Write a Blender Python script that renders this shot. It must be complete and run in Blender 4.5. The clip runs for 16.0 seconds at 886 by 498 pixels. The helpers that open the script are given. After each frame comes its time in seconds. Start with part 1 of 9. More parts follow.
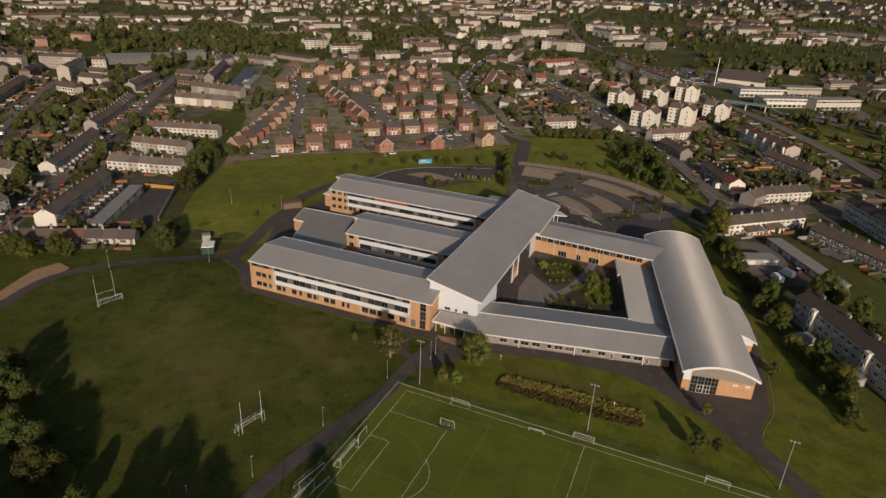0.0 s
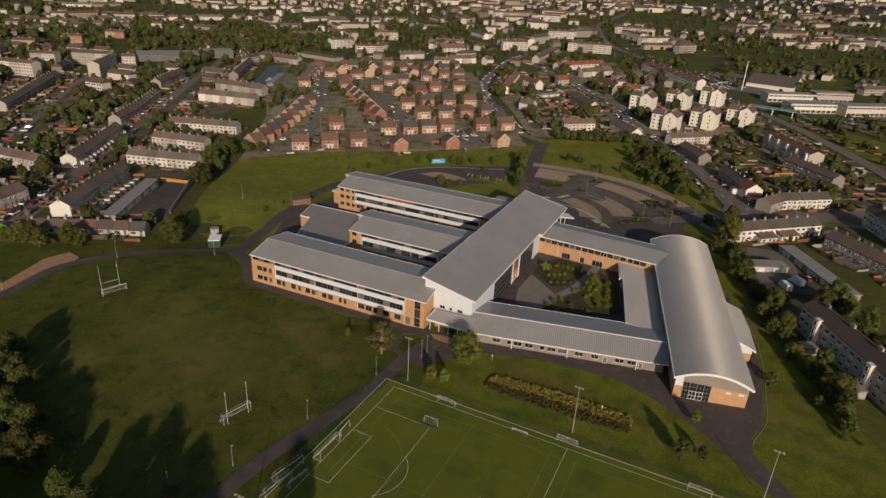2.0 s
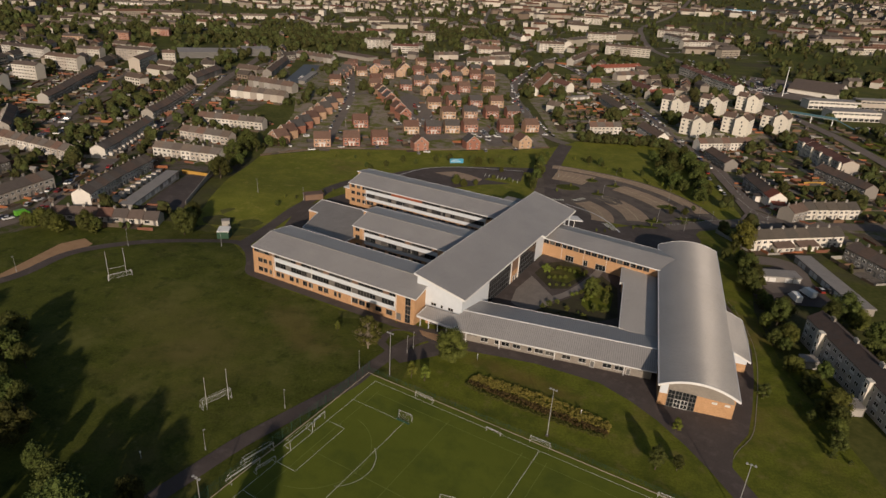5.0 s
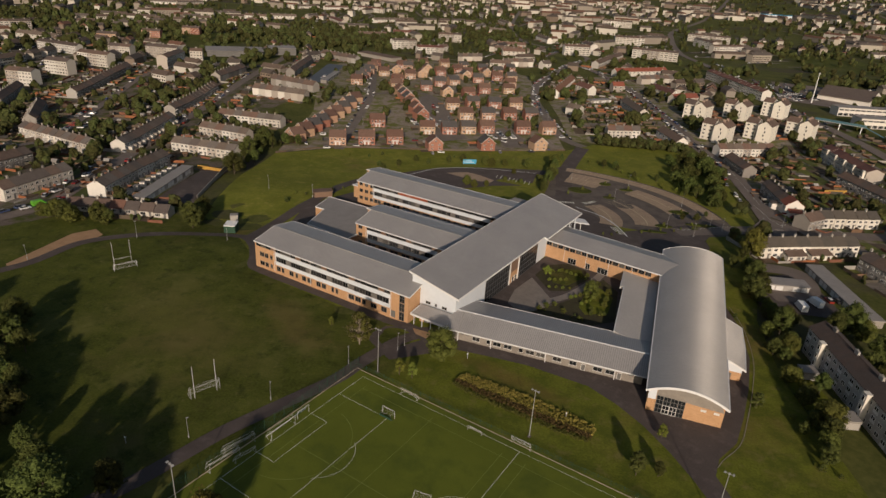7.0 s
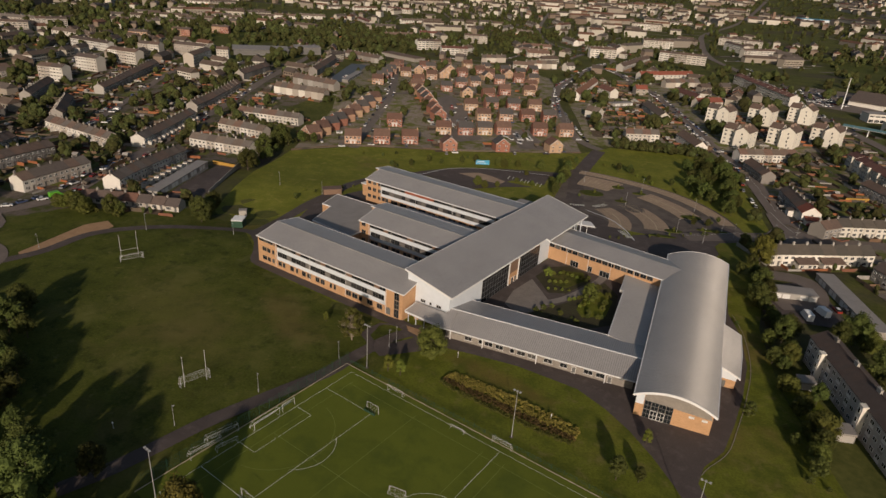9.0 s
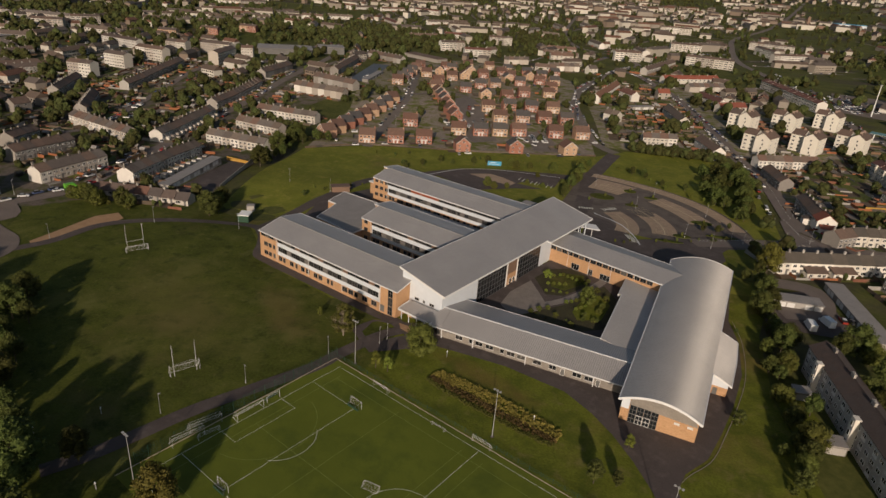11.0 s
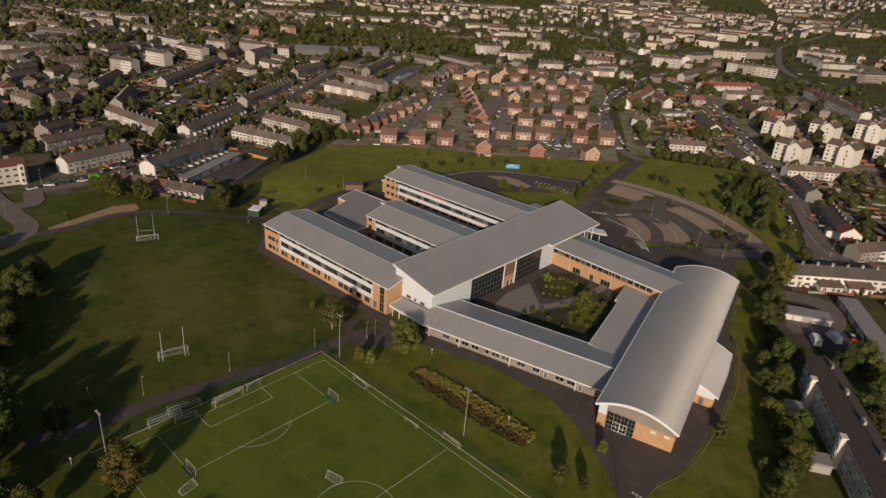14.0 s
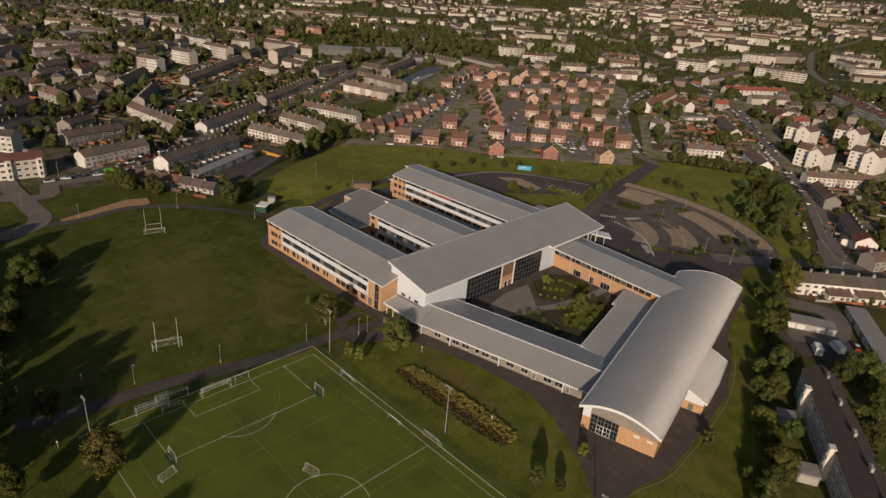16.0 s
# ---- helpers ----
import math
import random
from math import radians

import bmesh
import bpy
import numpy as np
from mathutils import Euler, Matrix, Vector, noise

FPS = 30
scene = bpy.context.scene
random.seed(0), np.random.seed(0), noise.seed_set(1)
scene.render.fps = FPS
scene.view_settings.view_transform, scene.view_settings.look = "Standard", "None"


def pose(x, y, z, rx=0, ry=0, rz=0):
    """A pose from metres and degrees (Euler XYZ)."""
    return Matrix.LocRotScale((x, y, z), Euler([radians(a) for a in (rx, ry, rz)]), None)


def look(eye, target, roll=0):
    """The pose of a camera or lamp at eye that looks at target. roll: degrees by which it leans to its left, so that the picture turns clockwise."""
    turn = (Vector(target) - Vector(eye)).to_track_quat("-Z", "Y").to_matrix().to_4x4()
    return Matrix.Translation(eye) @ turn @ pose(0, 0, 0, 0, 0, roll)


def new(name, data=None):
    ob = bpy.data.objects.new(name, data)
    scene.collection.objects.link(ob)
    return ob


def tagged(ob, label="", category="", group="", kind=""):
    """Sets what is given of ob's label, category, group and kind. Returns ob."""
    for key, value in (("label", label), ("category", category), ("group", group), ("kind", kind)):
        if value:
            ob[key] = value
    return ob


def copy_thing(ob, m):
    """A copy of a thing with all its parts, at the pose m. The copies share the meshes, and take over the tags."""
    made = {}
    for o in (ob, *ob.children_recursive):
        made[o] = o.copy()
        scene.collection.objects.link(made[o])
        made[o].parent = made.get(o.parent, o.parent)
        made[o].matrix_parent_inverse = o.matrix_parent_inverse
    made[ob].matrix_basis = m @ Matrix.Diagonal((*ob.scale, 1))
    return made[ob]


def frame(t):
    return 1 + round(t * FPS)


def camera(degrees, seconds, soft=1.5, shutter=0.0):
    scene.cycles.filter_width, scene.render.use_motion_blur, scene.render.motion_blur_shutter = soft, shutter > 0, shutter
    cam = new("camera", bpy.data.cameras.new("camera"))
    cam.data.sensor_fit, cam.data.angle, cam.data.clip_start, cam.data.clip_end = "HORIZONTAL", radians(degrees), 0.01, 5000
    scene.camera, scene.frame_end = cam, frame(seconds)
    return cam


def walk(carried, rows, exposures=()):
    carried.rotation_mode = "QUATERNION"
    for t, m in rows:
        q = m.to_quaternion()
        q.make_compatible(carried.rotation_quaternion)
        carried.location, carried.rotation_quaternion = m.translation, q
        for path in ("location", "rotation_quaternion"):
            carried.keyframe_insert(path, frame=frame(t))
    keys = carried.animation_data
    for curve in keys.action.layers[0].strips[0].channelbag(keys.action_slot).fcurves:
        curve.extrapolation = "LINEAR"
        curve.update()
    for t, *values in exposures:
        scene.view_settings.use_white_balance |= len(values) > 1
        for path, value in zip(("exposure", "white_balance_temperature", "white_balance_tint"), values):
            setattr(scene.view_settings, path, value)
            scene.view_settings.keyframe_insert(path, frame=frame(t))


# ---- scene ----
cam = camera(70.6, 16.0)
PATH = [
    (0, (-1.832, 5.026, 100.833), (-1.82, 6.857, 100.027), 2.7),
    (0.5, (0.503, 4.983, 100.772), (0.495, 6.813, 99.965), 2.9),
    (1, (2.901, 4.915, 100.707), (2.871, 6.745, 99.9), 2.9),
    (1.5, (5.34, 4.885, 100.621), (5.287, 6.715, 99.814), 3.0),
    (2, (7.787, 4.898, 100.533), (7.712, 6.727, 99.727), 3.0),
    (2.5, (10.212, 4.964, 100.469), (10.119, 6.792, 99.662), 3.1),
    (3, (12.616, 5.041, 100.408), (12.501, 6.868, 99.601), 3.2),
    (3.5, (14.948, 5.157, 100.369), (14.812, 6.982, 99.563), 3.3),
    (4, (17.327, 5.296, 100.335), (17.17, 7.12, 99.528), 3.3),
    (6.5, (29.418, 6.218, 100.013), (29.154, 8.029, 99.206), 3.6),
    (7, (31.839, 6.476, 99.992), (31.554, 8.284, 99.185), 3.7),
    (7.5, (34.239, 6.735, 99.975), (33.933, 8.539, 99.168), 3.7),
    (8, (36.592, 7.063, 99.981), (36.265, 8.863, 99.174), 3.9),
    (8.5, (38.956, 7.424, 99.982), (38.608, 9.22, 99.174), 3.9),
    (9, (41.36, 7.753, 99.98), (40.991, 9.545, 99.172), 4.0),
    (11.5, (53.236, 9.986, 100.001), (52.767, 11.754, 99.193), 4.4),
    (12, (55.649, 10.521, 100.035), (55.159, 12.284, 99.228), 4.4),
    (12.5, (58.061, 11.107, 100.087), (57.55, 12.864, 99.279), 4.5),
    (13, (60.465, 11.625, 100.117), (59.934, 13.375, 99.31), 4.6),
    (13.5, (62.858, 12.163, 100.128), (62.308, 13.908, 99.321), 4.6),
    (14, (65.228, 12.771, 100.127), (64.657, 14.509, 99.319), 4.7),
    (14.5, (67.557, 13.405, 100.153), (66.966, 15.137, 99.345), 4.7),
    (15, (69.898, 14.054, 100.198), (69.288, 15.779, 99.389), 4.8),
    (15.5, (72.245, 14.741, 100.222), (71.616, 16.458, 99.413), 4.9),
    (16, (74.541, 15.46, 100.247), (73.892, 17.17, 99.438), 4.9),
]
walk(cam, [(t, look(eye, target, roll)) for t, eye, target, roll in PATH])

# ---- light ----
SUN_EL, SUN_AZ = 18.0, -80.0          # degrees: height, and the side it stands on (from +x towards +y)
world = bpy.data.worlds.new("world")
scene.world = world
world.use_nodes = True
wn = world.node_tree.nodes
wn.clear()
sky = wn.new("ShaderNodeTexSky")
sky.sky_type, sky.sun_disc = 'NISHITA', False
sky.sun_elevation, sky.sun_rotation = radians(SUN_EL), radians(90 - SUN_AZ)
sky.air_density, sky.dust_density, sky.altitude = 1.0, 2.0, 50
wb = wn.new("ShaderNodeBackground")
wb.inputs["Strength"].default_value = 0.058
wo = wn.new("ShaderNodeOutputWorld")
world.node_tree.links.new(sky.outputs[0], wb.inputs[0])
world.node_tree.links.new(wb.outputs[0], wo.inputs[0])
sun = new("sun", bpy.data.lights.new("sun", 'SUN'))
sun.data.energy, sun.data.angle, sun.data.color = 3.8, radians(0.9), (1.0, 0.82, 0.66)
sun_from = Vector((math.cos(radians(SUN_AZ)) * math.cos(radians(SUN_EL)), math.sin(radians(SUN_AZ)) * math.cos(radians(SUN_EL)), math.sin(radians(SUN_EL))))
sun.matrix_world = look(sun_from * 300, (0, 0, 0))

# ---- materials ----


def material(name, a, b, rough=0.8, metal=0.0, coarse=0.15, fine=4.0, bump=0.0, vary=0.0, patch=None, patch_at=0.6, spec=0.3, world_space=True):
    """Colour mixed from a to b by noise at two sizes (per metre), with relief, a shift per object, and patches of a third colour."""
    m = bpy.data.materials.new(name)
    m.use_nodes = True
    nt = m.node_tree
    n, l = nt.nodes, nt.links
    p = n["Principled BSDF"]
    p.inputs["Roughness"].default_value, p.inputs["Metallic"].default_value = rough, metal
    p.inputs["Specular IOR Level"].default_value = spec
    geo = n.new("ShaderNodeNewGeometry") if world_space else n.new("ShaderNodeTexCoord")
    place = geo.outputs["Position"] if world_space else geo.outputs["Object"]

    def tex(scale, detail=4.0):
        t = n.new("ShaderNodeTexNoise")
        t.inputs["Scale"].default_value, t.inputs["Detail"].default_value = scale, detail
        t.inputs["Roughness"].default_value = 0.6
        l.new(place, t.inputs["Vector"])
        return t
    big, small = tex(coarse), tex(fine)
    add = n.new("ShaderNodeMath")
    add.operation = 'MULTIPLY_ADD'
    add.inputs[1].default_value = 0.5
    half = n.new("ShaderNodeMath")
    half.operation = 'MULTIPLY'
    half.inputs[1].default_value = 0.5
    l.new(small.outputs["Fac"], half.inputs[0])
    l.new(big.outputs["Fac"], add.inputs[0])
    l.new(half.outputs[0], add.inputs[2])
    ramp = n.new("ShaderNodeMapRange")
    ramp.inputs["From Min"].default_value, ramp.inputs["From Max"].default_value = 0.33, 0.67
    l.new(add.outputs[0], ramp.inputs["Value"])
    mix = n.new("ShaderNodeMix")
    mix.data_type = 'RGBA'
    mix.inputs["A"].default_value, mix.inputs["B"].default_value = (*a, 1), (*b, 1)
    l.new(ramp.outputs[0], mix.inputs["Factor"])
    out = mix.outputs["Result"]
    if patch:
        pt = tex(coarse * 0.23, 5.0)
        pr = n.new("ShaderNodeMapRange")
        pr.inputs["From Min"].default_value, pr.inputs["From Max"].default_value = patch_at - 0.06, patch_at + 0.1
        l.new(pt.outputs["Fac"], pr.inputs["Value"])
        pm = n.new("ShaderNodeMix")
        pm.data_type = 'RGBA'
        pm.inputs["B"].default_value = (*patch, 1)
        l.new(pr.outputs[0], pm.inputs["Factor"])
        l.new(out, pm.inputs["A"])
        out = pm.outputs["Result"]
    if vary:
        info = n.new("ShaderNodeObjectInfo")
        hsv = n.new("ShaderNodeHueSaturation")
        vr = n.new("ShaderNodeMapRange")
        vr.inputs["To Min"].default_value, vr.inputs["To Max"].default_value = 1 - vary, 1 + vary
        l.new(info.outputs["Random"], vr.inputs["Value"])
        l.new(vr.outputs[0], hsv.inputs["Value"])
        hr = n.new("ShaderNodeMapRange")
        hr.inputs["To Min"].default_value, hr.inputs["To Max"].default_value = 0.5 - vary * 0.08, 0.5 + vary * 0.08
        l.new(info.outputs["Random"], hr.inputs["Value"])
        l.new(hr.outputs[0], hsv.inputs["Hue"])
        l.new(out, hsv.inputs["Color"])
        out = hsv.outputs["Color"]
    l.new(out, p.inputs["Base Color"])
    if bump:
        b_ = n.new("ShaderNodeBump")
        b_.inputs["Strength"].default_value, b_.inputs["Distance"].default_value = 1.0, bump
        l.new(small.outputs["Fac"], b_.inputs["Height"])
        l.new(b_.outputs["Normal"], p.inputs["Normal"])
    return m


def mottled(m, colour, scale, at_, width=0.08, stretch=(1, 1, 1)):
    """Irregular worn patches of another colour, of their own size, over a ground material."""
    n, l = m.node_tree.nodes, m.node_tree.links
    p = n["Principled BSDF"]
    base = p.inputs["Base Color"].links[0].from_socket
    geo = n.new("ShaderNodeNewGeometry")
    mp = n.new("ShaderNodeMapping")
    mp.inputs["Scale"].default_value = stretch
    mp.inputs["Rotation"].default_value = (0, 0, 0.5)
    l.new(geo.outputs["Position"], mp.inputs["Vector"])
    t = n.new("ShaderNodeTexNoise")
    t.inputs["Scale"].default_value, t.inputs["Detail"].default_value, t.inputs["Roughness"].default_value = scale, 7.0, 0.68
    l.new(mp.outputs[0], t.inputs["Vector"])
    r = n.new("ShaderNodeMapRange")
    r.inputs["From Min"].default_value, r.inputs["From Max"].default_value = at_ - width, at_ + width
    r.inputs["To Max"].default_value = 0.85
    l.new(t.outputs["Fac"], r.inputs["Value"])
    mx = n.new("ShaderNodeMix")
    mx.data_type = 'RGBA'
    mx.inputs["B"].default_value = (*colour, 1)
    l.new(r.outputs[0], mx.inputs["Factor"])
    l.new(base, mx.inputs["A"])
    l.new(mx.outputs["Result"], p.inputs["Base Color"])
    return m


def trodden(m, colour, x, y, long_, wide, turn):
    """Ground worn by use about one place of the plan: an oval with a ragged, fading rim."""
    n, l = m.node_tree.nodes, m.node_tree.links
    p = n["Principled BSDF"]
    base = p.inputs["Base Color"].links[0].from_socket
    geo = n.new("ShaderNodeNewGeometry")
    mp = n.new("ShaderNodeMapping")
    mp.vector_type = 'TEXTURE'
    mp.inputs["Location"].default_value = (x, y, 0)
    mp.inputs["Rotation"].default_value = (0, 0, radians(turn))
    mp.inputs["Scale"].default_value = (long_, wide, 1000)
    l.new(geo.outputs["Position"], mp.inputs["Vector"])
    dist = n.new("ShaderNodeVectorMath")
    dist.operation = 'LENGTH'
    l.new(mp.outputs[0], dist.inputs[0])
    t = n.new("ShaderNodeTexNoise")
    t.inputs["Scale"].default_value, t.inputs["Detail"].default_value, t.inputs["Roughness"].default_value = 0.12, 8.0, 0.7
    l.new(geo.outputs["Position"], t.inputs["Vector"])
    rag = n.new("ShaderNodeMath")
    rag.operation, rag.inputs[1].default_value = 'MULTIPLY_ADD', 2.4
    l.new(t.outputs["Fac"], rag.inputs[0])
    l.new(dist.outputs["Value"], rag.inputs[2])
    r = n.new("ShaderNodeMapRange")
    r.inputs["From Min"].default_value, r.inputs["From Max"].default_value = 1.55, 2.35
    r.inputs["To Min"].default_value, r.inputs["To Max"].default_value = 0.45, 0.0
    l.new(rag.outputs[0], r.inputs["Value"])
    mx = n.new("ShaderNodeMix")
    mx.data_type = 'RGBA'
    mx.inputs["B"].default_value = (*colour, 1)
    l.new(r.outputs[0], mx.inputs["Factor"])
    l.new(base, mx.inputs["A"])
    l.new(mx.outputs["Result"], p.inputs["Base Color"])
    return m


def palette(name, colours, rough=0.85, bump=0.0, streak=0.12):
    """One of several colours for each object, by its own random number, with fine mottling."""
    m = material(name, (1 - streak,) * 3, (1, 1, 1), rough, coarse=0.5, fine=3.0, bump=bump)
    nt = m.node_tree
    n, l = nt.nodes, nt.links
    p = n["Principled BSDF"]
    base = p.inputs["Base Color"].links[0].from_socket
    info = n.new("ShaderNodeObjectInfo")
    ramp = n.new("ShaderNodeValToRGB")
    ramp.color_ramp.interpolation = 'CONSTANT'
    while len(ramp.color_ramp.elements) < len(colours):
        ramp.color_ramp.elements.new(0.5)
    for i, c in enumerate(colours):
        ramp.color_ramp.elements[i].position = i / len(colours)
        ramp.color_ramp.elements[i].color = (*c, 1)
    l.new(info.outputs["Random"], ramp.inputs["Fac"])
    mul = n.new("ShaderNodeMix")
    mul.data_type, mul.blend_type = 'RGBA', 'MULTIPLY'
    mul.inputs["Factor"].default_value = 1.0
    l.new(ramp.outputs["Color"], mul.inputs["A"])
    l.new(base, mul.inputs["B"])
    l.new(mul.outputs["Result"], p.inputs["Base Color"])
    return m


def by_island(m):
    """Lets a palette choose for each loose piece of a mesh instead of each object."""
    n, l = m.node_tree.nodes, m.node_tree.links
    geo = n.new("ShaderNodeNewGeometry")
    for nd in list(n):
        if nd.type == 'OBJECT_INFO':
            for lk in list(nd.outputs["Random"].links):
                l.new(geo.outputs["Random Per Island"], lk.to_socket)
    return m


def seamed(m, axis, per_metre, depth=0.03, rib_shade=0.62):
    """Adds the ribs of profiled sheet to a material, across the object's own x or y axis, with their shade put into the
    colour.
    """
    nt = m.node_tree
    n, l = nt.nodes, nt.links
    p = n["Principled BSDF"]
    tc = n.new("ShaderNodeTexCoord")
    sep = n.new("ShaderNodeSeparateXYZ")
    l.new(tc.outputs["Object"], sep.inputs[0])
    mu = n.new("ShaderNodeMath")
    mu.operation = 'MULTIPLY'
    mu.inputs[1].default_value = per_metre
    l.new(sep.outputs[axis], mu.inputs[0])
    fr = n.new("ShaderNodeMath")
    fr.operation = 'PINGPONG'
    fr.inputs[1].default_value = 0.5
    l.new(mu.outputs[0], fr.inputs[0])
    rib = n.new("ShaderNodeMapRange")
    rib.inputs["From Min"].default_value, rib.inputs["From Max"].default_value = 0.36, 0.47
    l.new(fr.outputs[0], rib.inputs["Value"])
    b_ = n.new("ShaderNodeBump")
    b_.inputs["Distance"].default_value = depth
    l.new(rib.outputs[0], b_.inputs["Height"])
    l.new(b_.outputs["Normal"], p.inputs["Normal"])
    base = p.inputs["Base Color"].links[0].from_socket
    # painted rib shade: the base colour is multiplied darker along each rib
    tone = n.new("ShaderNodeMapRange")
    tone.inputs["To Min"].default_value, tone.inputs["To Max"].default_value = 1.06, rib_shade
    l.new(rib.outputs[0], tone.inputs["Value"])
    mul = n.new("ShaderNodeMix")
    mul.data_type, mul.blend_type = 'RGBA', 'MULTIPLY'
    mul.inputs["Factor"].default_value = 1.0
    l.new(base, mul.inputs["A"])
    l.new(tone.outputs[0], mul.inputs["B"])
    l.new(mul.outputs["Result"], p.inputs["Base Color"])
    return m


def ribbed_gloss(m, rough, amount):
    """Gloss stretched across the ribs of profiled sheet, which run along the object's own x axis."""
    n, l = m.node_tree.nodes, m.node_tree.links
    p = n["Principled BSDF"]
    along = n.new("ShaderNodeCombineXYZ")
    along.inputs[0].default_value = 1.0
    turn = n.new("ShaderNodeVectorTransform")
    turn.vector_type, turn.convert_from, turn.convert_to = 'VECTOR', 'OBJECT', 'WORLD'
    l.new(along.outputs[0], turn.inputs[0])
    l.new(turn.outputs[0], p.inputs["Tangent"])
    p.inputs["Anisotropic"].default_value = 1.0
    p.inputs["Anisotropic Rotation"].default_value = 0.25
    p.inputs["Roughness"].default_value = rough
    p.inputs["Specular IOR Level"].default_value = amount
    return m


def coursed(m, brick_w, brick_h, joint):
    """Lays brick courses with pale joints over a wall material, on the object's own upright planes."""
    nt = m.node_tree
    n, l = nt.nodes, nt.links
    p = n["Principled BSDF"]
    base = p.inputs["Base Color"].links[0].from_socket
    tc = n.new("ShaderNodeTexCoord")
    sep = n.new("ShaderNodeSeparateXYZ")
    l.new(tc.outputs["Object"], sep.inputs[0])
    add = n.new("ShaderNodeMath")
    l.new(sep.outputs[0], add.inputs[0])
    l.new(sep.outputs[1], add.inputs[1])
    com = n.new("ShaderNodeCombineXYZ")
    l.new(add.outputs[0], com.inputs[0])
    l.new(sep.outputs[2], com.inputs[1])
    bt = n.new("ShaderNodeTexBrick")
    bt.inputs["Scale"].default_value = 1.0
    bt.inputs["Brick Width"].default_value, bt.inputs["Row Height"].default_value = brick_w, brick_h
    bt.inputs["Mortar Size"].default_value = 0.008
    bt.inputs["Color1"].default_value, bt.inputs["Color2"].default_value = (0.82, 0.82, 0.82, 1), (1, 1, 1, 1)
    bt.inputs["Mortar"].default_value = (*joint, 1)
    l.new(com.outputs[0], bt.inputs["Vector"])
    mul = n.new("ShaderNodeMix")
    mul.data_type, mul.blend_type = 'RGBA', 'MULTIPLY'
    mul.inputs["Factor"].default_value = 1.0
    l.new(base, mul.inputs["A"])
    l.new(bt.outputs["Color"], mul.inputs["B"])
    l.new(mul.outputs["Result"], p.inputs["Base Color"])
    return m


GRASS = material("grass", (0.037, 0.046, 0.007), (0.094, 0.106, 0.018), 0.9, coarse=0.11, fine=1.5, bump=0.10, patch=(0.105, 0.090, 0.030), patch_at=0.60, spec=0.1)
LAWN = material("lush_grass", (0.064, 0.078, 0.009), (0.168, 0.180, 0.024), 0.9, coarse=0.07, fine=1.7, bump=0.10, patch=(0.150, 0.108, 0.036), patch_at=0.58, spec=0.1)
MEADOW = material("bright_grass", (0.086, 0.098, 0.014), (0.225, 0.225, 0.036), 0.9, coarse=0.07, fine=1.7, bump=0.10, patch=(0.145, 0.115, 0.040), patch_at=0.60, spec=0.1)
STREET = material("street_tarmac", (0.120, 0.098, 0.084), (0.190, 0.157, 0.135), 0.9, coarse=0.12, fine=3.0, bump=0.01)
PALESTREET = material("pale_worn_tarmac", (0.120, 0.102, 0.088), (0.190, 0.162, 0.140), 0.9, coarse=0.12, fine=3.0, bump=0.01)
TOWN = material("town_ground", (0.042, 0.052, 0.012), (0.110, 0.112, 0.032), 0.95, coarse=0.05, fine=0.5, bump=0.1, patch=(0.062, 0.050, 0.042), patch_at=0.58, spec=0.1)
TURF = material("artificial_turf", (0.086, 0.106, 0.012), (0.122, 0.144, 0.018), 0.85, coarse=0.05, fine=6.0, bump=0.01, spec=0.15)
ASPHALT = material("asphalt", (0.060, 0.047, 0.043), (0.095, 0.077, 0.070), 0.9, coarse=0.12, fine=5.0, bump=0.01)
PAVING = material("paving", (0.070, 0.058, 0.052), (0.125, 0.105, 0.09), 0.9, coarse=0.3, fine=6.0, bump=0.01)
CARPARK = material("car_park_tarmac", (0.098, 0.080, 0.068), (0.150, 0.123, 0.103), 0.9, coarse=0.15, fine=4.0, bump=0.01)
BLUETAR = material("blue_grey_surface", (0.070, 0.085, 0.105), (0.10, 0.12, 0.145), 0.85, coarse=0.12, fine=3.0)
BAYLINE = material("bay_line_paint", (0.42, 0.34, 0.21), (0.58, 0.48, 0.32), 0.85)
for _m, _c, _s, _a in ((GRASS, (0.110, 0.112, 0.030), 0.055, 0.60), (GRASS, (0.024, 0.036, 0.006), 0.16, 0.60), (GRASS, (0.135, 0.128, 0.042), 0.35, 0.66), (LAWN, (0.070, 0.085, 0.012), 0.12, 0.54), (LAWN, (0.165, 0.140, 0.045), 0.22, 0.62),
                       (MEADOW, (0.120, 0.135, 0.018), 0.10, 0.54), (MEADOW, (0.25, 0.225, 0.06), 0.25, 0.63), (TURF, (0.072, 0.094, 0.013), 0.07, 0.56), (ASPHALT, (0.118, 0.098, 0.088), 0.25, 0.60), (CARPARK, (0.075, 0.060, 0.052), 0.14, 0.56)):
    mottled(_m, _c, _s, _a)
trodden(GRASS, (0.134, 0.120, 0.036), -68, 153, 38, 17, -36)
trodden(GRASS, (0.150, 0.108, 0.042), -38, 162, 20, 7, -48)
trodden(LAWN, (0.165, 0.098, 0.036), 30, 150, 18, 4, -24)
SHRUB = material("light_shrub_leaves", (0.040, 0.048, 0.009), (0.110, 0.114, 0.025), 0.75, coarse=0.35, fine=2.4, vary=0.25, spec=0.15)
YOUNGLEAF = material("young_leaves", (0.062, 0.076, 0.011), (0.165, 0.180, 0.032), 0.75, coarse=0.35, fine=2.4, vary=0.25, spec=0.15)
STRAW = material("straw_coloured_shrubs", (0.150, 0.140, 0.026), (0.290, 0.255, 0.060), 0.8, coarse=0.3, fine=2.6, vary=0.15, spec=0.1)
RUSSET = material("russet_shrubs", (0.050, 0.036, 0.014), (0.115, 0.080, 0.030), 0.8, coarse=0.3, fine=2.6, vary=0.15, spec=0.1)
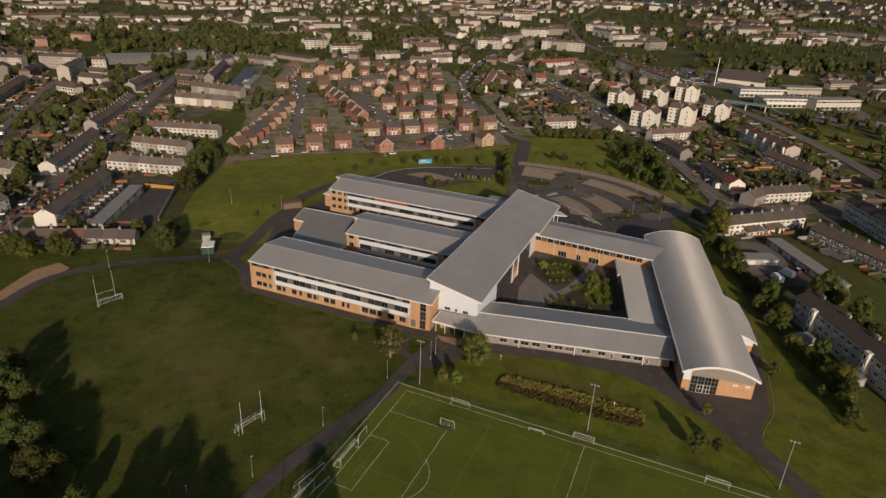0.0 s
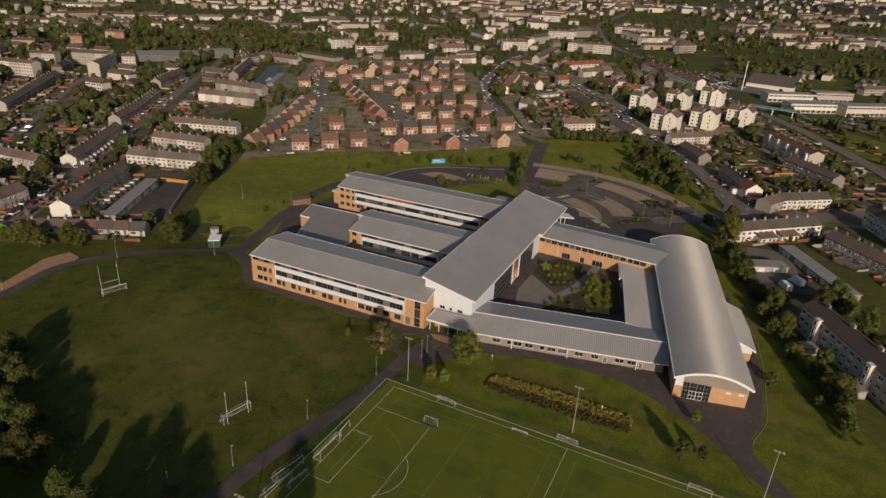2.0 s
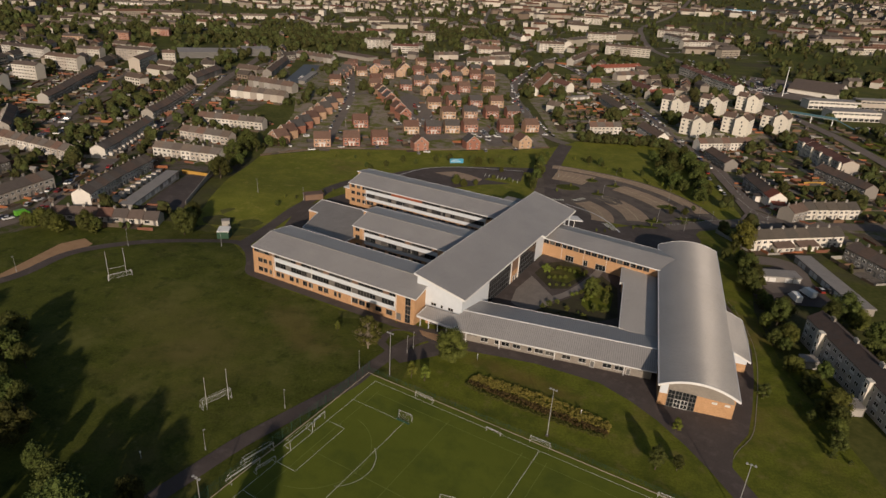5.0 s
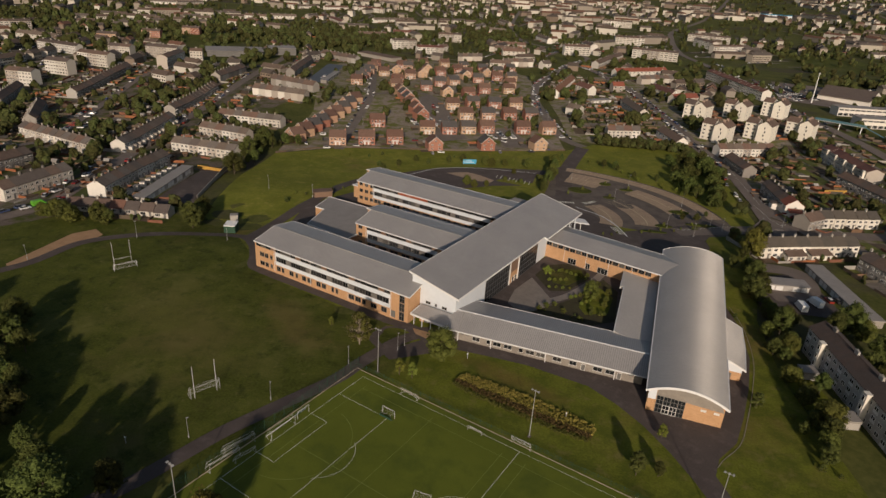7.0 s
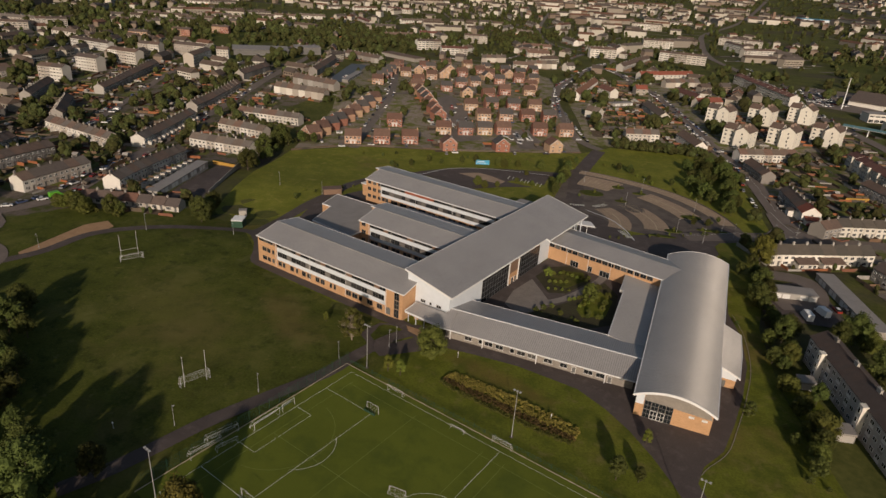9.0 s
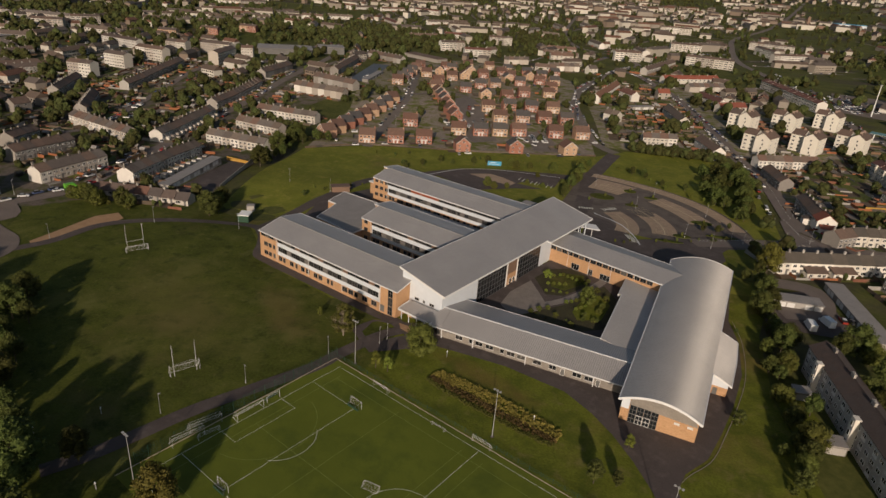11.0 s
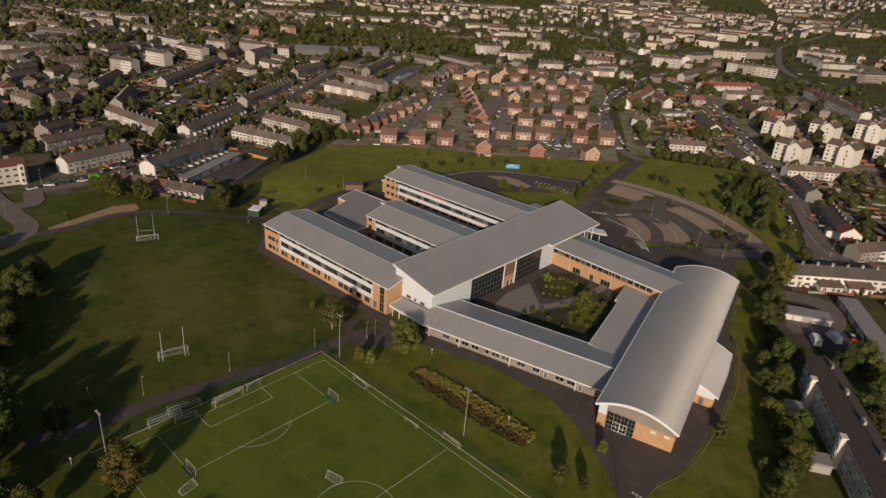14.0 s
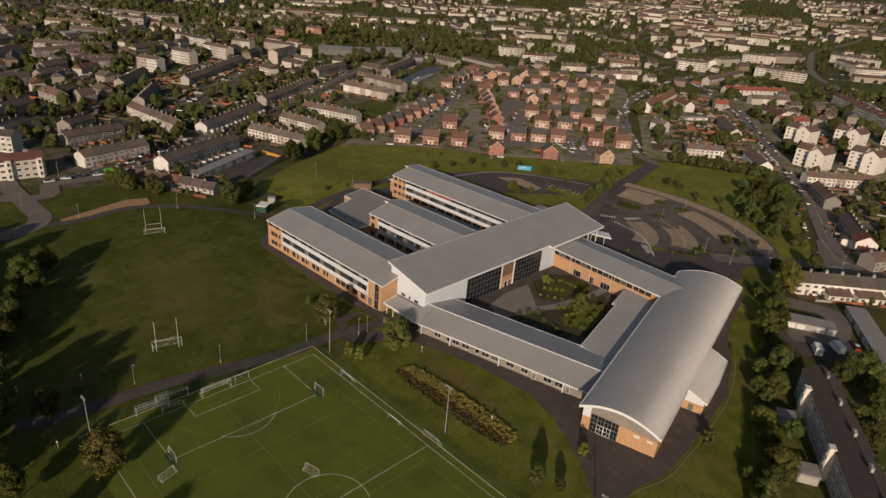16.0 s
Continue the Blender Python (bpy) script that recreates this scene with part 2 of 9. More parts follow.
SOIL = material("planted_soil", (0.030, 0.024, 0.016), (0.060, 0.058, 0.022), 0.95, coarse=0.3, fine=3.0, bump=0.05)
PAVER = material("brick_paver", (0.250, 0.181, 0.124), (0.384, 0.287, 0.205), 0.9, coarse=0.25, fine=6.0, bump=0.01)
PALEPAVER = material("pale_kerb_stone", (0.22, 0.19, 0.155), (0.30, 0.26, 0.215), 0.9)
TOWNPAVE = material("worn_town_paving", (0.078, 0.066, 0.055), (0.170, 0.140, 0.116), 0.95, coarse=0.55, fine=2.0, bump=0.04, patch=(0.062, 0.072, 0.018), patch_at=0.50, spec=0.1)
PAVE_LIGHT = material("pale_town_paving", (0.160, 0.134, 0.110), (0.310, 0.262, 0.215), 0.95, coarse=0.55, fine=2.0, bump=0.04, patch=(0.120, 0.130, 0.030), patch_at=0.50, spec=0.1)
SAND = material("sand", (0.27, 0.165, 0.09), (0.40, 0.255, 0.145), 0.95, coarse=0.4, fine=3.0, bump=0.05)
LINE = material("line_paint", (0.72, 0.72, 0.60), (0.84, 0.84, 0.74), 0.8)
LINE_FAINT = material("worn_line_paint", (0.15, 0.18, 0.035), (0.21, 0.24, 0.06), 0.85)
BRICK = coursed(material("buff_brick", (0.42, 0.245, 0.125), (0.55, 0.335, 0.185), 0.85, coarse=0.35, fine=3.0, bump=0.01, world_space=False), 0.45, 0.15, (0.75, 0.72, 0.70))
REDBRICK = coursed(palette("red_and_buff_brick", [(0.52, 0.345, 0.225), (0.37, 0.165, 0.115), (0.49, 0.30, 0.205), (0.42, 0.205, 0.145), (0.55, 0.375, 0.25)], streak=0.25), 0.45, 0.15, (0.8, 0.75, 0.7))
WHITE = material("white_cladding", (0.525, 0.56, 0.60), (0.605, 0.64, 0.68), 0.6, coarse=0.15, fine=1.0)
GREYWALL = coursed(material("grey_blockwork", (0.215, 0.190, 0.165), (0.29, 0.26, 0.225), 0.85, coarse=0.3, fine=3.0, world_space=False), 0.6, 0.2, (0.8, 0.8, 0.78))
FASCIA = material("fascia", (0.60, 0.605, 0.61), (0.69, 0.69, 0.69), 0.5, coarse=0.3, fine=2.0)
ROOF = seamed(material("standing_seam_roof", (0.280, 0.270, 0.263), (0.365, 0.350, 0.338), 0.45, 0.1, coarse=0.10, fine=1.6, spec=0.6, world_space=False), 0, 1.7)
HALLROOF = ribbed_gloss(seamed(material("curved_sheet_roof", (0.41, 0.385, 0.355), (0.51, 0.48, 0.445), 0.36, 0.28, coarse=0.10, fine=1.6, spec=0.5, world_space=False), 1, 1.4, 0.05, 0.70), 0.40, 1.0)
FLATROOF = material("membrane_roof", (0.245, 0.228, 0.212), (0.320, 0.298, 0.278), 0.7, 0.2, coarse=0.25, fine=2.0)
GLASS = material("dark_glass", (0.010, 0.012, 0.014), (0.022, 0.024, 0.026), 0.12, coarse=0.4, fine=0.9, spec=0.5)
PANE = palette("school_panes", [(0.012, 0.014, 0.016), (0.02, 0.022, 0.024), (0.012, 0.014, 0.016), (0.035, 0.034, 0.033), (0.012, 0.013, 0.014), (0.10, 0.095, 0.088), (0.018, 0.02, 0.022)], 0.12, streak=0.3)
INFILL = material("grey_infill", (0.115, 0.106, 0.098), (0.155, 0.145, 0.135), 0.5, coarse=0.3, fine=2.0)
BROWNPANEL = material("brown_panel", (0.15, 0.095, 0.065), (0.21, 0.135, 0.095), 0.6, coarse=0.3, fine=2.0)
DARKFRAME = material("dark_glazing_bars", (0.055, 0.056, 0.06), (0.085, 0.086, 0.09), 0.45)
FRAME = material("window_frame", (0.10, 0.097, 0.093), (0.15, 0.147, 0.142), 0.5)
GREYFRAME = material("grey_window_frame", (0.30, 0.295, 0.285), (0.38, 0.375, 0.36), 0.5)
PALEFRAME = material("pale_frame", (0.55, 0.54, 0.52), (0.65, 0.64, 0.62), 0.5)
REDPANEL = material("red_panel", (0.22, 0.065, 0.035), (0.28, 0.085, 0.05), 0.6)
STEEL = material("galvanised_steel", (0.33, 0.33, 0.33), (0.42, 0.42, 0.41), 0.45, 0.3)
WHITEPAINT = material("white_paint", (0.72, 0.72, 0.70), (0.8, 0.8, 0.78), 0.5)
GREENPAINT = material("green_fence_paint", (0.018, 0.050, 0.030), (0.028, 0.070, 0.042), 0.6)
RENDER = palette("rendered_wall", [(0.51, 0.47, 0.41), (0.58, 0.55, 0.495), (0.41, 0.365, 0.315), (0.49, 0.455, 0.40), (0.66, 0.625, 0.57), (0.34, 0.30, 0.26)])
GREYRENDER = palette("grey_render", [(0.26, 0.235, 0.205), (0.30, 0.275, 0.245), (0.36, 0.34, 0.31), (0.22, 0.20, 0.18)])
PALEHARL = palette("pale_harling", [(0.44, 0.42, 0.39), (0.48, 0.455, 0.42), (0.41, 0.385, 0.355)])
BRIGHTTILE = palette("bright_red_tile", [(0.26, 0.085, 0.055), (0.24, 0.08, 0.055)], 0.85, bump=0.03, streak=0.25)
ORANGETILE = palette("orange_tile", [(0.24, 0.125, 0.080), (0.21, 0.115, 0.078), (0.19, 0.12, 0.088)], 0.9, bump=0.03, streak=0.3)
ESTATETILE = palette("estate_roof_tile", [(0.088, 0.082, 0.080), (0.155, 0.088, 0.066), (0.100, 0.090, 0.084), (0.135, 0.080, 0.062), (0.17, 0.105, 0.080)], 0.9, bump=0.03, streak=0.3)
WHITERENDER = palette("white_render", [(0.66, 0.62, 0.55), (0.72, 0.68, 0.61), (0.60, 0.56, 0.49)])
SLATEBROWN = palette("dull_brown_tile", [(0.105, 0.090, 0.074), (0.115, 0.098, 0.080), (0.095, 0.084, 0.072)], 0.9, bump=0.03, streak=0.3)
FLATSTILE = mottled(palette("flats_roof_tile", [(0.100, 0.073, 0.062), (0.088, 0.068, 0.060)], 0.9, bump=0.03, streak=0.4), (0.070, 0.058, 0.054), 0.5, 0.54)
CHIMNEYBRICK = palette("chimney_brick", [(0.30, 0.21, 0.17), (0.34, 0.25, 0.20)])
BRIDGEBLUE = material("bridge_blue", (0.055, 0.125, 0.155), (0.075, 0.15, 0.18), 0.6)
CREAM = palette("cream_render", [(0.70, 0.66, 0.575), (0.73, 0.69, 0.60), (0.67, 0.63, 0.55)])
TILE = palette("concrete_tile", [(0.152, 0.119, 0.096), (0.181, 0.145, 0.119), (0.131, 0.109, 0.096), (0.182, 0.115, 0.088), (0.160, 0.138, 0.123), (0.172, 0.122, 0.096)], 0.9, bump=0.03, streak=0.3)
DARKTILE = palette("dark_tile", [(0.150, 0.106, 0.084), (0.168, 0.115, 0.090), (0.130, 0.102, 0.088)], 0.9, bump=0.03, streak=0.35)
DARKRED = palette("dark_red_tile", [(0.165, 0.078, 0.062), (0.15, 0.072, 0.060), (0.18, 0.09, 0.07)], 0.9, bump=0.03, streak=0.3)
REDTILE = palette("red_tile", [(0.165, 0.102, 0.078), (0.13, 0.088, 0.072), (0.115, 0.094, 0.084), (0.19, 0.100, 0.072), (0.14, 0.105, 0.088)], 0.9, bump=0.03, streak=0.3)
FAR_WALL = by_island(palette("distant_wall", [(0.38, 0.345, 0.285), (0.25, 0.22, 0.185), (0.48, 0.445, 0.385), (0.42, 0.385, 0.33), (0.20, 0.155, 0.12), (0.53, 0.495, 0.435), (0.30, 0.26, 0.215)]))
FAR_ROOF = by_island(palette("distant_roof", [(0.115, 0.085, 0.068), (0.135, 0.10, 0.078), (0.095, 0.078, 0.066), (0.16, 0.085, 0.058), (0.12, 0.10, 0.088)], streak=0.3))
FAR_PAINT = by_island(palette("distant_car_paint", [(0.55, 0.55, 0.55), (0.04, 0.04, 0.045), (0.65, 0.65, 0.64), (0.2, 0.2, 0.21), (0.05, 0.07, 0.14), (0.25, 0.03, 0.02), (0.7, 0.7, 0.68), (0.74, 0.74, 0.73), (0.12, 0.12, 0.13)], 0.3, streak=0.02))
FAR_LEAF = by_island(material("distant_leaves", (0.026, 0.030, 0.010), (0.072, 0.076, 0.024), 0.8, coarse=0.2, fine=1.2, vary=0.4, spec=0.1))
LEAF = material("leaves", (0.025, 0.033, 0.008), (0.090, 0.100, 0.024), 0.75, coarse=0.35, fine=2.4, vary=0.35, spec=0.15)
AUTUMN = material("turning_leaves", (0.050, 0.053, 0.010), (0.135, 0.120, 0.024), 0.75, coarse=0.35, fine=2.4, vary=0.2, spec=0.15)
BARK = material("bark", (0.055, 0.042, 0.030), (0.10, 0.08, 0.058), 0.95, coarse=2.0, fine=9.0)
PALEBARK = material("pale_bark", (0.17, 0.14, 0.105), (0.26, 0.22, 0.17), 0.9, coarse=2.0, fine=9.0)
PAINT = palette("car_paint", [(0.55, 0.55, 0.55), (0.03, 0.03, 0.035), (0.62, 0.62, 0.62), (0.25, 0.26, 0.27), (0.04, 0.06, 0.14), (0.16, 0.02, 0.02), (0.08, 0.085, 0.09), (0.6, 0.6, 0.6), (0.02, 0.02, 0.022)], 0.25, streak=0.02)
VANGREEN = material("van_green", (0.10, 0.32, 0.03), (0.12, 0.36, 0.04), 0.35)
RED = material("red_paint", (0.30, 0.02, 0.02), (0.36, 0.03, 0.03), 0.35)
TYRE = material("tyre_rubber", (0.012, 0.012, 0.012), (0.02, 0.02, 0.02), 0.85)
BLUE = material("blue_sign", (0.05, 0.26, 0.42), (0.07, 0.32, 0.48), 0.5)
FENCEWOOD = palette("fence_boards", [(0.16, 0.105, 0.065), (0.17, 0.090, 0.055), (0.13, 0.095, 0.065), (0.20, 0.135, 0.075)], 0.9, streak=0.3)
WEATHERED = palette("weathered_boards", [(0.085, 0.068, 0.050), (0.11, 0.08, 0.055), (0.07, 0.06, 0.05), (0.13, 0.105, 0.08)], 0.9, streak=0.35)
YELLOWBOARD = material("yellow_boards", (0.36, 0.20, 0.04), (0.44, 0.26, 0.06), 0.8)

# ---- builders ----


def smooth(a, b, v):
    f = min(1.0, max(0.0, (v - a) / (b - a)))
    return f * f * (3 - 2 * f)


def gz(x, y):
    """Height of the land: level round the school, a dip behind it, a rise in the distance."""
    w = 1 - smooth(60, 140, x)
    dip = smooth(430, 540, y)
    d = -5.0 * smooth(235, 345, y) * (1 - dip) * w - 2.5 * smooth(250, 330, y) * (1 - dip) * (1 - w)
    u, v = 0.927 * (x + 4.6) - 0.375 * (y - 178), 0.375 * (x + 4.6) + 0.927 * (y - 178)
    d -= 0.65 * smooth(-80, -66, u) * (1 - smooth(-3, 6, u)) * smooth(-22, -10, v) * (1 - smooth(0, 8, v))   # along the front of the first wing
    d -= 3.8 * math.exp(-((x + 97) / 32) ** 2 - ((y - 242) / 26) ** 2)
    return d + 8 * smooth(540, 950, y) * smooth(-120, 0, x) + 35 * smooth(1000, 2200, y) + 75 * smooth(1900, 3600, y) + 45 * smooth(300, 1100, x) * smooth(1200, 2400, y)


def mesh_of(name, bm, mats):
    me = bpy.data.meshes.new(name)
    bm.to_mesh(me)
    bm.free()
    for m in (mats if isinstance(mats, (list, tuple)) else [mats]):
        me.materials.append(m)
    return me


def part(name, bm, mats, parent=None, label="", m=None):
    """One mesh object (from a bmesh or a ready mesh) under a thing or a part."""
    me = bm if isinstance(bm, bpy.types.Mesh) else mesh_of(name, bm, mats)
    ob = new(name, me)
    if parent is not None:
        ob.parent = parent
    if m is not None:
        ob.matrix_basis = m
    if label:
        tagged(ob, label)
    return ob


def thing(name, m, label, category, group="", kind=""):
    ob = new(name)
    ob.empty_display_size = 0.5
    ob.matrix_basis = m
    return tagged(ob, label, category, group, kind)


def box(bm, x0, y0, z0, x1, y1, z1, mat=0):
    v = [bm.verts.new((x, y, z)) for z in (z0, z1) for x, y in ((x0, y0), (x1, y0), (x1, y1), (x0, y1))]
    for q in ((3, 2, 1, 0), (4, 5, 6, 7), (0, 1, 5, 4), (1, 2, 6, 5), (2, 3, 7, 6), (3, 0, 4, 7)):
        bm.faces.new([v[i] for i in q]).material_index = mat


def prism(bm, outline, z0, z1, mat=0):
    """An upright solid on an outline given anticlockwise; z0 and z1 may be heights or functions of x and y."""
    top = z1 if callable(z1) else (lambda x, y: z1)
    foot = z0 if callable(z0) else (lambda x, y: z0)
    lo = [bm.verts.new((x, y, foot(x, y))) for x, y in outline]
    hi = [bm.verts.new((x, y, top(x, y))) for x, y in outline]
    k = len(outline)
    for i in range(k):
        bm.faces.new((lo[i], lo[(i + 1) % k], hi[(i + 1) % k], hi[i])).material_index = mat
    bm.faces.new(hi).material_index = mat
    bm.faces.new(list(reversed(lo))).material_index = mat


def extrude(bm, profile, x0, x1, mat=0):
    """A solid with a profile in y and z (anticlockwise seen from +x), drawn out along x."""
    a = [bm.verts.new((x0, y, z)) for y, z in profile]
    b = [bm.verts.new((x1, y, z)) for y, z in profile]
    k = len(profile)
    for i in range(k):
        bm.faces.new((a[i], b[i], b[(i + 1) % k], a[(i + 1) % k])).material_index = mat
    bm.faces.new(b).material_index = mat
    bm.faces.new(list(reversed(a))).material_index = mat


def tube(bm, p, q, r0, r1, sides=6, mat=0):
    p, q = Vector(p), Vector(q)
    d = (q - p).normalized()
    s = d.cross(Vector((0, 0, 1)) if abs(d.z) < 0.9 else Vector((1, 0, 0))).normalized()
    u = s.cross(d)
    rings = []
    for c, r in ((p, r0), (q, r1)):
        rings.append([bm.verts.new(c + (s * math.cos(a) + u * math.sin(a)) * r) for a in (2 * math.pi * i / sides for i in range(sides))])
    for i in range(sides):
        bm.faces.new((rings[0][i], rings[1][i], rings[1][(i + 1) % sides], rings[0][(i + 1) % sides])).material_index = mat
    bm.faces.new(rings[1]).material_index = mat
    bm.faces.new(list(reversed(rings[0]))).material_index = mat


def drape(bm, lift, step=6.0):
    """Cuts a flat mesh finely and lays it on the land."""
    for f in bm.faces:
        f.normal_update()
    bmesh.ops.triangulate(bm, faces=bm.faces[:], ngon_method='EAR_CLIP')
    xs, ys = [v.co.x for v in bm.verts], [v.co.y for v in bm.verts]
    if max(ys) > 225:
        for lo, hi, n in ((min(xs), max(xs), (1, 0, 0)), (min(ys), max(ys), (0, 1, 0))):
            k = max(0, int((hi - lo) / step))
            for i in range(1, k + 1):
                c = lo + i * (hi - lo) / (k + 1)
                bmesh.ops.bisect_plane(bm, geom=bm.verts[:] + bm.edges[:] + bm.faces[:], plane_co=(n[0] * c, n[1] * c, 0), plane_no=n)
    for v in bm.verts:
        v.co.z = gz(v.co.x, v.co.y) + lift
    for f in bm.faces:
        f.normal_update()
        if f.normal.z < 0:
            f.normal_flip()


def sheet(name, outline, mat, lift, label, category):
    bm = bmesh.new()
    bm.faces.new([bm.verts.new((x, y, 0)) for x, y in outline])
    drape(bm, lift)
    return tagged(part(name, bm, mat), label, category, kind="structure")


def curve_through(points, per=6):
    """A smooth line through points in the plan."""
    out = []
    P = [points[0]] + list(points) + [points[-1]]
    for i in range(1, len(P) - 2):
        a, b, c, d = (Vector(P[i + k]) for k in (-1, 0, 1, 2))
        for s in range(per):
            t = s / per
            out.append(0.5 * ((2 * b) + (c - a) * t + (2 * a - 5 * b + 4 * c - d) * t * t + (3 * b - a - 3 * c + d) * t ** 3))
    out.append(Vector(points[-1]))
    return out


def strip(name, points, width, mat, lift, label, category, per=6):
    line = curve_through([Vector(p) for p in points], per)
    bm = bmesh.new()
    prev = None
    for i, c in enumerate(line):
        d = (line[min(i + 1, len(line) - 1)] - line[max(i - 1, 0)]).normalized()
        nrm = Vector((-d.y, d.x)) * width / 2
        row = []
        for f in (1, 0, -1):
            q = c + nrm * f
            row.append(bm.verts.new((q.x, q.y, gz(q.x, q.y) + lift)))
        if prev:
            for k in (0, 1):
                bm.faces.new((prev[k], prev[k + 1], row[k + 1], row[k]))
        prev = row
    return tagged(part(name, bm, mat), label, category, kind="structure")

# ---- land, paths and pitch ----
xs = [-2600, -2000, -1500, -1150, -900, -750] + list(range(-640, 641, 16)) + [750, 900, 1150, 1500, 2000, 2600]
ys = [-400, -200, -80] + list(range(0, 961, 12)) + list(range(1000, 2401, 60)) + [2700, 3300, 4200]
verts = [(x, y, gz(x, y) - 0.15) for y in ys for x in xs]
nx = len(xs)
faces = [(j * nx + i, j * nx + i + 1, (j + 1) * nx + i + 1, (j + 1) * nx + i) for j in range(len(ys) - 1) for i in range(nx - 1)]
me = bpy.data.meshes.new("ground")
me.from_pydata(verts, [], faces)
me.materials.append(TOWN)
tagged(new("ground", me), "rough ground of gardens and verges reaching the horizon", "ground", kind="structure")

sheet("town_paving", [(-128, 352), (-96, 379), (-27, 400), (44, 430), (30, 520), (15, 600), (5, 700), (-60, 780), (-150, 790), (-215, 690), (-180, 560), (-150, 470)], PAVE_LIGHT, -0.06, "worn paving and soil between the brick houses", "ground")
sheet("town_paving", [(-150, 215), (-140, 300), (-150, 372), (-185, 430), (-175, 520), (-215, 640), (-290, 640), (-420, 480), (-430, 360), (-330, 250), (-230, 185), (-185, 190)], TOWNPAVE, -0.065, "worn paving and soil between the terraces", "ground")
sheet("town_paving", [(48, 455), (132, 455), (150, 300), (240, 290), (250, 420), (235, 640), (180, 720), (100, 760), (30, 700), (25, 600)], PAVE_LIGHT, -0.07, "worn paving and soil round the rows and flats", "ground")
sheet("lawn", [(-9, 60), (60, 20), (140, 40), (112, 120), (106, 170), (108, 205), (116, 235), (-106, 235), (-90, 226), (-60, 190), (0, 164)],
      LAWN, 0.03, "mown green lawn round the school", "lawn")
sheet("north_lawn", [(116, 235), (118, 292), (135, 298), (137, 345), (136, 400), (132, 436), (112, 450), (64, 452), (44, 428), (-27, 398), (-96, 377), (-128, 350), (-124, 300), (-112, 240), (-106, 235)],
      MEADOW, 0.03, "bright mown grass behind the school and round the car park", "lawn")
sheet("playing_field", [(-230, 60), (-60, 30), (-9, 60), (0, 164), (-60, 190), (-90, 226), (-112, 240), (-160, 216), (-176, 190)],
      GRASS, 0.034, "mown playing field with brown worn patches", "field")
sheet("sand_patch", [(-140, 167), (-136.5, 179), (-132.5, 194), (-132, 203), (-138, 207), (-143, 200), (-144, 184), (-145, 171)], SAND, 0.09, "bare sandy track beside the playing field", "sand")
strip("footpath", [(-50, 84), (-44, 92), (-39, 101), (-33, 112), (-24, 125), (-15, 138), (-11, 147), (-4, 160), (2, 166)], 4.2, ASPHALT, 0.15, "dark tarmac footpath beside the fenced pitch", "path")
strip("footpath", [(-160, 140), (-143, 166), (-138, 176), (-134, 194), (-119, 208), (-100, 218), (-84, 221), (-75, 213), (-70, 204), (-67.3, 197), (-62.5, 193.3), (-40, 184.2), (-20, 176.1), (-6, 170.4), (3, 165)], 4.2, ASPHALT, 0.16, "tarmac footpath along the field and the school wall", "path")
strip("footpath", [(-80, 218), (-79, 236), (-76, 258), (-72, 276), (-69, 300), (-60, 322), (-46, 336)], 6.0, ASPHALT, 0.17, "tarmac service road behind the school", "path")
sheet("school_apron", [(-2, 169), (4, 160), (12.9, 160.4), (23, 159.3), (34, 157.8), (51, 152.2), (58.5, 145.6), (64, 139), (69, 131), (73, 123), (84, 96), (92, 60), (99, 60), (90, 92), (78.5, 125), (80.5, 131), (86, 138), (90.3, 149), (95, 163), (99.2, 179), (100.9, 198), (99.6, 212), (102.5, 233), (106, 250), (98, 252), (60, 200), (10, 172)],
      ASPHALT, 0.12, "dark tarmac apron and path round the low wing and curved hall", "path")
sheet("forecourt", [(-14, 160), (-4, 150), (6, 156), (12, 164), (-2, 169), (-10, 168)], ASPHALT, 0.20, "tarmac forecourt at the entrance canopy", "forecourt")
strip("path_edge", [(79.6, 128), (81.5, 131), (87, 138), (91.3, 149), (96, 163), (100.2, 179), (101.9, 198), (100.8, 212)], 0.16, PALEPAVER, 0.15, "pale kerb along the path east of the curved hall", "kerb")
sheet("entrance_paving", [(-1.5, 168.4), (6.5, 166.6), (9.5, 164.6), (4.5, 163.2), (0, 165.4)], SAND, 0.235, "sandy coloured paving at the entrance", "paving")
sheet("school_yard", [(-64, 205), (-5, 184), (30, 272), (-30, 296), (-58, 296), (-74, 262), (-72, 236)], ASPHALT, 0.07, "dark tarmac yard between the school wings", "yard")

# the car park: arcs about one centre
CPX, CPY = 30.0, 295.0


def arc_sheet(name, r0, r1, a0, a1, mat, lift, label, category, kind="structure", group=""):
    bm = bmesh.new()
    k = max(2, int((a1 - a0) * r1 * 0.0175 / 4))
    rows = []
    for i in range(k + 1):
        a = radians(a0 + (a1 - a0) * i / k)
        rr = [r0 + (r1 - r0) * j / 3 for j in range(4)]
        rows.append([bm.verts.new((CPX + r * math.cos(a), CPY + r * math.sin(a), gz(CPX + r * math.cos(a), CPY + r * math.sin(a)) + lift)) for r in rr])
    for i in range(k):
        for j in range(3):
            bm.faces.new((rows[i][j], rows[i][j + 1], rows[i + 1][j + 1], rows[i + 1][j]))
    return tagged(part(name, bm, mat), label, category, group, kind)


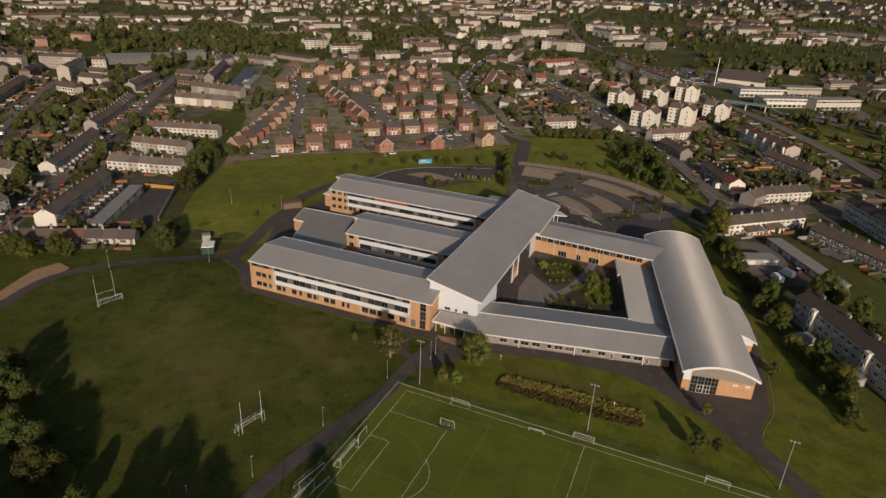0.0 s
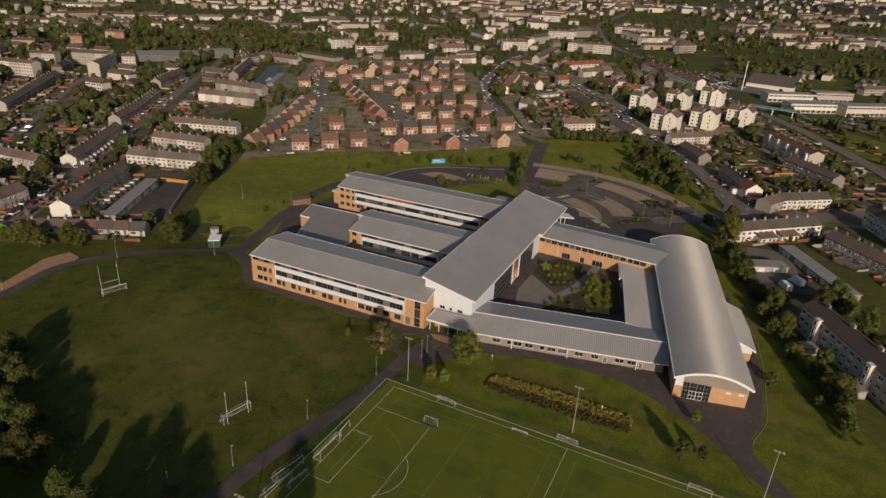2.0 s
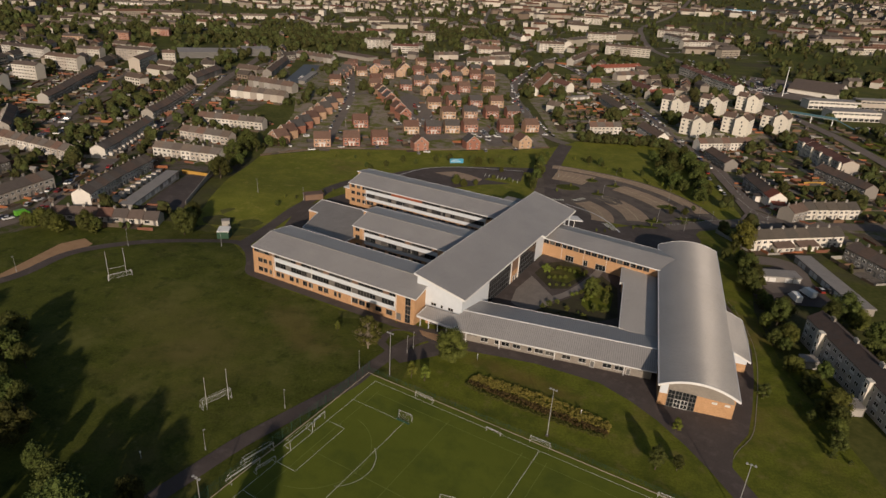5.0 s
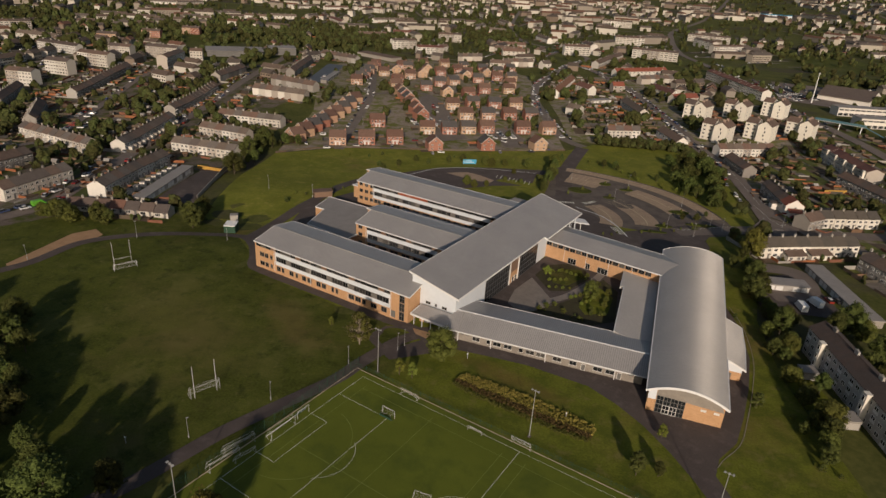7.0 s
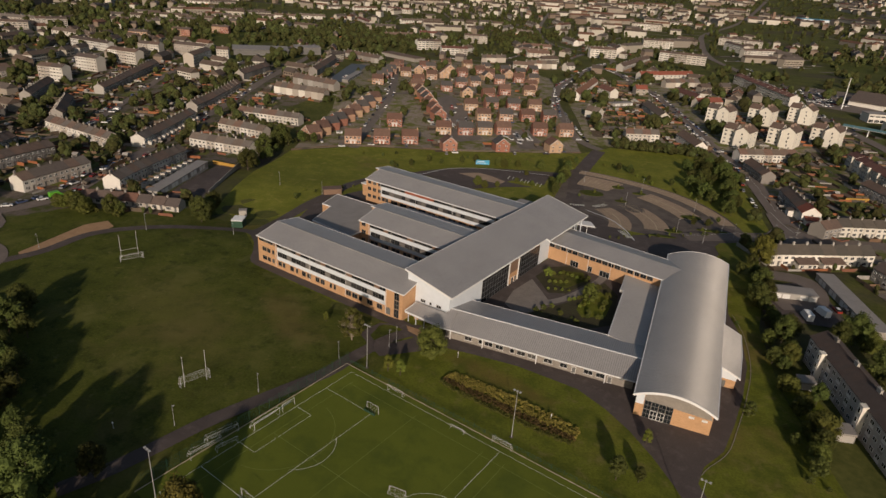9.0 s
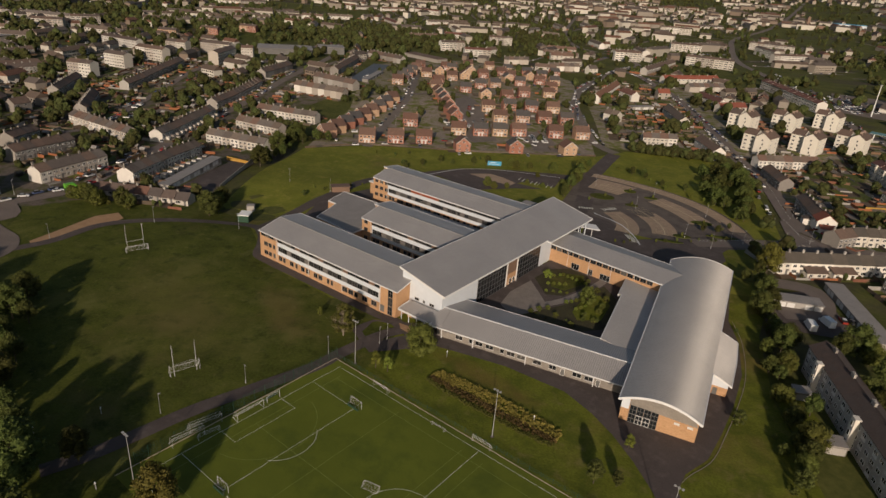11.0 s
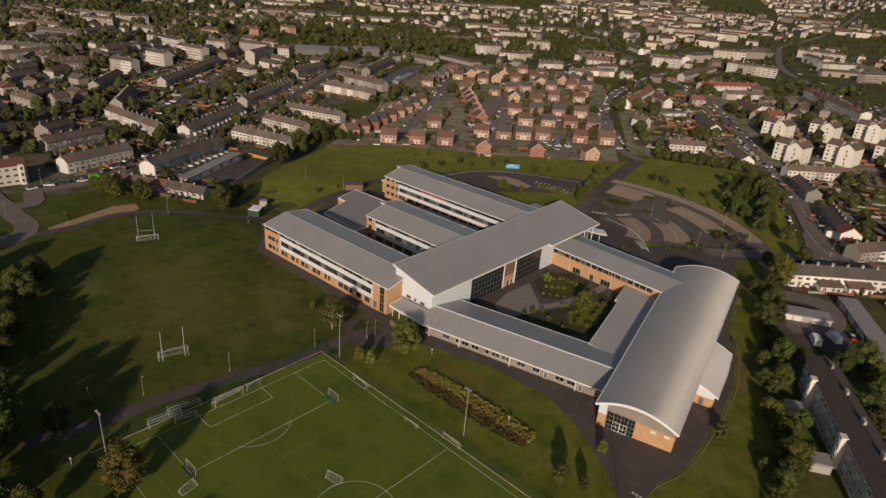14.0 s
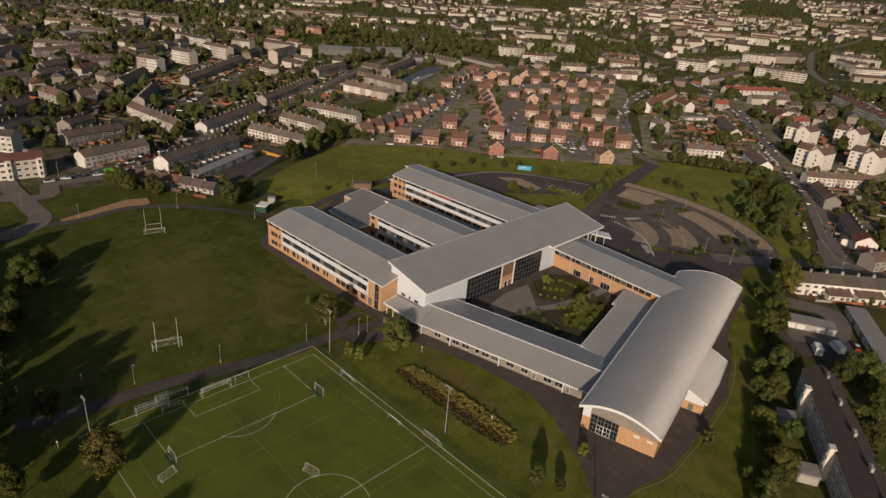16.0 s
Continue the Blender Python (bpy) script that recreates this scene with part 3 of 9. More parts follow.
arc_sheet("car_park", 12, 93, -14, 84, CARPARK, 0.10, "curved tarmac car park, nearly empty", "car park")
strip("drive", [(118, 306), (100, 293), (84, 282), (66, 272), (52, 268)], 8.0, ASPHALT, 0.17, "tarmac school drive", "road")
strip("drive", [(41, 300), (44, 330), (44, 370), (50, 410), (56, 440)], 9.0, ASPHALT, 0.18, "tarmac drive to the town", "road")
strip("drive", [(44, 372), (20, 368), (-10, 360), (-36, 344), (-52, 322), (-54, 306)], 9.0, ASPHALT, 0.19, "tarmac drive behind the school", "road")
sheet("north_car_park", [(-46, 340), (-12, 320), (6, 334), (26, 342), (28, 367), (-9, 366), (-30, 356)], ASPHALT, 0.13, "small tarmac car park with planted beds", "car park")
for r0, r1, a0, a1 in ((85, 92, 11, 80), (68.5, 80, 17, 47), (63, 83, 61, 77), (47, 58.5, -4, 41), (31, 41.5, -14, 38)):
    arc_sheet("parking_bays", r0, r1, a0, a1, PAVER, 0.22, "curved band of brown block-paved parking bays", "parking bay")
    bm = bmesh.new()
    n = int(radians(a1 - a0) * r1 / 2.6)
    for i in range(n + 1):
        a = radians(a0) + radians(a1 - a0) * i / n
        if i and r1 - r0 > 8:
            rm, b0 = (r0 + r1) / 2, radians(a0) + radians(a1 - a0) * (i - 1) / n
            bm.faces.new([bm.verts.new((CPX + r * math.cos(b), CPY + r * math.sin(b), gz(CPX + r * math.cos(b), CPY + r * math.sin(b)) + 0.27)) for r, b in ((rm - 0.2, b0), (rm + 0.2, b0), (rm + 0.2, a), (rm - 0.2, a))])
        for s0, s1 in (((r0, r1),) if r1 - r0 < 8 else ((r0, (r0 + r1) / 2 - 0.2), ((r0 + r1) / 2 + 0.2, r1))):
            t = Vector((-math.sin(a), math.cos(a), 0)) * 0.10
            e = [Vector((CPX + r * math.cos(a), CPY + r * math.sin(a), 0)) for r in (s0, s1)]
            q = [e[0] - t, e[1] - t, e[1] + t, e[0] + t]
            bm.faces.new([bm.verts.new((v.x, v.y, gz(v.x, v.y) + 0.26)) for v in q])
    tagged(part("bay_markings", bm, BAYLINE), "thin yellowed lines between the parking bays", "road marking", kind="structure")
for x, y, rx, ry in ((52.5, 343, 6.5, 5), (67, 360, 3.4, 2.6), (78, 352, 3.6, 2.0), (68, 335, 3.4, 2.4), (101, 319, 5, 3), (90, 293, 4, 2.6), (108, 300, 7, 1.8), (84, 283, 6, 1.6)):
    bm = bmesh.new()
    prism(bm, [(x + rx * math.cos(a), y + ry * math.sin(a)) for a in (2 * math.pi * i / 20 for i in range(20))], gz(x, y) - 0.6, lambda px, py: gz(px, py) + 0.42)
    tagged(part("planted_island", bm, GRASS), "raised grass island with a kerb in the car park", "traffic island", "car park islands")
bm = bmesh.new()
for x, y, a, n in ((5.5, 349.5, -20, 5), (17, 345.5, -20, 4)):
    c, q = math.cos(radians(a)), math.sin(radians(a))
    for i in range(n):
        p, d, t = Vector((x + c * i * 2.6, y + q * i * 2.6, 0)), Vector((0.6, 6.0, 0)), Vector((c, q, 0)) * 0.14
        bm.faces.new([bm.verts.new((v.x, v.y, gz(v.x, v.y) + 0.21)) for v in (p - t, p + t, p + d + t, p + d - t)])
tagged(part("bay_markings", bm, LINE), "white lines between parking bays", "road marking", kind="structure")
sheet("parking_bays", [(-26, 350), (-8, 341), (3, 338), (5, 344), (-4, 351), (-18, 357)], PAVER, 0.165, "brown block-paved parking bays behind the school", "parking bay")
sheet("bed_lawn", [(6, 343.5), (27, 339), (27.5, 346), (16, 349), (8, 347.5)], MEADOW, 0.185, "narrow grass bed between parking bays", "lawn")
sheet("bed_lawn", [(0, 317), (17, 304), (27, 327), (26.5, 338), (10, 335.5), (2, 326)], MEADOW, 0.175, "grass behind the rear wing", "lawn")
strip("lane_kerb", [(-47, 326), (-40, 340), (-29.5, 354.5), (-14.5, 362.5), (1.5, 365.5), (27.5, 367)], 0.5, FASCIA, 0.26, "pale kerb of the lane behind the school", "kerb")
bm = bmesh.new()
for r, a0, a1 in ((92.6, 8, 80),):
    for i in range(24):
        a, b = (radians(a0 + (a1 - a0) * q / 24) for q in (i, i + 1))
        v = [bm.verts.new((CPX + q * math.cos(t), CPY + q * math.sin(t), gz(CPX + q * math.cos(t), CPY + q * math.sin(t)) + z)) for z in (-0.1, 0.34) for t, q in ((a, r), (a, r + 0.35), (b, r + 0.35), (b, r))]
        for f in ((4, 5, 6, 7), (0, 1, 5, 4), (1, 2, 6, 5), (2, 3, 7, 6), (3, 0, 4, 7)):
            bm.faces.new([v[k] for k in f])
bmesh.ops.recalc_face_normals(bm, faces=bm.faces[:])
tagged(part("car_park_kerb", bm, PAVING), "pale curved kerb of the car park", "kerb", kind="structure")
sheet("service_yard", [(48, 306), (57, 301), (63, 292), (70, 278), (86, 287), (108, 293), (113, 285), (103, 262), (100, 246), (60, 256), (46, 264)], ASPHALT, 0.145, "dark tarmac lane behind the school link", "yard")
strip("car_park_kerb", [(49.8, 311.0), (54.5, 306.5), (57.7, 304), (62, 299), (65.2, 293.2), (69, 282), (71.3, 271.2)], 0.6, FASCIA, 0.3, "pale curved kerb beside the drive", "kerb")
bm = bmesh.new()
for x, y, a, n in ((54, 319, 46, 7), (42, 317, 10, 6), (66, 283, -70, 8)):
    d = Vector((math.cos(radians(a)), math.sin(radians(a)), 0))
    t = Vector((-d.y, d.x, 0))
    for i in range(n):
        p = Vector((x, y, 0)) + d * i * 1.3
        bm.faces.new([bm.verts.new((v.x, v.y, gz(v.x, v.y) + 0.31)) for v in (p - t * 1.4, p + d * 0.6 - t * 1.4, p + d * 0.6 + t * 1.4, p + t * 1.4)])
tagged(part("crossing_stripes", bm, LINE), "white zebra crossing stripes", "road marking", kind="structure")

# the artificial pitch: its own frame, x along the touchline by the school, y towards the near side
PITCH = pose(-9.7, 141.2, 0, 0, 0, -23.2)
PL, PW = 96.4, 55.8


def on_pitch(name, bm, mat, label, category, kind="structure"):
    for v in bm.verts:
        v.co = PITCH @ v.co
    for f in bm.faces:
        f.normal_update()
        if f.normal.z < 0:
            f.normal_flip()
    return tagged(part(name, bm, mat), label, category, kind=kind)


bm = bmesh.new()
bm.faces.new([bm.verts.new(v) for v in ((-2.4, 1.8, 0.10), (-2.4, -PW - 3, 0.10), (PL + 3, -PW - 3, 0.10), (PL + 3, 1.8, 0.10))])
on_pitch("sports_pitch", bm, TURF, "green artificial turf football pitch", "pitch")


def line(bm, x0, y0, x1, y1, w=0.075, z=0.115):
    d = Vector((x1 - x0, y1 - y0)).normalized()
    t = Vector((-d.y, d.x)) * w / 2
    d = d * w / 2
    bm.faces.new([bm.verts.new((x, y, z)) for x, y in ((x0 - d.x + t.x, y0 - d.y + t.y), (x0 - d.x - t.x, y0 - d.y - t.y), (x1 + d.x - t.x, y1 + d.y - t.y), (x1 + d.x + t.x, y1 + d.y + t.y))])


def ring(bm, cx, cy, r, a0, a1, w=0.075, z=0.118, k=32):
    for i in range(k):
        a, b = (radians(a0 + (a1 - a0) * s / k) for s in (i, i + 1))
        bm.faces.new([bm.verts.new((cx + q * math.cos(e), cy + q * math.sin(e), z)) for e, q in ((a, r - w / 2), (a, r + w / 2), (b, r + w / 2), (b, r - w / 2))])


bm = bmesh.new()
mid = -PW / 2
for x0, y0, x1, y1 in ((1.2, -0.2, PL, -0.2), (PL, -0.2, PL, -PW), (PL, -PW, 1.2, -PW), (1.2, -PW, 1.2, -0.2), (PL / 2, -0.2, PL / 2, -PW)):
    line(bm, x0, y0, x1, y1)
for s, e in ((1, 1.2), (-1, PL)):
    for w, d in ((36.6, 15.6), (16.8, 5.2)):
        line(bm, e, mid + w / 2, e + s * d, mid + w / 2)
        line(bm, e + s * d, mid + w / 2, e + s * d, mid - w / 2)
        line(bm, e + s * d, mid - w / 2, e, mid - w / 2)
    ring(bm, e + s * 10, mid, 8.6, (-54 if s > 0 else 126), (54 if s > 0 else 234), k=16)
ring(bm, PL / 2, mid, 8.6, 0, 360)
on_pitch("pitch_lines", bm, LINE, "white painted football lines", "pitch marking")
bm = bmesh.new()
for x in (PL * 0.25 + 1.5, PL * 0.75 - 1.5, 4.5, PL / 2 - 3, PL / 2 + 3):
    line(bm, x, -3, x, -PW + 3, 0.10, 0.122)
for y in (-4.2, mid - 1.5, -PW + 4.2):
    line(bm, 4.5, y, PL - 4.5, y, 0.10, 0.125)
ring(bm, 4.5, mid, 13, -78, 78, 0.10, 0.128, 20)
on_pitch("hockey_lines", bm, LINE_FAINT, "faint yellowish cross-pitch lines", "pitch marking")
bm = bmesh.new()
box(bm, -2.4, 1.75, 0, PL + 3, 1.9, 0.16)
box(bm, -2.6, -PW - 3, 0, -2.42, 1.9, 0.16)
on_pitch("pitch_kerb", bm, material("pale_kerb", (0.40, 0.34, 0.24), (0.5, 0.43, 0.32), 0.9), "pale concrete edging round the pitch", "kerb")

# ---- the school ----
WINDOW_MESHES = {}


def sunk_grid(w, h, cols, rows, f, glazed=True):
    """One connected frame of bars with the fields between them sunk back, as second material, or left open."""
    bm = bmesh.new()
    xs_ = sorted([0.0, w] + [x for i in range(cols) for x in (w * i / cols + (f if i == 0 else f / 2), w * (i + 1) / cols - (f if i == cols - 1 else f / 2))])
    zs_ = sorted([0.0, h] + [z for j in range(rows) for z in (h * j / rows + (f if j == 0 else f / 2), h * (j + 1) / rows - (f if j == rows - 1 else f / 2))])
    g = [[bm.verts.new((x, -0.12, z)) for x in xs_] for z in zs_]
    back = []
    for j in range(len(zs_) - 1):
        for i in range(len(xs_) - 1):
            q = (g[j][i], g[j][i + 1], g[j + 1][i + 1], g[j + 1][i])
            if i % 2 == 1 and j % 2 == 1:
                lo = [bm.verts.new((v.co.x, -0.03, v.co.z)) for v in q]
                for k in range(4):
                    bm.faces.new((q[k], q[(k + 1) % 4], lo[(k + 1) % 4], lo[k]))
                if glazed:
                    bm.faces.new(lo).material_index = 1
            else:
                bm.faces.new(q)
    n, m_ = len(xs_) - 1, len(zs_) - 1
    rim = [g[0][i] for i in range(n)] + [g[j][n] for j in range(m_)] + [g[m_][i] for i in range(n, 0, -1)] + [g[j][0] for j in range(m_, 0, -1)]
    out = [bm.verts.new((v.co.x, 0.02, v.co.z)) for v in rim]
    for k in range(len(rim)):
        bm.faces.new((rim[(k + 1) % len(rim)], rim[k], out[k], out[(k + 1) % len(rim)]))
    return bm


def window_mesh(w, h, cols, rows, mats):
    key = (round(w, 2), round(h, 2), cols, rows, mats[0].name)
    if key not in WINDOW_MESHES:
        pane = bmesh.new()
        box(pane, 0.09, -0.05, 0.09, w - 0.09, 0.0, h - 0.09)
        WINDOW_MESHES[key] = (mesh_of("window", sunk_grid(w, h, cols, rows, 0.09, False), mats[0]), mesh_of("pane", pane, mats[1]))
    return WINDOW_MESHES[key]


def window(parent, m, w, h, cols=2, rows=1, mats=None, name="window"):
    f, p = window_mesh(w, h, cols, rows, mats or (FRAME, PANE))
    ob = part(name, f, None, parent, m=m)
    part("pane", p, None, ob)
    return ob


def ribbon(parent, m, x0, x1, y, z, h, unit=2.4, cols=2, mats=None, gap=0.0, infill=None, every=4):
    """A run of windows side by side along a wall's own x axis, with an infill panel in place of some."""
    n = max(1, round((x1 - x0) / (unit + gap)))
    w = (x1 - x0) / n
    for i in range(n):
        if infill and i % every == every - 2:
            panel(m, x0 + i * w + 0.02, x0 + (i + 1) * w - 0.02, z, z + h, y - 0.02, infill, "infill_panel", 0.06)
            continue
        window(parent, m @ pose(x0 + i * w + gap / 2, y, z), w - gap - 0.03, h, cols, 1, mats)


SCHOOL = thing("school_building", pose(-4.6, 178, 0, 0, 0, -22), "large modern school with buff brick, white panels and grey metal roofs", "school")
ID = Matrix.Identity(4)


def local(x, y, a):
    """From a place and heading in the world to the school's own frame."""
    return SCHOOL.matrix_basis.inverted() @ pose(x, y, 0, 0, 0, a)


def sloped(name, m, length, profile, thick, mat, edge=FASCIA, fascia=True, x0=0.0):
    """A roof skin along x over a profile of (y, z) points, with a pale fascia round it."""
    bm = bmesh.new()
    up = [(y, z + thick) for y, z in profile]
    extrude(bm, list(profile) + list(reversed(up)), x0, x0 + length)
    bmesh.ops.recalc_face_normals(bm, faces=bm.faces[:])
    roof = part(name, bm, mat, SCHOOL, m=m)
    if fascia:
        bm = bmesh.new()
        (ya, za), (yb, zb) = profile[0], profile[-1]
        box(bm, x0 - 0.12, ya - 0.16, za - 0.10, x0 + length + 0.12, ya - 0.003, za + thick + 0.06)
        box(bm, x0 - 0.12, yb + 0.003, zb - 0.10, x0 + length + 0.12, yb + 0.16, zb + thick + 0.06)
        for (y0, z0), (y1, z1) in zip(profile, profile[1:]):
            for xe in (x0 - 0.12, x0 + length + 0.003):
                v = [bm.verts.new((xe + dx, y, z)) for dx in (0, 0.117) for y, z in ((y0, z0 - 0.12), (y1, z1 - 0.12), (y1, z1 + thick + 0.06), (y0, z0 + thick + 0.06))]
                for q in ((0, 1, 2, 3), (7, 6, 5, 4), (0, 4, 5, 1), (1, 5, 6, 2), (2, 6, 7, 3), (3, 7, 4, 0)):
                    bm.faces.new([v[i] for i in q])
        bmesh.ops.recalc_face_normals(bm, faces=bm.faces[:])
        part("fascia", bm, edge, roof)
    return roof


def body(name, m, profile, x0, x1, mat):
    bm = bmesh.new()
    (ya, za), (yb, zb) = profile[0], profile[-1]
    extrude(bm, [(ya, -1.4), (yb, -1.4)] + list(reversed(profile)), x0, x1)
    bmesh.ops.recalc_face_normals(bm, faces=bm.faces[:])
    return part(name, bm, mat, SCHOOL, m=m)


def panel(m, x0, x1, z0, z1, y=-0.08, mat=None, name="cladding_panel", thick=0.12):
    bm = bmesh.new()
    box(bm, x0, y, z0, x1, y + thick, z1)
    return part(name, bm, mat or WHITE, SCHOOL, m=m)


def downpipes(m, xs_, y, z0, z1):
    for x in xs_:
        bm = bmesh.new()
        tube(bm, (x, y, z0), (x, y, z1), 0.07, 0.07, 6)
        part("downpipe", bm, PALEFRAME, SCHOOL, m=m)


# three classroom wings: x along the front, y back, front wall at y = 0
WINGS = (  # u, v, length, depth, brick end at the start, brick end at the other side, ground windows
    (-63.2, -5.6, 66.6, 18.2, 9.7, 6.9, True),
    (-47.2, 31.0, 47.4, 18.2, 5.0, 10.0, False),
    (-80.6, 72.4, 82.0, 18.2, 9.0, 12.0, False),
)
GROUND_WINDOWS = ((11.2, 1.7), (13.2, 1.2), (17.3, 1.8), (19.8, 1.0), (23.2, 1.8), (25.7, 1.8), (29.8, 1.8), (32.2, 1.8), (36.1, 1.0), (37.9, 1.0), (44.1, 2.3), (46.9, 2.3), (49.3, 1.4), (53.3, 2.3), (57.4, 2.2))
for k, (u, v, L, D, e0, e1, ground) in enumerate(WINGS):
    m = Matrix.Translation((u, v, 0))
    prof = [(0.0, 9.25), (9.3, 11.7), (D, 10.7)]
    out_ = 0.0 if ground else 2.4          # the rear half of the other two wings reaches further out
    body("wing_wall", m, [(-0.45, 9.13), prof[1]], -0.3, L, BRICK)
    body("wing_wall", m, prof[1:], -out_, L, BRICK)
    if out_:
        sloped("wing_roof", m, L + 1.0, [(-0.7, 9.1), (9.3, 11.75)], 0.18, ROOF, x0=-0.5)
        sloped("wing_roof", m, L + 1.0 + out_, [(9.32, 11.75), (D + 0.7, 10.65)], 0.18, ROOF, x0=-0.5 - out_)
    else:
        sloped("wing_roof", m, L + 1.0, [(-0.7, 9.1), (9.3, 11.75), (D + 0.7, 10.65)], 0.18, ROOF, x0=-0.5)
    bm = bmesh.new()   # ridge capping
    extrude(bm, [(9.0, 11.9), (9.6, 11.9), (9.6, 12.02), (9.3, 12.06), (9.0, 12.02)], -0.5, L + 0.5)
    bmesh.ops.recalc_face_normals(bm, faces=bm.faces[:])
    part("ridge_cap", bm, ROOF, SCHOOL, m=m)
    w0, w1 = e0, L - e1
    roof_frame, m = m, m @ Matrix.Translation((0, -0.45, 0))
    panel(m, w0, w1, 6.20, 7.70)
    panel(m, w0, w1, 2.85, 4.24)
    for x in (w0 + 0.05, w1 - 0.45):
        panel(m, x, x + 0.40, 4.244, 6.196, -0.08)
    ribbon(SCHOOL, m, w0 + 0.5, w1 - 0.5, -0.02, 4.28, 1.88, 2.35, infill=INFILL, every=4)
    if k == 2:
        ribbon(SCHOOL, m, w0, w0 + 14, -0.02, 7.74, 1.30, 2.35)
        panel(m, w0 + 14.2, w0 + 29.8, 7.74, 9.04, -0.05, REDPANEL, "red_panel")
        ribbon(SCHOOL, m, w0 + 30, w1 + 2, -0.02, 7.74, 1.30, 2.35)
    else:
        ribbon(SCHOOL, m, 0.5 if ground else w0, w1, -0.02, 7.74, 1.30, 2.35, infill=BROWNPANEL, every=5)
    # brick end by the start: windows in each storey
    for z in (0.75, 4.2) + ((7.4,) if not ground else ()):
        for i in range(max(1, int(e0 / 2.9))):
            window(SCHOOL, m @ pose(0.9 + i * 3.1 if not ground else 2.1 + i * 2.55, -0.02, z), 1.9 if not ground else 2.1 - 0.5 * i, 1.6, 2)
    # ground storey
    if ground:
        for x, w in GROUND_WINDOWS:
            window(SCHOOL, m @ pose(x - w / 2, -0.02, 0.75), w, 1.75, 2 if w > 1.3 else 1)
    x = w0 + 0.6
    while x < w1 - 3.6 and not ground:
        for dx in (0.0, 1.95):
            window(SCHOOL, m @ pose(x + dx, -0.02, 0.75), 1.7, 1.75, 2)
        x += 5.4
    # stair tower glazing in the far brick end
    if ground:
        for z in (0.1, 3.2, 6.3):
            window(SCHOOL, m @ pose(L - 3.3, -0.03, z), 1.9, 2.9, 2, 2)
        window(SCHOOL, m @ pose(L - 6.4, -0.02, 0.2), 1.6, 2.3, 2, 1, (FRAME, FRAME), "door")
    else:
        for z in (4.3, 7.3):
            window(SCHOOL, m @ pose(w1 + 2.4, -0.02, z), 1.6, 1.4, 2)
            window(SCHOOL, m @ pose(w1 + 6.0, -0.02, z), 1.6, 1.4, 2)
        if k == 2:
            for z in (0.6, 3.8, 6.6):
                window(SCHOOL, m @ pose(L - 6.6, -0.03, z), 2.6, 2.6, 2, 2)
    # gable end at the start
    g = roof_frame @ pose(-0.3, D, 0, 0, 0, -90)
    for z in (0.9, 4.3, 7.2):
        for x in (2.2, 6.2, 10.4, 14.2):
            window(SCHOOL, g @ pose(x, -0.02 - (out_ - 0.3 if out_ and x < D - 9.3 - 1.8 else -0.3 if x < D - 9.3 - 1.8 else 0), z), 1.7, 1.4, 2)
    downpipes(m, [w0 - 0.5, w0 + (w1 - w0) * 0.33, w0 + (w1 - w0) * 0.66, w1 + 0.3], -0.12, 0.1, 9.1)
# porch stub at the end of the rear wing
bm = bmesh.new()
box(bm, -4.2, 1.5, 0, -0.02, 8, 5.6)
part("porch_wall", bm, BRICK, SCHOOL, m=Matrix.Translation((-80.6, 72.4, 0)))
bm = bmesh.new()
box(bm, -4.8, 0.9, 5.6, -0.02, 8.6, 5.9)
part("porch_roof", bm, FASCIA, SCHOOL, m=Matrix.Translation((-80.6, 72.4, 0)))

# low flat-roofed link west of the middle wing
out = [(-68.5, 26.5), (-47.4, 25.0), (-47.4, 56.5), (-83.5, 55.5), (-79.5, 42.0), (-74.5, 42.0)]
bm = bmesh.new()
prism(bm, out, 0, 4.3)
part("link_wall", bm, BRICK, SCHOOL)
cx, cy = sum(p[0] for p in out) / 6, sum(p[1] for p in out) / 6
big = [(x + (0.5 if x > cx else -0.5), y + (0.5 if y > cy else -0.5)) for x, y in out]
bm = bmesh.new()
prism(bm, big, 4.3, 4.62)
part("link_roof", bm, FLATROOF, SCHOOL)
for i in range(6):
    (xa, ya), (xb, yb) = big[i], big[(i + 1) % 6]
    bm = bmesh.new()
    box(bm, 0, -0.09, 4.2, math.hypot(xb - xa, yb - ya), 0.09, 4.78)
    part("fascia", bm, FASCIA, SCHOOL, m=pose(xa, ya, 0, 0, 0, math.degrees(math.atan2(yb - ya, xb - xa))))
# rear range of the middle wing, lower, reaching back
bm = bmesh.new()
box(bm, -46, 49.4, 0, -1, 60, 6.6)
part("link_wall", bm, BRICK, SCHOOL)
bm = bmesh.new()
box(bm, -46.5, 49.42, 6.6, -1, 60.4, 6.9)
part("link_roof", bm, FLATROOF, SCHOOL)

# the long hall that the wings meet: one slope from high on the west to low on the east
SL, SW, ZH, ZL = 99.0, 16.8, 14.3, 10.5
m = Matrix.Identity(4)


def spine_prism(name, x0, x1, y0, y1, mat, drop=0.05):
    bm = bmesh.new()
    prism(bm, [(x0, y0), (x1, y0), (x1, y1), (x0, y1)], 0, lambda x, y: ZH + (ZL - ZH) * x / SW - drop)
    return part(name, bm, mat, SCHOOL)


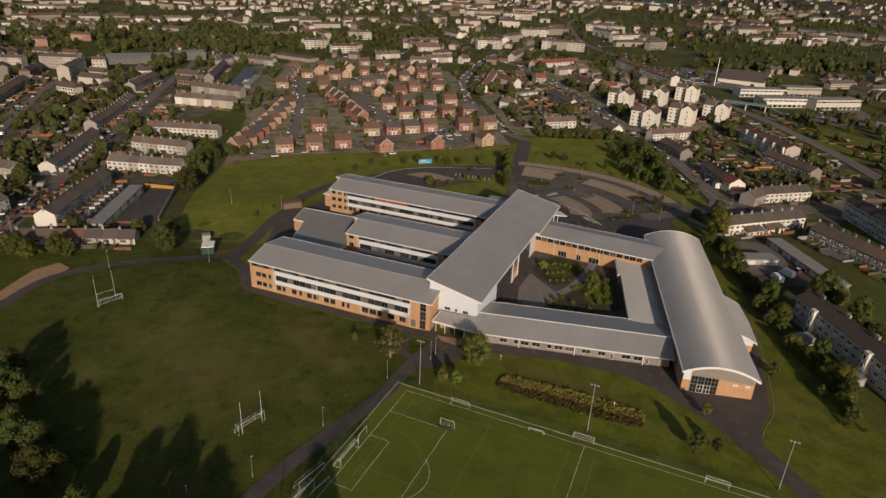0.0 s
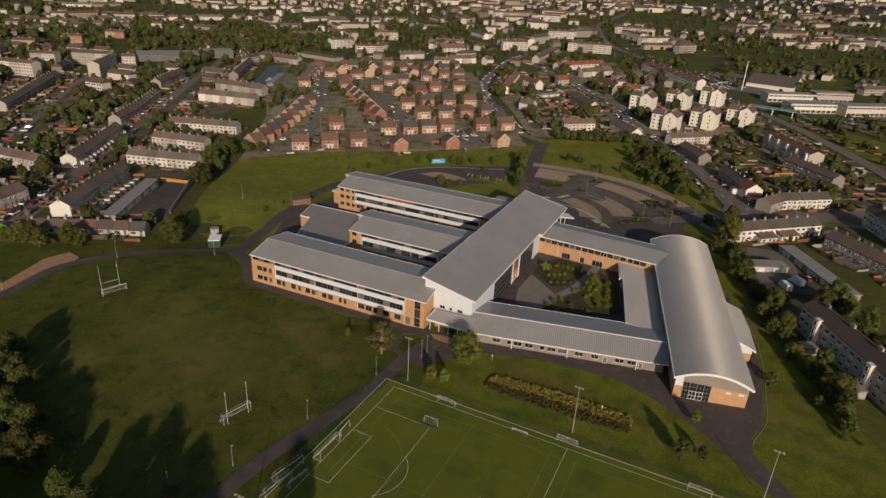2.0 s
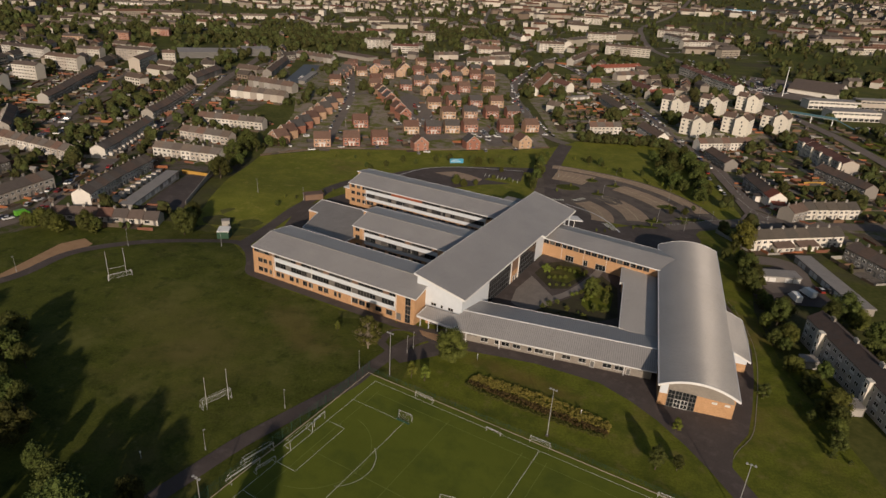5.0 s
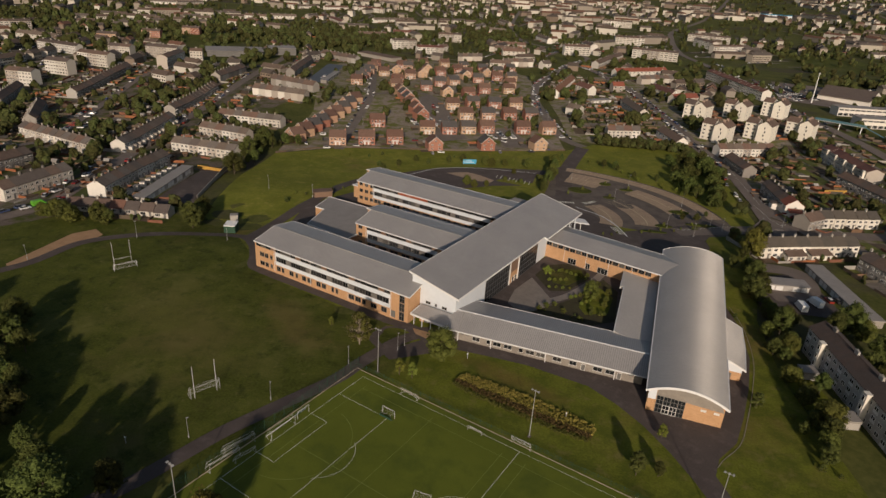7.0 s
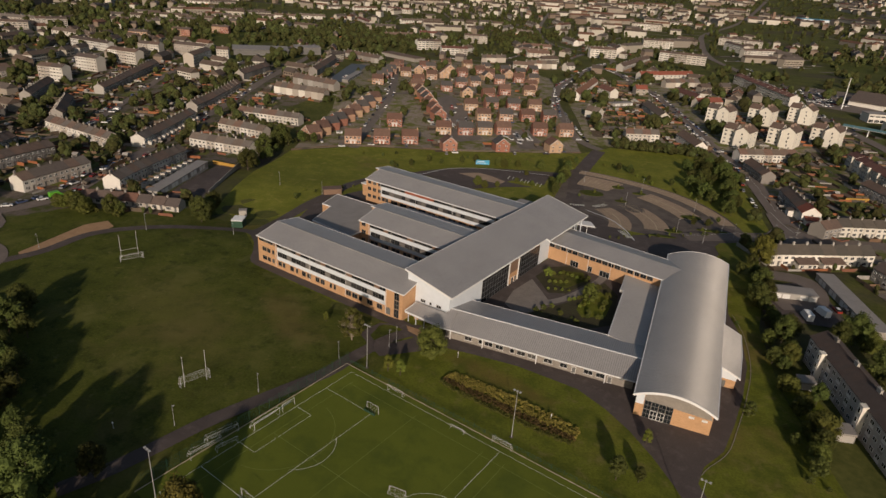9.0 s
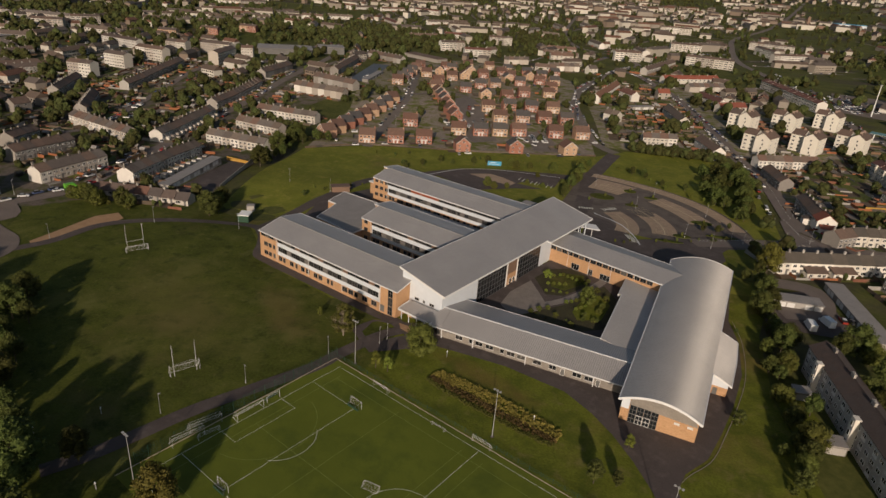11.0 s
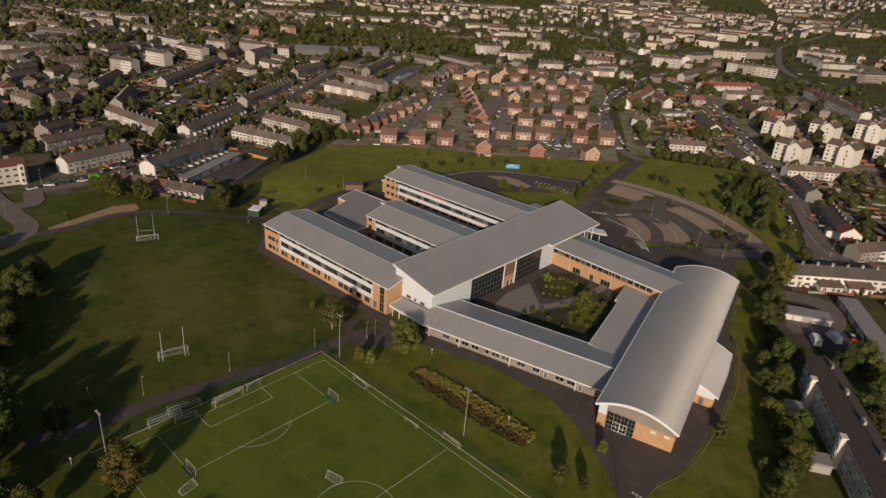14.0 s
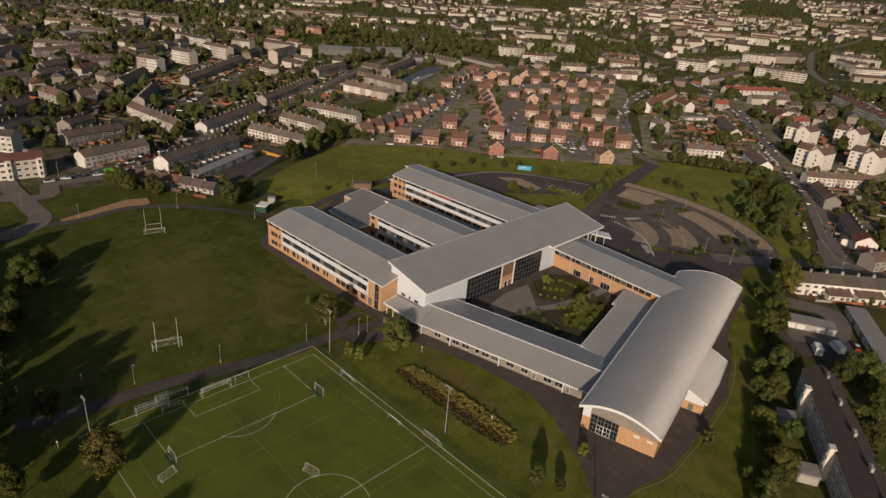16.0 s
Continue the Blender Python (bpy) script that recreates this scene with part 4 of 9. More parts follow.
spine_prism("hall_wall", 0.2, SW - 0.5, 0.4, SL - 4, WHITE)
bm = bmesh.new()
prism(bm, [(-0.5, -0.3), (SW + 0.7, -0.3), (SW + 0.7, 63), (SW + 2.0, 63), (SW + 2.0, SL), (-0.5, SL)], ZH, lambda x, y: ZH + (ZL - ZH) * x / SW + 0.24)
for v in bm.verts:
    if abs(v.co.z - ZH) < 1e-6:
        v.co.z = ZH + (ZL - ZH) * v.co.x / SW
ROOF_U = ROOF.copy()
ROOF_U.name = "standing_seam_roof_across"
for nd in ROOF_U.node_tree.nodes:
    if nd.type == 'SEPXYZ':
        for lk in list(nd.outputs[0].links):
            ROOF_U.node_tree.links.new(nd.outputs[1], lk.to_socket)
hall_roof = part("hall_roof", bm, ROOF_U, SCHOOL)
bm = bmesh.new()
for (xa, ya), (xb, yb) in (((-0.5, -0.3), (SW + 0.7, -0.3)), ((SW + 0.7, -0.3), (SW + 0.7, 62.84)), ((SW + 0.7, 63), (SW + 2.0, 63)), ((SW + 2.0, 63), (SW + 2.0, SL)), ((SW + 2.0, SL), (-0.5, SL)), ((-0.5, SL), (-0.5, -0.3))):
    d = Vector((xb - xa, yb - ya, 0)).normalized()
    n_ = Vector((d.y, -d.x, 0)) * 0.14
    zz = [ZH + (ZL - ZH) * x / SW for x in (xa, xb)]
    v = [bm.verts.new((x + n_.x * s, y + n_.y * s, z + dz)) for s in (0.03, 1) for x, y, z, dz in ((xa, ya, zz[0], -0.3), (xb, yb, zz[1], -0.3), (xb, yb, zz[1], 0.32), (xa, ya, zz[0], 0.32))]
    for q in ((0, 1, 2, 3), (7, 6, 5, 4), (0, 4, 5, 1), (1, 5, 6, 2), (2, 6, 7, 3), (3, 7, 4, 0)):
        bm.faces.new([v[i] for i in q])
bmesh.ops.recalc_face_normals(bm, faces=bm.faces[:])
part("fascia", bm, FASCIA, hall_roof)
# end wall: white, three small windows
for x, w in ((5.6, 1.8), (9.0, 0.8), (11.6, 1.8)):
    window(SCHOOL, pose(x, 0.36, 5.05), w, 1.0, 2 if w > 1 else 1, 1, (GREYFRAME, PANE))
# east side: glazed bays between white fins and brick
e = pose(SW - 0.5, 0, 0, 0, 0, 90)
for y0, y1 in ((19.5, 37.0), (44.3, 60.3)):
    n = round((y1 - y0) / 1.75)
    for i in range(n):
        for j in range(5):
            window(SCHOOL, e @ pose(y0 + i * (y1 - y0) / n, -0.05, 0.2 + j * 1.9), (y1 - y0) / n - 0.02, 1.86, 1, 1, (DARKFRAME, GLASS), name="glazing_bay")
for y in (37.1, 43.9):
    bm = bmesh.new()
    box(bm, y, -0.45, 0, y + 0.22, 0, 10.0)
    part("fin", bm, PALEFRAME, SCHOOL, m=e)
panel(e, 37.4, 43.8, 4.45, 10.05, -0.12, BROWNPANEL, "brown_panel")
panel(e, 37.4, 43.8, 0, 4.4, -0.14, BRICK, "brick_panel")
for x in (39.4, 41.6):
    window(SCHOOL, e @ pose(x, -0.14, 0.1), 1.5, 2.3, 1, 1, (PALEFRAME, PANE), "door")
# north-east porch with columns, and the rear lean-to
for y in (84, 91, 97.6):
    bm = bmesh.new()
    tube(bm, (SW + 0.2, y, 0), (SW + 0.2, y, 10.3), 0.22, 0.22, 8)
    part("column", bm, WHITE, SCHOOL)
for j in range(4):
    window(SCHOOL, e @ pose(84.5, -0.05, 0.4 + j * 2.3), 9.6, 2.2, 6, 1, name="glazing_bay")
bm = bmesh.new()
prism(bm, [(-8, 92), (22, 101.5), (18, 106), (-6, 98.5)], 5.0, 5.4)
part("canopy", bm, FASCIA, SCHOOL)
for x, y in ((-6, 96.5), (17.5, 104), (4, 101)):
    bm = bmesh.new()
    tube(bm, (x, y, -1.2), (x, y, 5.02), 0.16, 0.16, 8)
    part("column", bm, PALEFRAME, SCHOOL)
bm = bmesh.new()
box(bm, -12, 84, 0, 0.1, 97, 10.2)
part("stair_block_wall", bm, WHITE, SCHOOL)
bm = bmesh.new()
box(bm, -12.4, 83.6, 10.2, 0.1, 97.4, 10.5)
part("stair_block_roof", bm, FLATROOF, SCHOOL)

# north link from the long hall to the curved hall
m = local(35.6, 236.6, -26)
prof = [(0, 7.3), (8.8, 9.0), (17.0, 7.4)]
body("wing_wall", m, prof, 0, 50, BRICK)
sloped("wing_roof", m, 52.0, [(-0.7, 7.2), (8.8, 9.05), (17.7, 7.3)], 0.18, ROOF, x0=-1.0)
ribbon(SCHOOL, m, 1.0, 43.0, -0.02, 5.15, 1.6, 2.2, gap=0.25)
for x, w in ((10.8, 3.4), (18.2, 1.7), (23.0, 4.2)):
    window(SCHOOL, m @ pose(x, -0.03, 0.3), w, 2.35, 3 if w > 2 else 2, 1, (GREYFRAME, PANE))
downpipes(m, [0.5, 9, 18, 27, 36], -0.12, 0.1, 7.1)

# south wing, one storey, along the path
m = local(9.3, 166.6, -10)
prof = [(0, 3.35), (7.3, 5.7), (18.6, 3.7)]
body("wing_wall", m, prof, 2, 57, GREYWALL)
sloped("wing_roof", m, 58.0, [(-0.9, 3.25), (7.3, 5.75), (19.1, 3.62)], 0.18, ROOF, x0=0.0)
for x, w in ((9.3, 2.3), (13.1, 1.2), (15.7, 2.4), (19.0, 2.4), (22.9, 1.3), (25.6, 2.5), (28.7, 2.5), (33.5, 2.5), (38.0, 2.1), (44.9, 2.5), (48.2, 2.4)):
    window(SCHOOL, m @ pose(x - w / 2, -0.02, 1.0), w, 1.4, 2 if w > 2 else 1, 1, (GREYFRAME, PANE))
    bm = bmesh.new()
    box(bm, x - w / 2 - 0.08, -0.12, 0.9, x + w / 2 + 0.08, -0.003, 0.99)
    part("window_sill", bm, PALEFRAME, SCHOOL, m=m)
for x in (40.3, 50.2):
    window(SCHOOL, m @ pose(x, -0.02, 0.1), 1.2, 2.1, 1, 1, (PALEFRAME, FRAME), "door")
for x in (4.4, 5.9, 53.3):
    bm = bmesh.new()
    for k in range(5):
        box(bm, x, -0.06, 2.1 + 0.11 * k, x + 1.0, -0.003, 2.17 + 0.11 * k)
    part("wall_vent", bm, FRAME, SCHOOL, m=m)
for x in (3.7, 13.9, 30.1, 49.5):
    bm = bmesh.new()
    box(bm, x, -0.78, 0, x + 0.22, -0.56, 3.2)
    part("pier", bm, FASCIA, SCHOOL, m=m)
bm = bmesh.new()
extrude(bm, [(7.0, 5.86), (7.3, 5.95), (7.6, 5.90), (7.6, 5.93), (7.3, 6.02), (7.0, 5.92)], 0.2, 57.8)
bmesh.ops.recalc_face_normals(bm, faces=bm.faces[:])
part("ridge_cap", bm, FASCIA, SCHOOL, m=m)
# entrance canopy: the roof of the low wing carried on to the brick stair end
m = local(0, 0, 0)


def canopy_z(x, y):
    return 3.45 + 0.33 * ((x + 2.8) * 0.40 + (y - 171.4) * 0.917)


CANOPY = [(-2.9, 171.3), (9.4, 166.0), (12.6, 165.6), (13.6, 172.5), (10.6, 171.2), (-0.3, 175.2)]
bm = bmesh.new()
prism(bm, CANOPY, 3.2, lambda x, y: canopy_z(x, y) + 0.16)
for v in bm.verts:
    if abs(v.co.z - 3.2) < 1e-6:
        v.co.z = canopy_z(v.co.x, v.co.y)
canopy = part("canopy", bm, ROOF, SCHOOL, m=m)
bm = bmesh.new()
for (xa, ya), (xb, yb) in (((-0.3, 175.2), (-2.9, 171.3)), ((-2.9, 171.3), (9.4, 166.0))):
    d = Vector((xb - xa, yb - ya, 0)).normalized()
    n_ = Vector((d.y, -d.x, 0)) * 0.22
    v = [bm.verts.new((x + n_.x * s_, y + n_.y * s_, canopy_z(x, y) + dz)) for s_ in (0.02, 1) for x, y, dz in ((xa, ya, -0.3), (xb, yb, -0.3), (xb, yb, 0.3), (xa, ya, 0.3))]
    for q in ((0, 1, 2, 3), (7, 6, 5, 4), (0, 4, 5, 1), (1, 5, 6, 2), (2, 6, 7, 3), (3, 7, 4, 0)):
        bm.faces.new([v[k] for k in q])
bmesh.ops.recalc_face_normals(bm, faces=bm.faces[:])
part("fascia", bm, FASCIA, canopy)
for f in (0.06, 0.3, 0.55, 0.8):
    x, y = -2.5 + 11.6 * f, 171.6 - 4.95 * f
    bm = bmesh.new()
    tube(bm, (x, y, 0), (x, y, canopy_z(x, y) + 0.05), 0.13, 0.13, 8)
    part("column", bm, WHITE, SCHOOL, m=m)
m = local(-2.8, 168.8, -10)
bm = bmesh.new()
box(bm, 1.5, 4.9, 0, 12, 7.0, 3.9)
part("entrance_wall", bm, BRICK, SCHOOL, m=m)
for i in range(3):
    window(SCHOOL, m @ pose(3.0 + i * 2.4, 4.88, 0.1), 2.2, 2.6, 2, 1, name="door")

# the curved hall
CU, CV, CM = 20.4, 96.6, local(64.4, 145.7, -9.6)


def curve_z(u):
    t = u / CU
    return 6.9 - 0.4 * t + 2.7 * (1 - (2 * t - 1) ** 2)


def hall_at(f, v, inset=0.0):
    """A point of the hall's plan: f across from the west eave to the east one; it widens northwards, and its north end is skewed."""
    west, east = 0.15 + 0.006 * v + inset, 19.65 + 0.027 * v - inset
    return west + (east - west) * f, v + 3.0 * f * max(0.0, (v - 60) / 36.6)


K = 16
prof_f = [i / K for i in range(K + 1)]
bm = bmesh.new()
lo = []
for v in (0.5, CV - 0.6):
    plan = [hall_at(f, v, 0.6) for f in prof_f]
    ring_ = [(*plan[-1], 0), (*plan[0], 0)] + [(x, y, curve_z(CU * f) - 0.06) for (x, y), f in zip(plan, prof_f)]
    lo.append([bm.verts.new(p) for p in ring_])
k = len(lo[0])
for i in range(k):
    bm.faces.new((lo[0][i], lo[0][(i + 1) % k], lo[1][(i + 1) % k], lo[1][i]))
bm.faces.new(lo[0])
bm.faces.new(list(reversed(lo[1])))
bmesh.ops.recalc_face_normals(bm, faces=bm.faces[:])
part("hall_wall", bm, BRICK, SCHOOL, m=CM)
bm = bmesh.new()
rows_ = []
for v in (-0.8, 60.0, CV):
    plan = [hall_at(f, v) for f in prof_f]
    rows_.append([[bm.verts.new((x, y, curve_z(CU * f) + dz)) for (x, y), f in zip(plan, prof_f)] for dz in (0.25, 0.0)])
for a_, b_ in zip(rows_, rows_[1:]):
    for i in range(K):
        bm.faces.new((a_[0][i], a_[0][i + 1], b_[0][i + 1], b_[0][i])).smooth = True
        bm.faces.new((a_[1][i + 1], a_[1][i], b_[1][i], b_[1][i + 1]))
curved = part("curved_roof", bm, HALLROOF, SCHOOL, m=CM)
bm = bmesh.new()
for v, da, db in ((-0.8, -0.22, -0.003), (CV, 0.003, 0.2)):
    for fa, fb in zip(prof_f, prof_f[1:]):
        (xa, ya), (xb, yb), za, zb = hall_at(fa, v), hall_at(fb, v), curve_z(CU * fa), curve_z(CU * fb)
        q_ = [bm.verts.new((x, y + d_, z)) for d_ in (da, db) for x, y, z in ((xa, ya, za - 0.35), (xb, yb, zb - 0.35), (xb, yb, zb + 0.34), (xa, ya, za + 0.34))]
        for f in ((0, 1, 2, 3), (7, 6, 5, 4), (0, 4, 5, 1), (2, 6, 7, 3)):
            bm.faces.new([q_[n_] for n_ in f])
for f, side, va, vb in ((0.0, -1, -1.0, 60.0), (0.0, -1, 60.0, CV + 0.2), (1.0, 1, -1.0, 24.0), (1.0, 1, 49.6, 60.0), (1.0, 1, 60.0, CV + 0.2)):
    (xa, ya), (xb, yb), z = hall_at(f, va), hall_at(f, vb), curve_z(CU * f)
    near, far = sorted((side * 0.003, side * 0.25))
    prism(bm, [(xa + near, ya), (xa + far, ya), (xb + far, yb), (xb + near, yb)], z - 0.3, z + 0.3)
bmesh.ops.recalc_face_normals(bm, faces=bm.faces[:])
part("fascia", bm, FASCIA, curved)
# its south end: white corner, grey band, glazed doors
bm = bmesh.new()
box(bm, 0.77, 0.25, 3.9, 2.7, 0.497, 7.2)
part("cladding_panel", bm, WHITE, SCHOOL, m=CM)
bm = bmesh.new()
band = [(2.75, 5.4), (19.0, 4.6)] + [(hall_at(f, 0.5, 0.6)[0], curve_z(CU * f) - 0.08) for f in reversed(prof_f) if 2.75 <= hall_at(f, 0.5, 0.6)[0] <= 19.0]
a_ = [bm.verts.new((u, 0.3, z)) for u, z in band]
b_ = [bm.verts.new((u, 0.497, z)) for u, z in band]
bm.faces.new(a_)
bm.faces.new(list(reversed(b_)))
for i in range(len(band)):
    bm.faces.new((a_[i], b_[i], b_[(i + 1) % len(band)], a_[(i + 1) % len(band)]))
bmesh.ops.recalc_face_normals(bm, faces=bm.faces[:])
part("cladding_panel", bm, GREYWALL, SCHOOL, m=CM)
for i in range(4):
    for j in range(2):
        window(SCHOOL, CM @ pose(2.9 + i * 1.75, 0.42, 0.15 + j * 2.6), 1.72, 2.55, 2, 2, (PALEFRAME if i in (1, 2) and j == 0 else FRAME, GLASS), "glazing_bay")
for x in (13.6, 16.7):
    window(SCHOOL, CM @ pose(x, 0.42, 3.6), 1.3, 0.6, 1, 1, (PALEFRAME, PALEFRAME))
# east bay of the curved hall: its roof runs on from the curve
m = CM @ pose(CU - 1.3, 24.8, 0, 0, 0, -1.5)
BAY = [(0, 0), (5.8, 0), (6.2, 12), (5.8, 24), (0, 24)]


def bay_z(x):
    return 6.82 - 0.34 * x - 0.012 * x * x


bm = bmesh.new()
prism(bm, BAY, 0, lambda x, y: bay_z(x) - 0.1)
part("hall_wall", bm, BRICK, SCHOOL, m=m)
bm = bmesh.new()
top = [[bm.verts.new((x if i < 3 or abs(y - 12) > 5 else x + 0.4, y, bay_z(x) + dz)) for y in (-0.7, 12, 24.7)] for dz in (0.0, 0.24) for i, x in enumerate((-0.9, 1.5, 4.0, 6.5))]
for i in range(3):
    for k in range(2):
        bm.faces.new((top[i][k], top[i][k + 1], top[i + 1][k + 1], top[i + 1][k]))
        bm.faces.new((top[i + 4][k], top[i + 5][k], top[i + 5][k + 1], top[i + 4][k + 1]))
bmesh.ops.recalc_face_normals(bm, faces=bm.faces[:])
bay_roof = part("hall_roof", bm, HALLROOF, SCHOOL, m=m)
bm = bmesh.new()
for y0, y1 in ((-0.92, -0.703), (24.703, 24.9)):
    v = [bm.verts.new((x, y, bay_z(x) + dz)) for y in (y0, y1) for dz in (-0.2, 0.32) for x in (0.9, 3.6, 6.7)]
    for f in ((0, 1, 4, 3), (1, 2, 5, 4), (6, 9, 10, 7), (7, 10, 11, 8), (3, 4, 10, 9), (4, 5, 11, 10), (2, 8, 11, 5), (0, 6, 7, 1), (1, 7, 8, 2)):
        bm.faces.new([v[k] for k in f])
for ya, yb, xa, xb in ((-0.9, 12, 6.503, 6.903), (12, 24.9, 6.903, 6.503)):
    v = [bm.verts.new((x + dx, y, bay_z(6.5) + dz)) for dx in (0, 0.22) for dz in (-0.25, 0.3) for x, y in ((xa, ya), (xb, yb))]
    for f in ((0, 1, 3, 2), (4, 6, 7, 5), (2, 3, 7, 6), (0, 4, 5, 1), (0, 2, 6, 4), (1, 5, 7, 3)):
        bm.faces.new([v[k] for k in f])
bmesh.ops.recalc_face_normals(bm, faces=bm.faces[:])
part("fascia", bm, FASCIA, bay_roof)
bm = bmesh.new()
prism(bm, [(0.65, -0.25), (5.8, -0.25), (5.8, -0.003), (0.65, -0.003)], 2.9, lambda x, y: bay_z(x) - 0.05)
part("cladding_panel", bm, WHITE, SCHOOL, m=m)
bm = bmesh.new()
box(bm, 2.2, -0.1, 0.05, 3.4, -0.004, 2.2)
part("door", bm, FRAME, SCHOOL, m=m)
# low roof between the courtyard and the curved hall
m = CM
bm = bmesh.new()
prism(bm, [(-10.2, 30), (0.85, 26), (1.15, 83), (-11.2, 79), (-11.2, 62.5), (-10.2, 62.5)], 0, 3.5)
part("link_wall", bm, BRICK, SCHOOL, m=m)
bm = bmesh.new()
prism(bm, [(-10.7, 29.5), (0.85, 25.5), (1.15, 83), (-11.8, 79.2), (-11.8, 62.0), (-10.7, 62.0)], 3.5, lambda x, y: 4.3 - (x + 10) * 0.03)
part("link_roof", bm, HALLROOF, SCHOOL, m=m)
bm = bmesh.new()
box(bm, -10.95, 29.5, 3.45, -10.703, 62.0, 4.36)
box(bm, -12.05, 61.8, 3.45, -11.803, 79.4, 4.26)
part("fascia", bm, FASCIA, SCHOOL, m=m)

# courtyard
sheet("courtyard", [(14, 186), (60, 178), (66, 222), (38, 238)], ASPHALT, 0.21, "dark paved school courtyard", "courtyard")
PALEPAVE = material("pale_paving", (0.16, 0.142, 0.124), (0.25, 0.22, 0.195), 0.9, coarse=0.4, fine=4.0)
sheet("courtyard_plaza", [(25.5, 193), (27, 203), (32.5, 215), (39.5, 200.5), (37, 186.5), (30, 187)], PALEPAVE, 0.24, "pale paved corner of the courtyard", "paving")
strip("courtyard_path", [(38, 197.5), (44, 202.5), (49, 209), (55, 219), (59, 228)], 3.0, PALEPAVE, 0.27, "pale curving courtyard path", "path")
sheet("courtyard_lawn", [(33.5, 217.5), (37.9, 227.6), (45, 231), (52, 227.1), (53.2, 220), (45, 207.4), (39, 206)], SOIL, 0.25, "dark planted bed in the courtyard", "planting bed")
sheet("courtyard_lawn", [(33, 188.4), (46, 201), (52, 210), (58.4, 221), (63, 212), (60.5, 190), (50.8, 184)], SOIL, 0.26, "planted courtyard bed with shrubs", "planting bed")
sheet("courtyard_lawn", [(43, 226), (50.5, 226.5), (51.5, 220), (45, 211.5), (40, 213), (39, 219)], GRASS, 0.29, "small grass patch in the courtyard", "lawn")
sheet("courtyard_lawn", [(51, 192), (58.5, 195), (61, 207), (57, 213), (51, 205), (49, 197)], LAWN, 0.30, "small grass patch in the courtyard", "lawn")

# ---- the town ----
MADE = {}
ROWS_BUILT = []
TAKEN = []          # plan places already built on: x, y, radius


def put(kind, builder, m, label="", group=""):
    """Builds a thing the first time it is asked for and copies it after that."""
    if kind not in MADE:
        MADE[kind] = builder()
        MADE[kind].matrix_basis = m
        ob = MADE[kind]
    else:
        ob = copy_thing(MADE[kind], m)
    return tagged(ob, label, group=group)


def house_window(w, h, cols=2):
    """A casement in one piece: a frame with its lights sunk into it."""
    key = ("house", w, h, cols)
    if key not in WINDOW_MESHES:
        WINDOW_MESHES[key] = mesh_of("window", sunk_grid(w, h, cols, 1, 0.08), (PALEFRAME, GLASS))
    return WINDOW_MESHES[key]


def gable_roof(w, d, eave, ridge, over=0.35, thick=0.16, x0=0.0):
    bm = bmesh.new()
    s = (ridge - eave) / (d / 2)
    lo = [(-over, eave - over * s), (d / 2, ridge), (d + over, eave - over * s)]
    extrude(bm, lo + [(y, z + thick) for y, z in reversed(lo)], x0 - 0.12, x0 + w + 0.12)
    extrude(bm, [(d / 2 - 0.18, ridge + thick), (d / 2 + 0.18, ridge + thick), (d / 2, ridge + thick + 0.12)], x0 - 0.1, x0 + w + 0.1)
    bmesh.ops.recalc_face_normals(bm, faces=bm.faces[:])
    return bm


def gable_body(w, d, eave, ridge, x0=0.0, down=1.6):
    bm = bmesh.new()
    extrude(bm, [(0, -down), (d, -down), (d, eave), (d / 2, ridge), (0, eave)], x0, x0 + w)
    bmesh.ops.recalc_face_normals(bm, faces=bm.faces[:])
    return bm


def chimney(parent, x, y, z, h=1.1, w=0.9, mat=None):
    bm = bmesh.new()
    box(bm, x - w / 2, y - 0.3, z - 1.0, x + w / 2, y + 0.3, z + h)
    box(bm, x - w / 2 - 0.06, y - 0.36, z + h, x + w / 2 + 0.06, y + 0.36, z + h + 0.1)
    for dx in (-0.22, 0.22):
        tube(bm, (x + dx, y, z + h + 0.1), (x + dx, y, z + h + 0.5), 0.11, 0.09, 6)
    return part("chimney", bm, mat or GREYRENDER, parent)


def front_door(parent, x, mat=None):
    bm = bmesh.new()
    box(bm, x, -0.06, 0.0, x + 0.95, 0.02, 2.05)
    box(bm, x - 0.12, -0.8, 2.2, x + 1.07, 0.02, 2.32)
    return part("door", bm, mat or FRAME, parent)


def terrace_unit(wall, roof, label, w=6.0, d=8.0, eave=5.4, ridge=8.0, porch=False, flip=False):
    ob = thing("terraced_house", ID, label, "house")
    part("wall", gable_body(w, d, eave, ridge), wall, ob)
    part("roof", gable_roof(w, d, eave, ridge), roof, ob)
    chimney(ob, 0.2, d / 2, ridge)
    if eave > 4:
        for x in (0.7, 3.6):
            part("window", house_window(1.6, 1.15), None, ob, m=pose(x, -0.01, 3.3))
    part("window", house_window(2.1, 1.3, 3), None, ob, m=pose(0.7, -0.01, 0.9))
    front_door(ob, 4.2)
    if porch:
        bm = bmesh.new()
        extrude(bm, [(-2.2, -1.0), (-0.01, -1.0), (-0.01, 2.9), (-2.2, 2.3)], 3.6, 5.8)
        bmesh.ops.recalc_face_normals(bm, faces=bm.faces[:])
        part("outshot", bm, wall, ob)
    return ob


